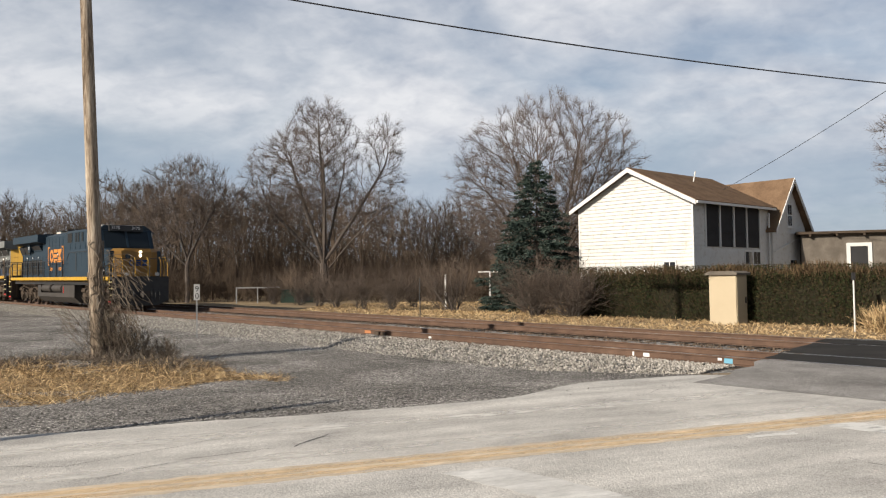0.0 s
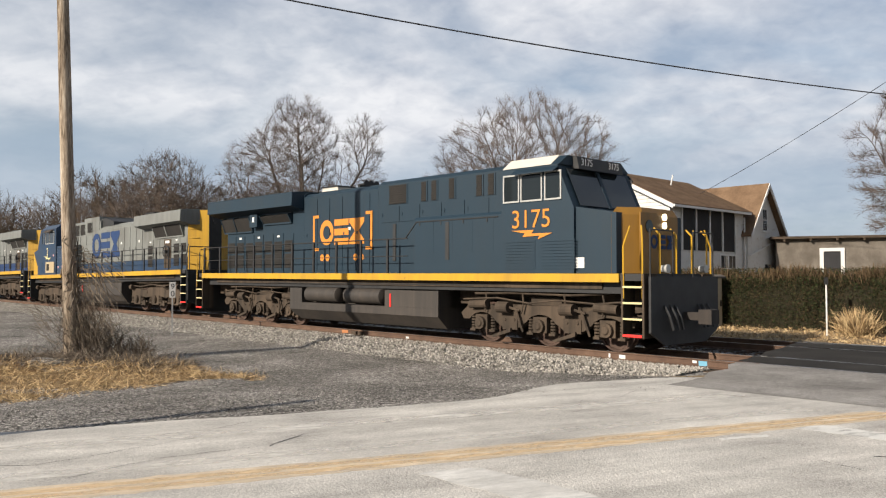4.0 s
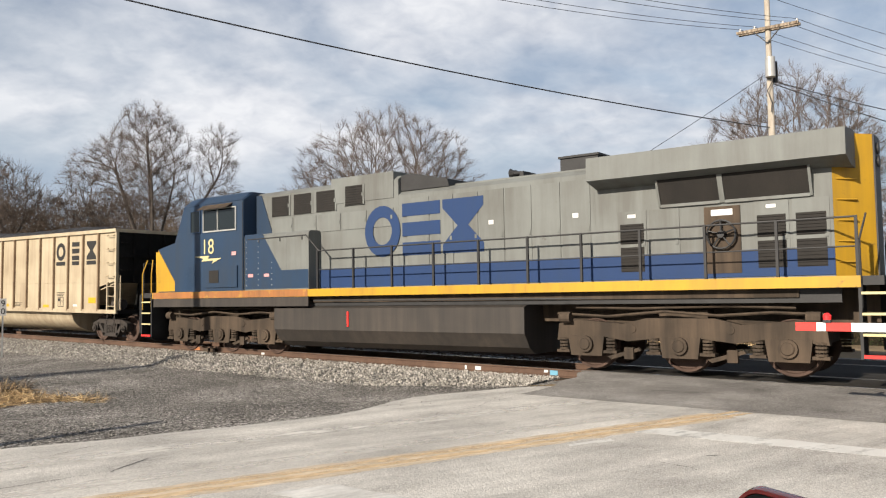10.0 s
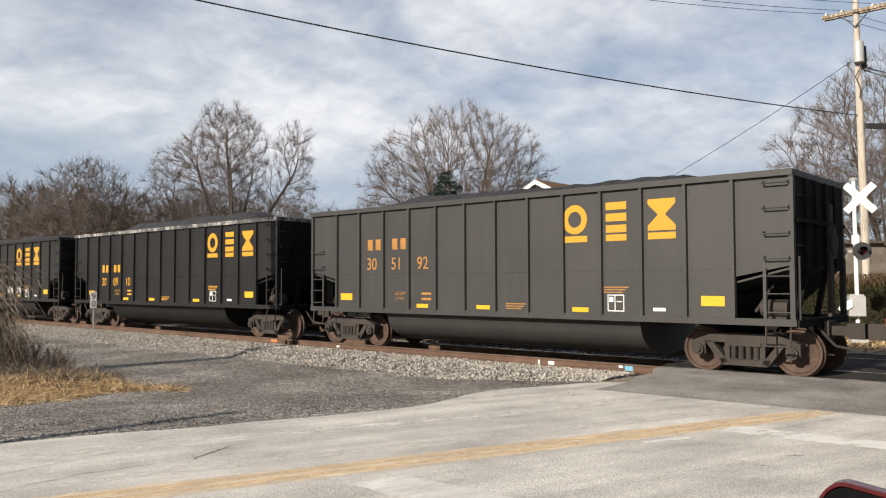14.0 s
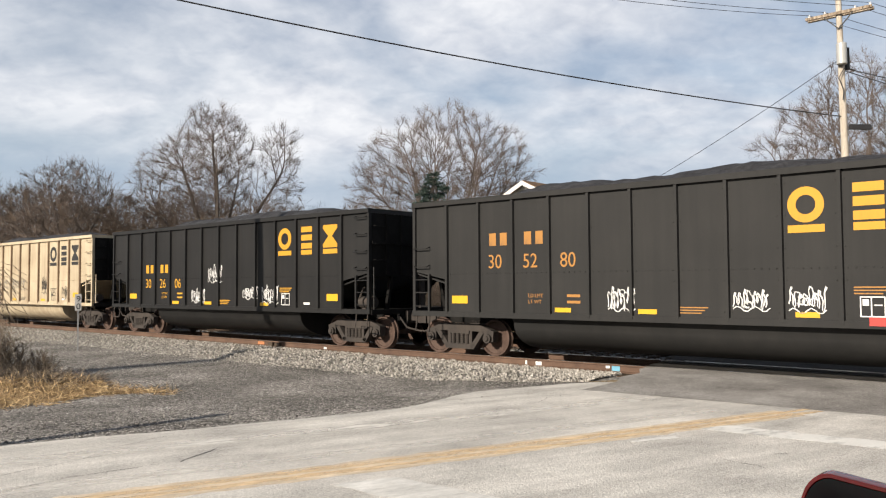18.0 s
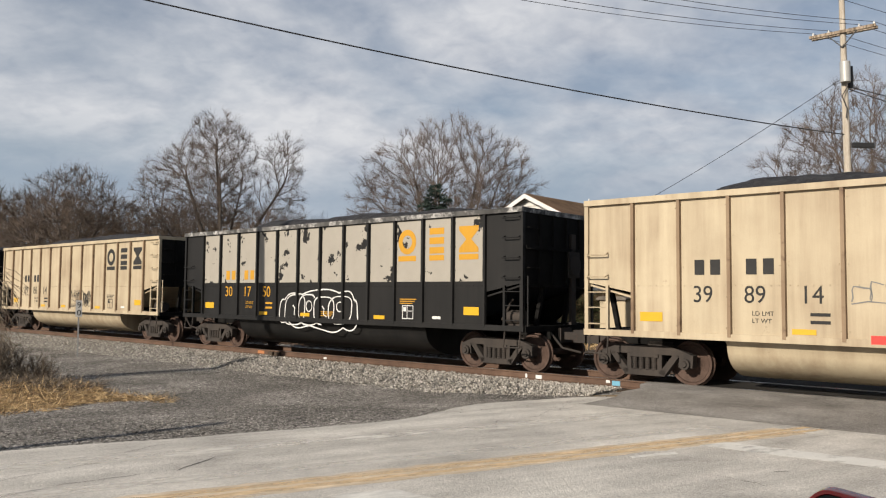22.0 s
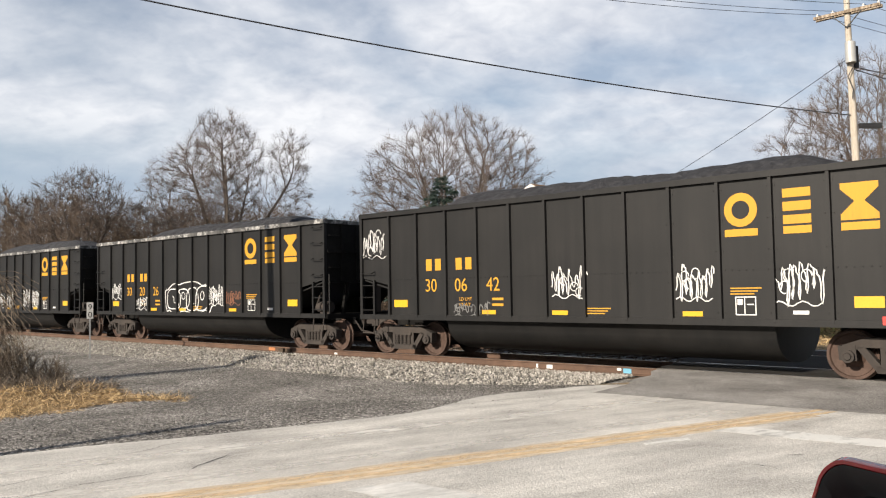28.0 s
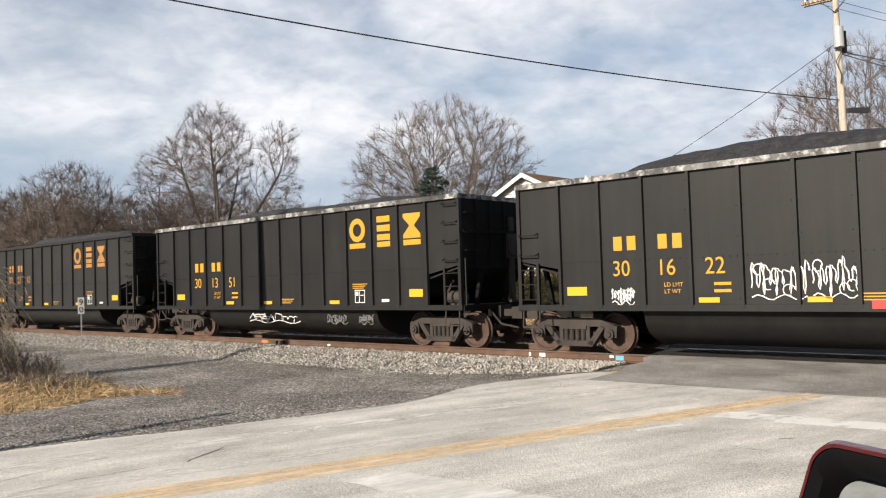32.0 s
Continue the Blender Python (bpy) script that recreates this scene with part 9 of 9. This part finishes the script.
def patch(name, label, count, inside, length, width, seed, upright=0.5, material_=M_GRASS):
    r = np.random.default_rng(seed)
    P, Dv, L_ = [], [], []
    while len(P) < count:
        x, y = inside(r)
        P.append((x, y, land(x, y) + 0.02 + mound(x, y)))
        Dv.append((r.normal(), r.normal(), upright * (0.4 + r.random())))
        L_.append(r.uniform(*length))
    return flecks(name, material_, P, Dv, L_, width, None, label, "grass")


def mound(x, y):
    return 0.10 * max(0.0, noise.noise((x * 0.9, y * 1.4, 2.0))) + 0.20 * math.exp(-(((x + 9.0) / 2.6) ** 2 + ((y - 19.2) / 2.2) ** 2))


def pole_patch(r):
    while True:
        x, y = r.uniform(-17, -3.4), r.uniform(11.6, 22.6)
        # tongue of dead grass that narrows towards the crossing
        mid = 16.0 + 0.16 * (x + 8) + 0.5 * math.sin(x * 0.9)
        half = 3.0 * min(1.0, (-3.2 - x) / 3.6) + 0.6 * math.sin(x * 1.7)
        if half > 0 and abs(y - mid - 0.6) < half * (0.75 + 0.35 * r.random()):
            return x, y


g = G()
n_ = 40
for j in range(n_ + 1):
    for i in range(n_ + 1):
        x = -17 + 13.4 * i / n_
        mid = 16.6 + 0.16 * (x + 8) + 0.5 * math.sin(x * 0.9)
        half = max(0.02, 3.0 * min(1.0, (-3.4 - x) / 3.6) + 0.5 * math.sin(x * 1.7))
        y = mid + half * (2 * j / n_ - 1)
        edge = min(1.0, 4 * min(j, n_ - j) / n_)
        g.v.append((x, y, land(x, y) + 0.015 + 0.03 * edge + mound(x, y) * edge + 0.03 * edge * noise.noise((x * 2, y * 2, 0))))
g.f = [(j * (n_ + 1) + i, j * (n_ + 1) + i + 1, (j + 1) * (n_ + 1) + i + 1, (j + 1) * (n_ + 1) + i) for j in range(n_) for i in range(n_)]
tagged(part("grass_bank", g.mesh("grass_bank", M_STRAW, True), None), "low bank of matted dead grass at the pole", "ground", kind="structure")


def tangle_place(r):
    while True:
        x, y = r.uniform(-15.5, -5.6), r.uniform(17.6, 20.9)
        if r.random() < math.exp(-((y - 19.6 - 0.5 * math.sin(x * 1.3)) / 0.75) ** 2) * (0.35 + 0.65 * smooth01(2.5 * noise.noise((x * 1.1, y, 4)) + 0.4)):
            return x, y


patch("grass_tangle", "brown tangled dead weeds and grass around the pole", 9500, tangle_place, (0.15, 0.55), 0.009, 25, 0.5, M_STALK)
patch("grass_tuft_field", "shaggy brown and straw tufts of dead grass", 9000, pole_patch, (0.14, 0.36), 0.009, 29, 0.9)
patch("dead_grass", "flattened straw-coloured dead grass around the pole", 34000, pole_patch, (0.10, 0.34), 0.007, 21, 0.22)


def far_strip(r):
    s, o = r.uniform(-36, -6), r.uniform(7.6, 15.2)
    p = U * s + N * (DD + o)
    return p.x, p.y


patch("verge_grass", "short dead grass between railway and hedge", 11000, far_strip, (0.10, 0.26), 0.02, 22, 0.8)


def tuft(r):
    a, d = r.uniform(0, 6.28), abs(r.normal()) * 0.32
    return 15.25 + d * math.cos(a), 27.6 + d * math.sin(a)


patch("ornamental_grass", "pale tuft of tall dry ornamental grass", 900, tuft, (0.6, 1.35), 0.02, 23, 2.2, M_GRASS)


def lawn(r):
    return r.uniform(-9, 9), r.uniform(42, 62)


patch("lawn_grass", "short pale winter lawn behind the railway", 14000, lawn, (0.06, 0.18), 0.03, 24, 0.8)


# ---- what moves ----
def run(t):
    """Where the leading end of the first coal car is along the railway at t seconds."""
    return -112.657 + 8.39048 * t + 0.0393581 * t * t - 0.000465974 * t ** 3


def motions():
    steps = [2.0 * i for i in range(17)]
    tilt = math.degrees(math.atan(-GRADE))
    for ob, back in YARD:
        rows = []
        for t in steps:
            p = tr(run(t) - back, 0)
            rows.append((t, pose(p.x, p.y, p.z, 0, tilt, math.degrees(PHI) + (180 if ob in REVERSED else 0))))
        walk(ob, rows)
    # wheels: rows close enough that no step turns a quarter circle
    times = [i / 15 for i in range(481)]
    for w, r in SPIN:
        at = w.location.copy()
        car = w.parent.parent
        sign = -1 if car in REVERSED else 1
        walk(w, [(t, Matrix.Translation(at) @ Matrix.Rotation(sign * (run(t) / r) % (2 * math.pi), 4, "Y")) for t in times])


motions()
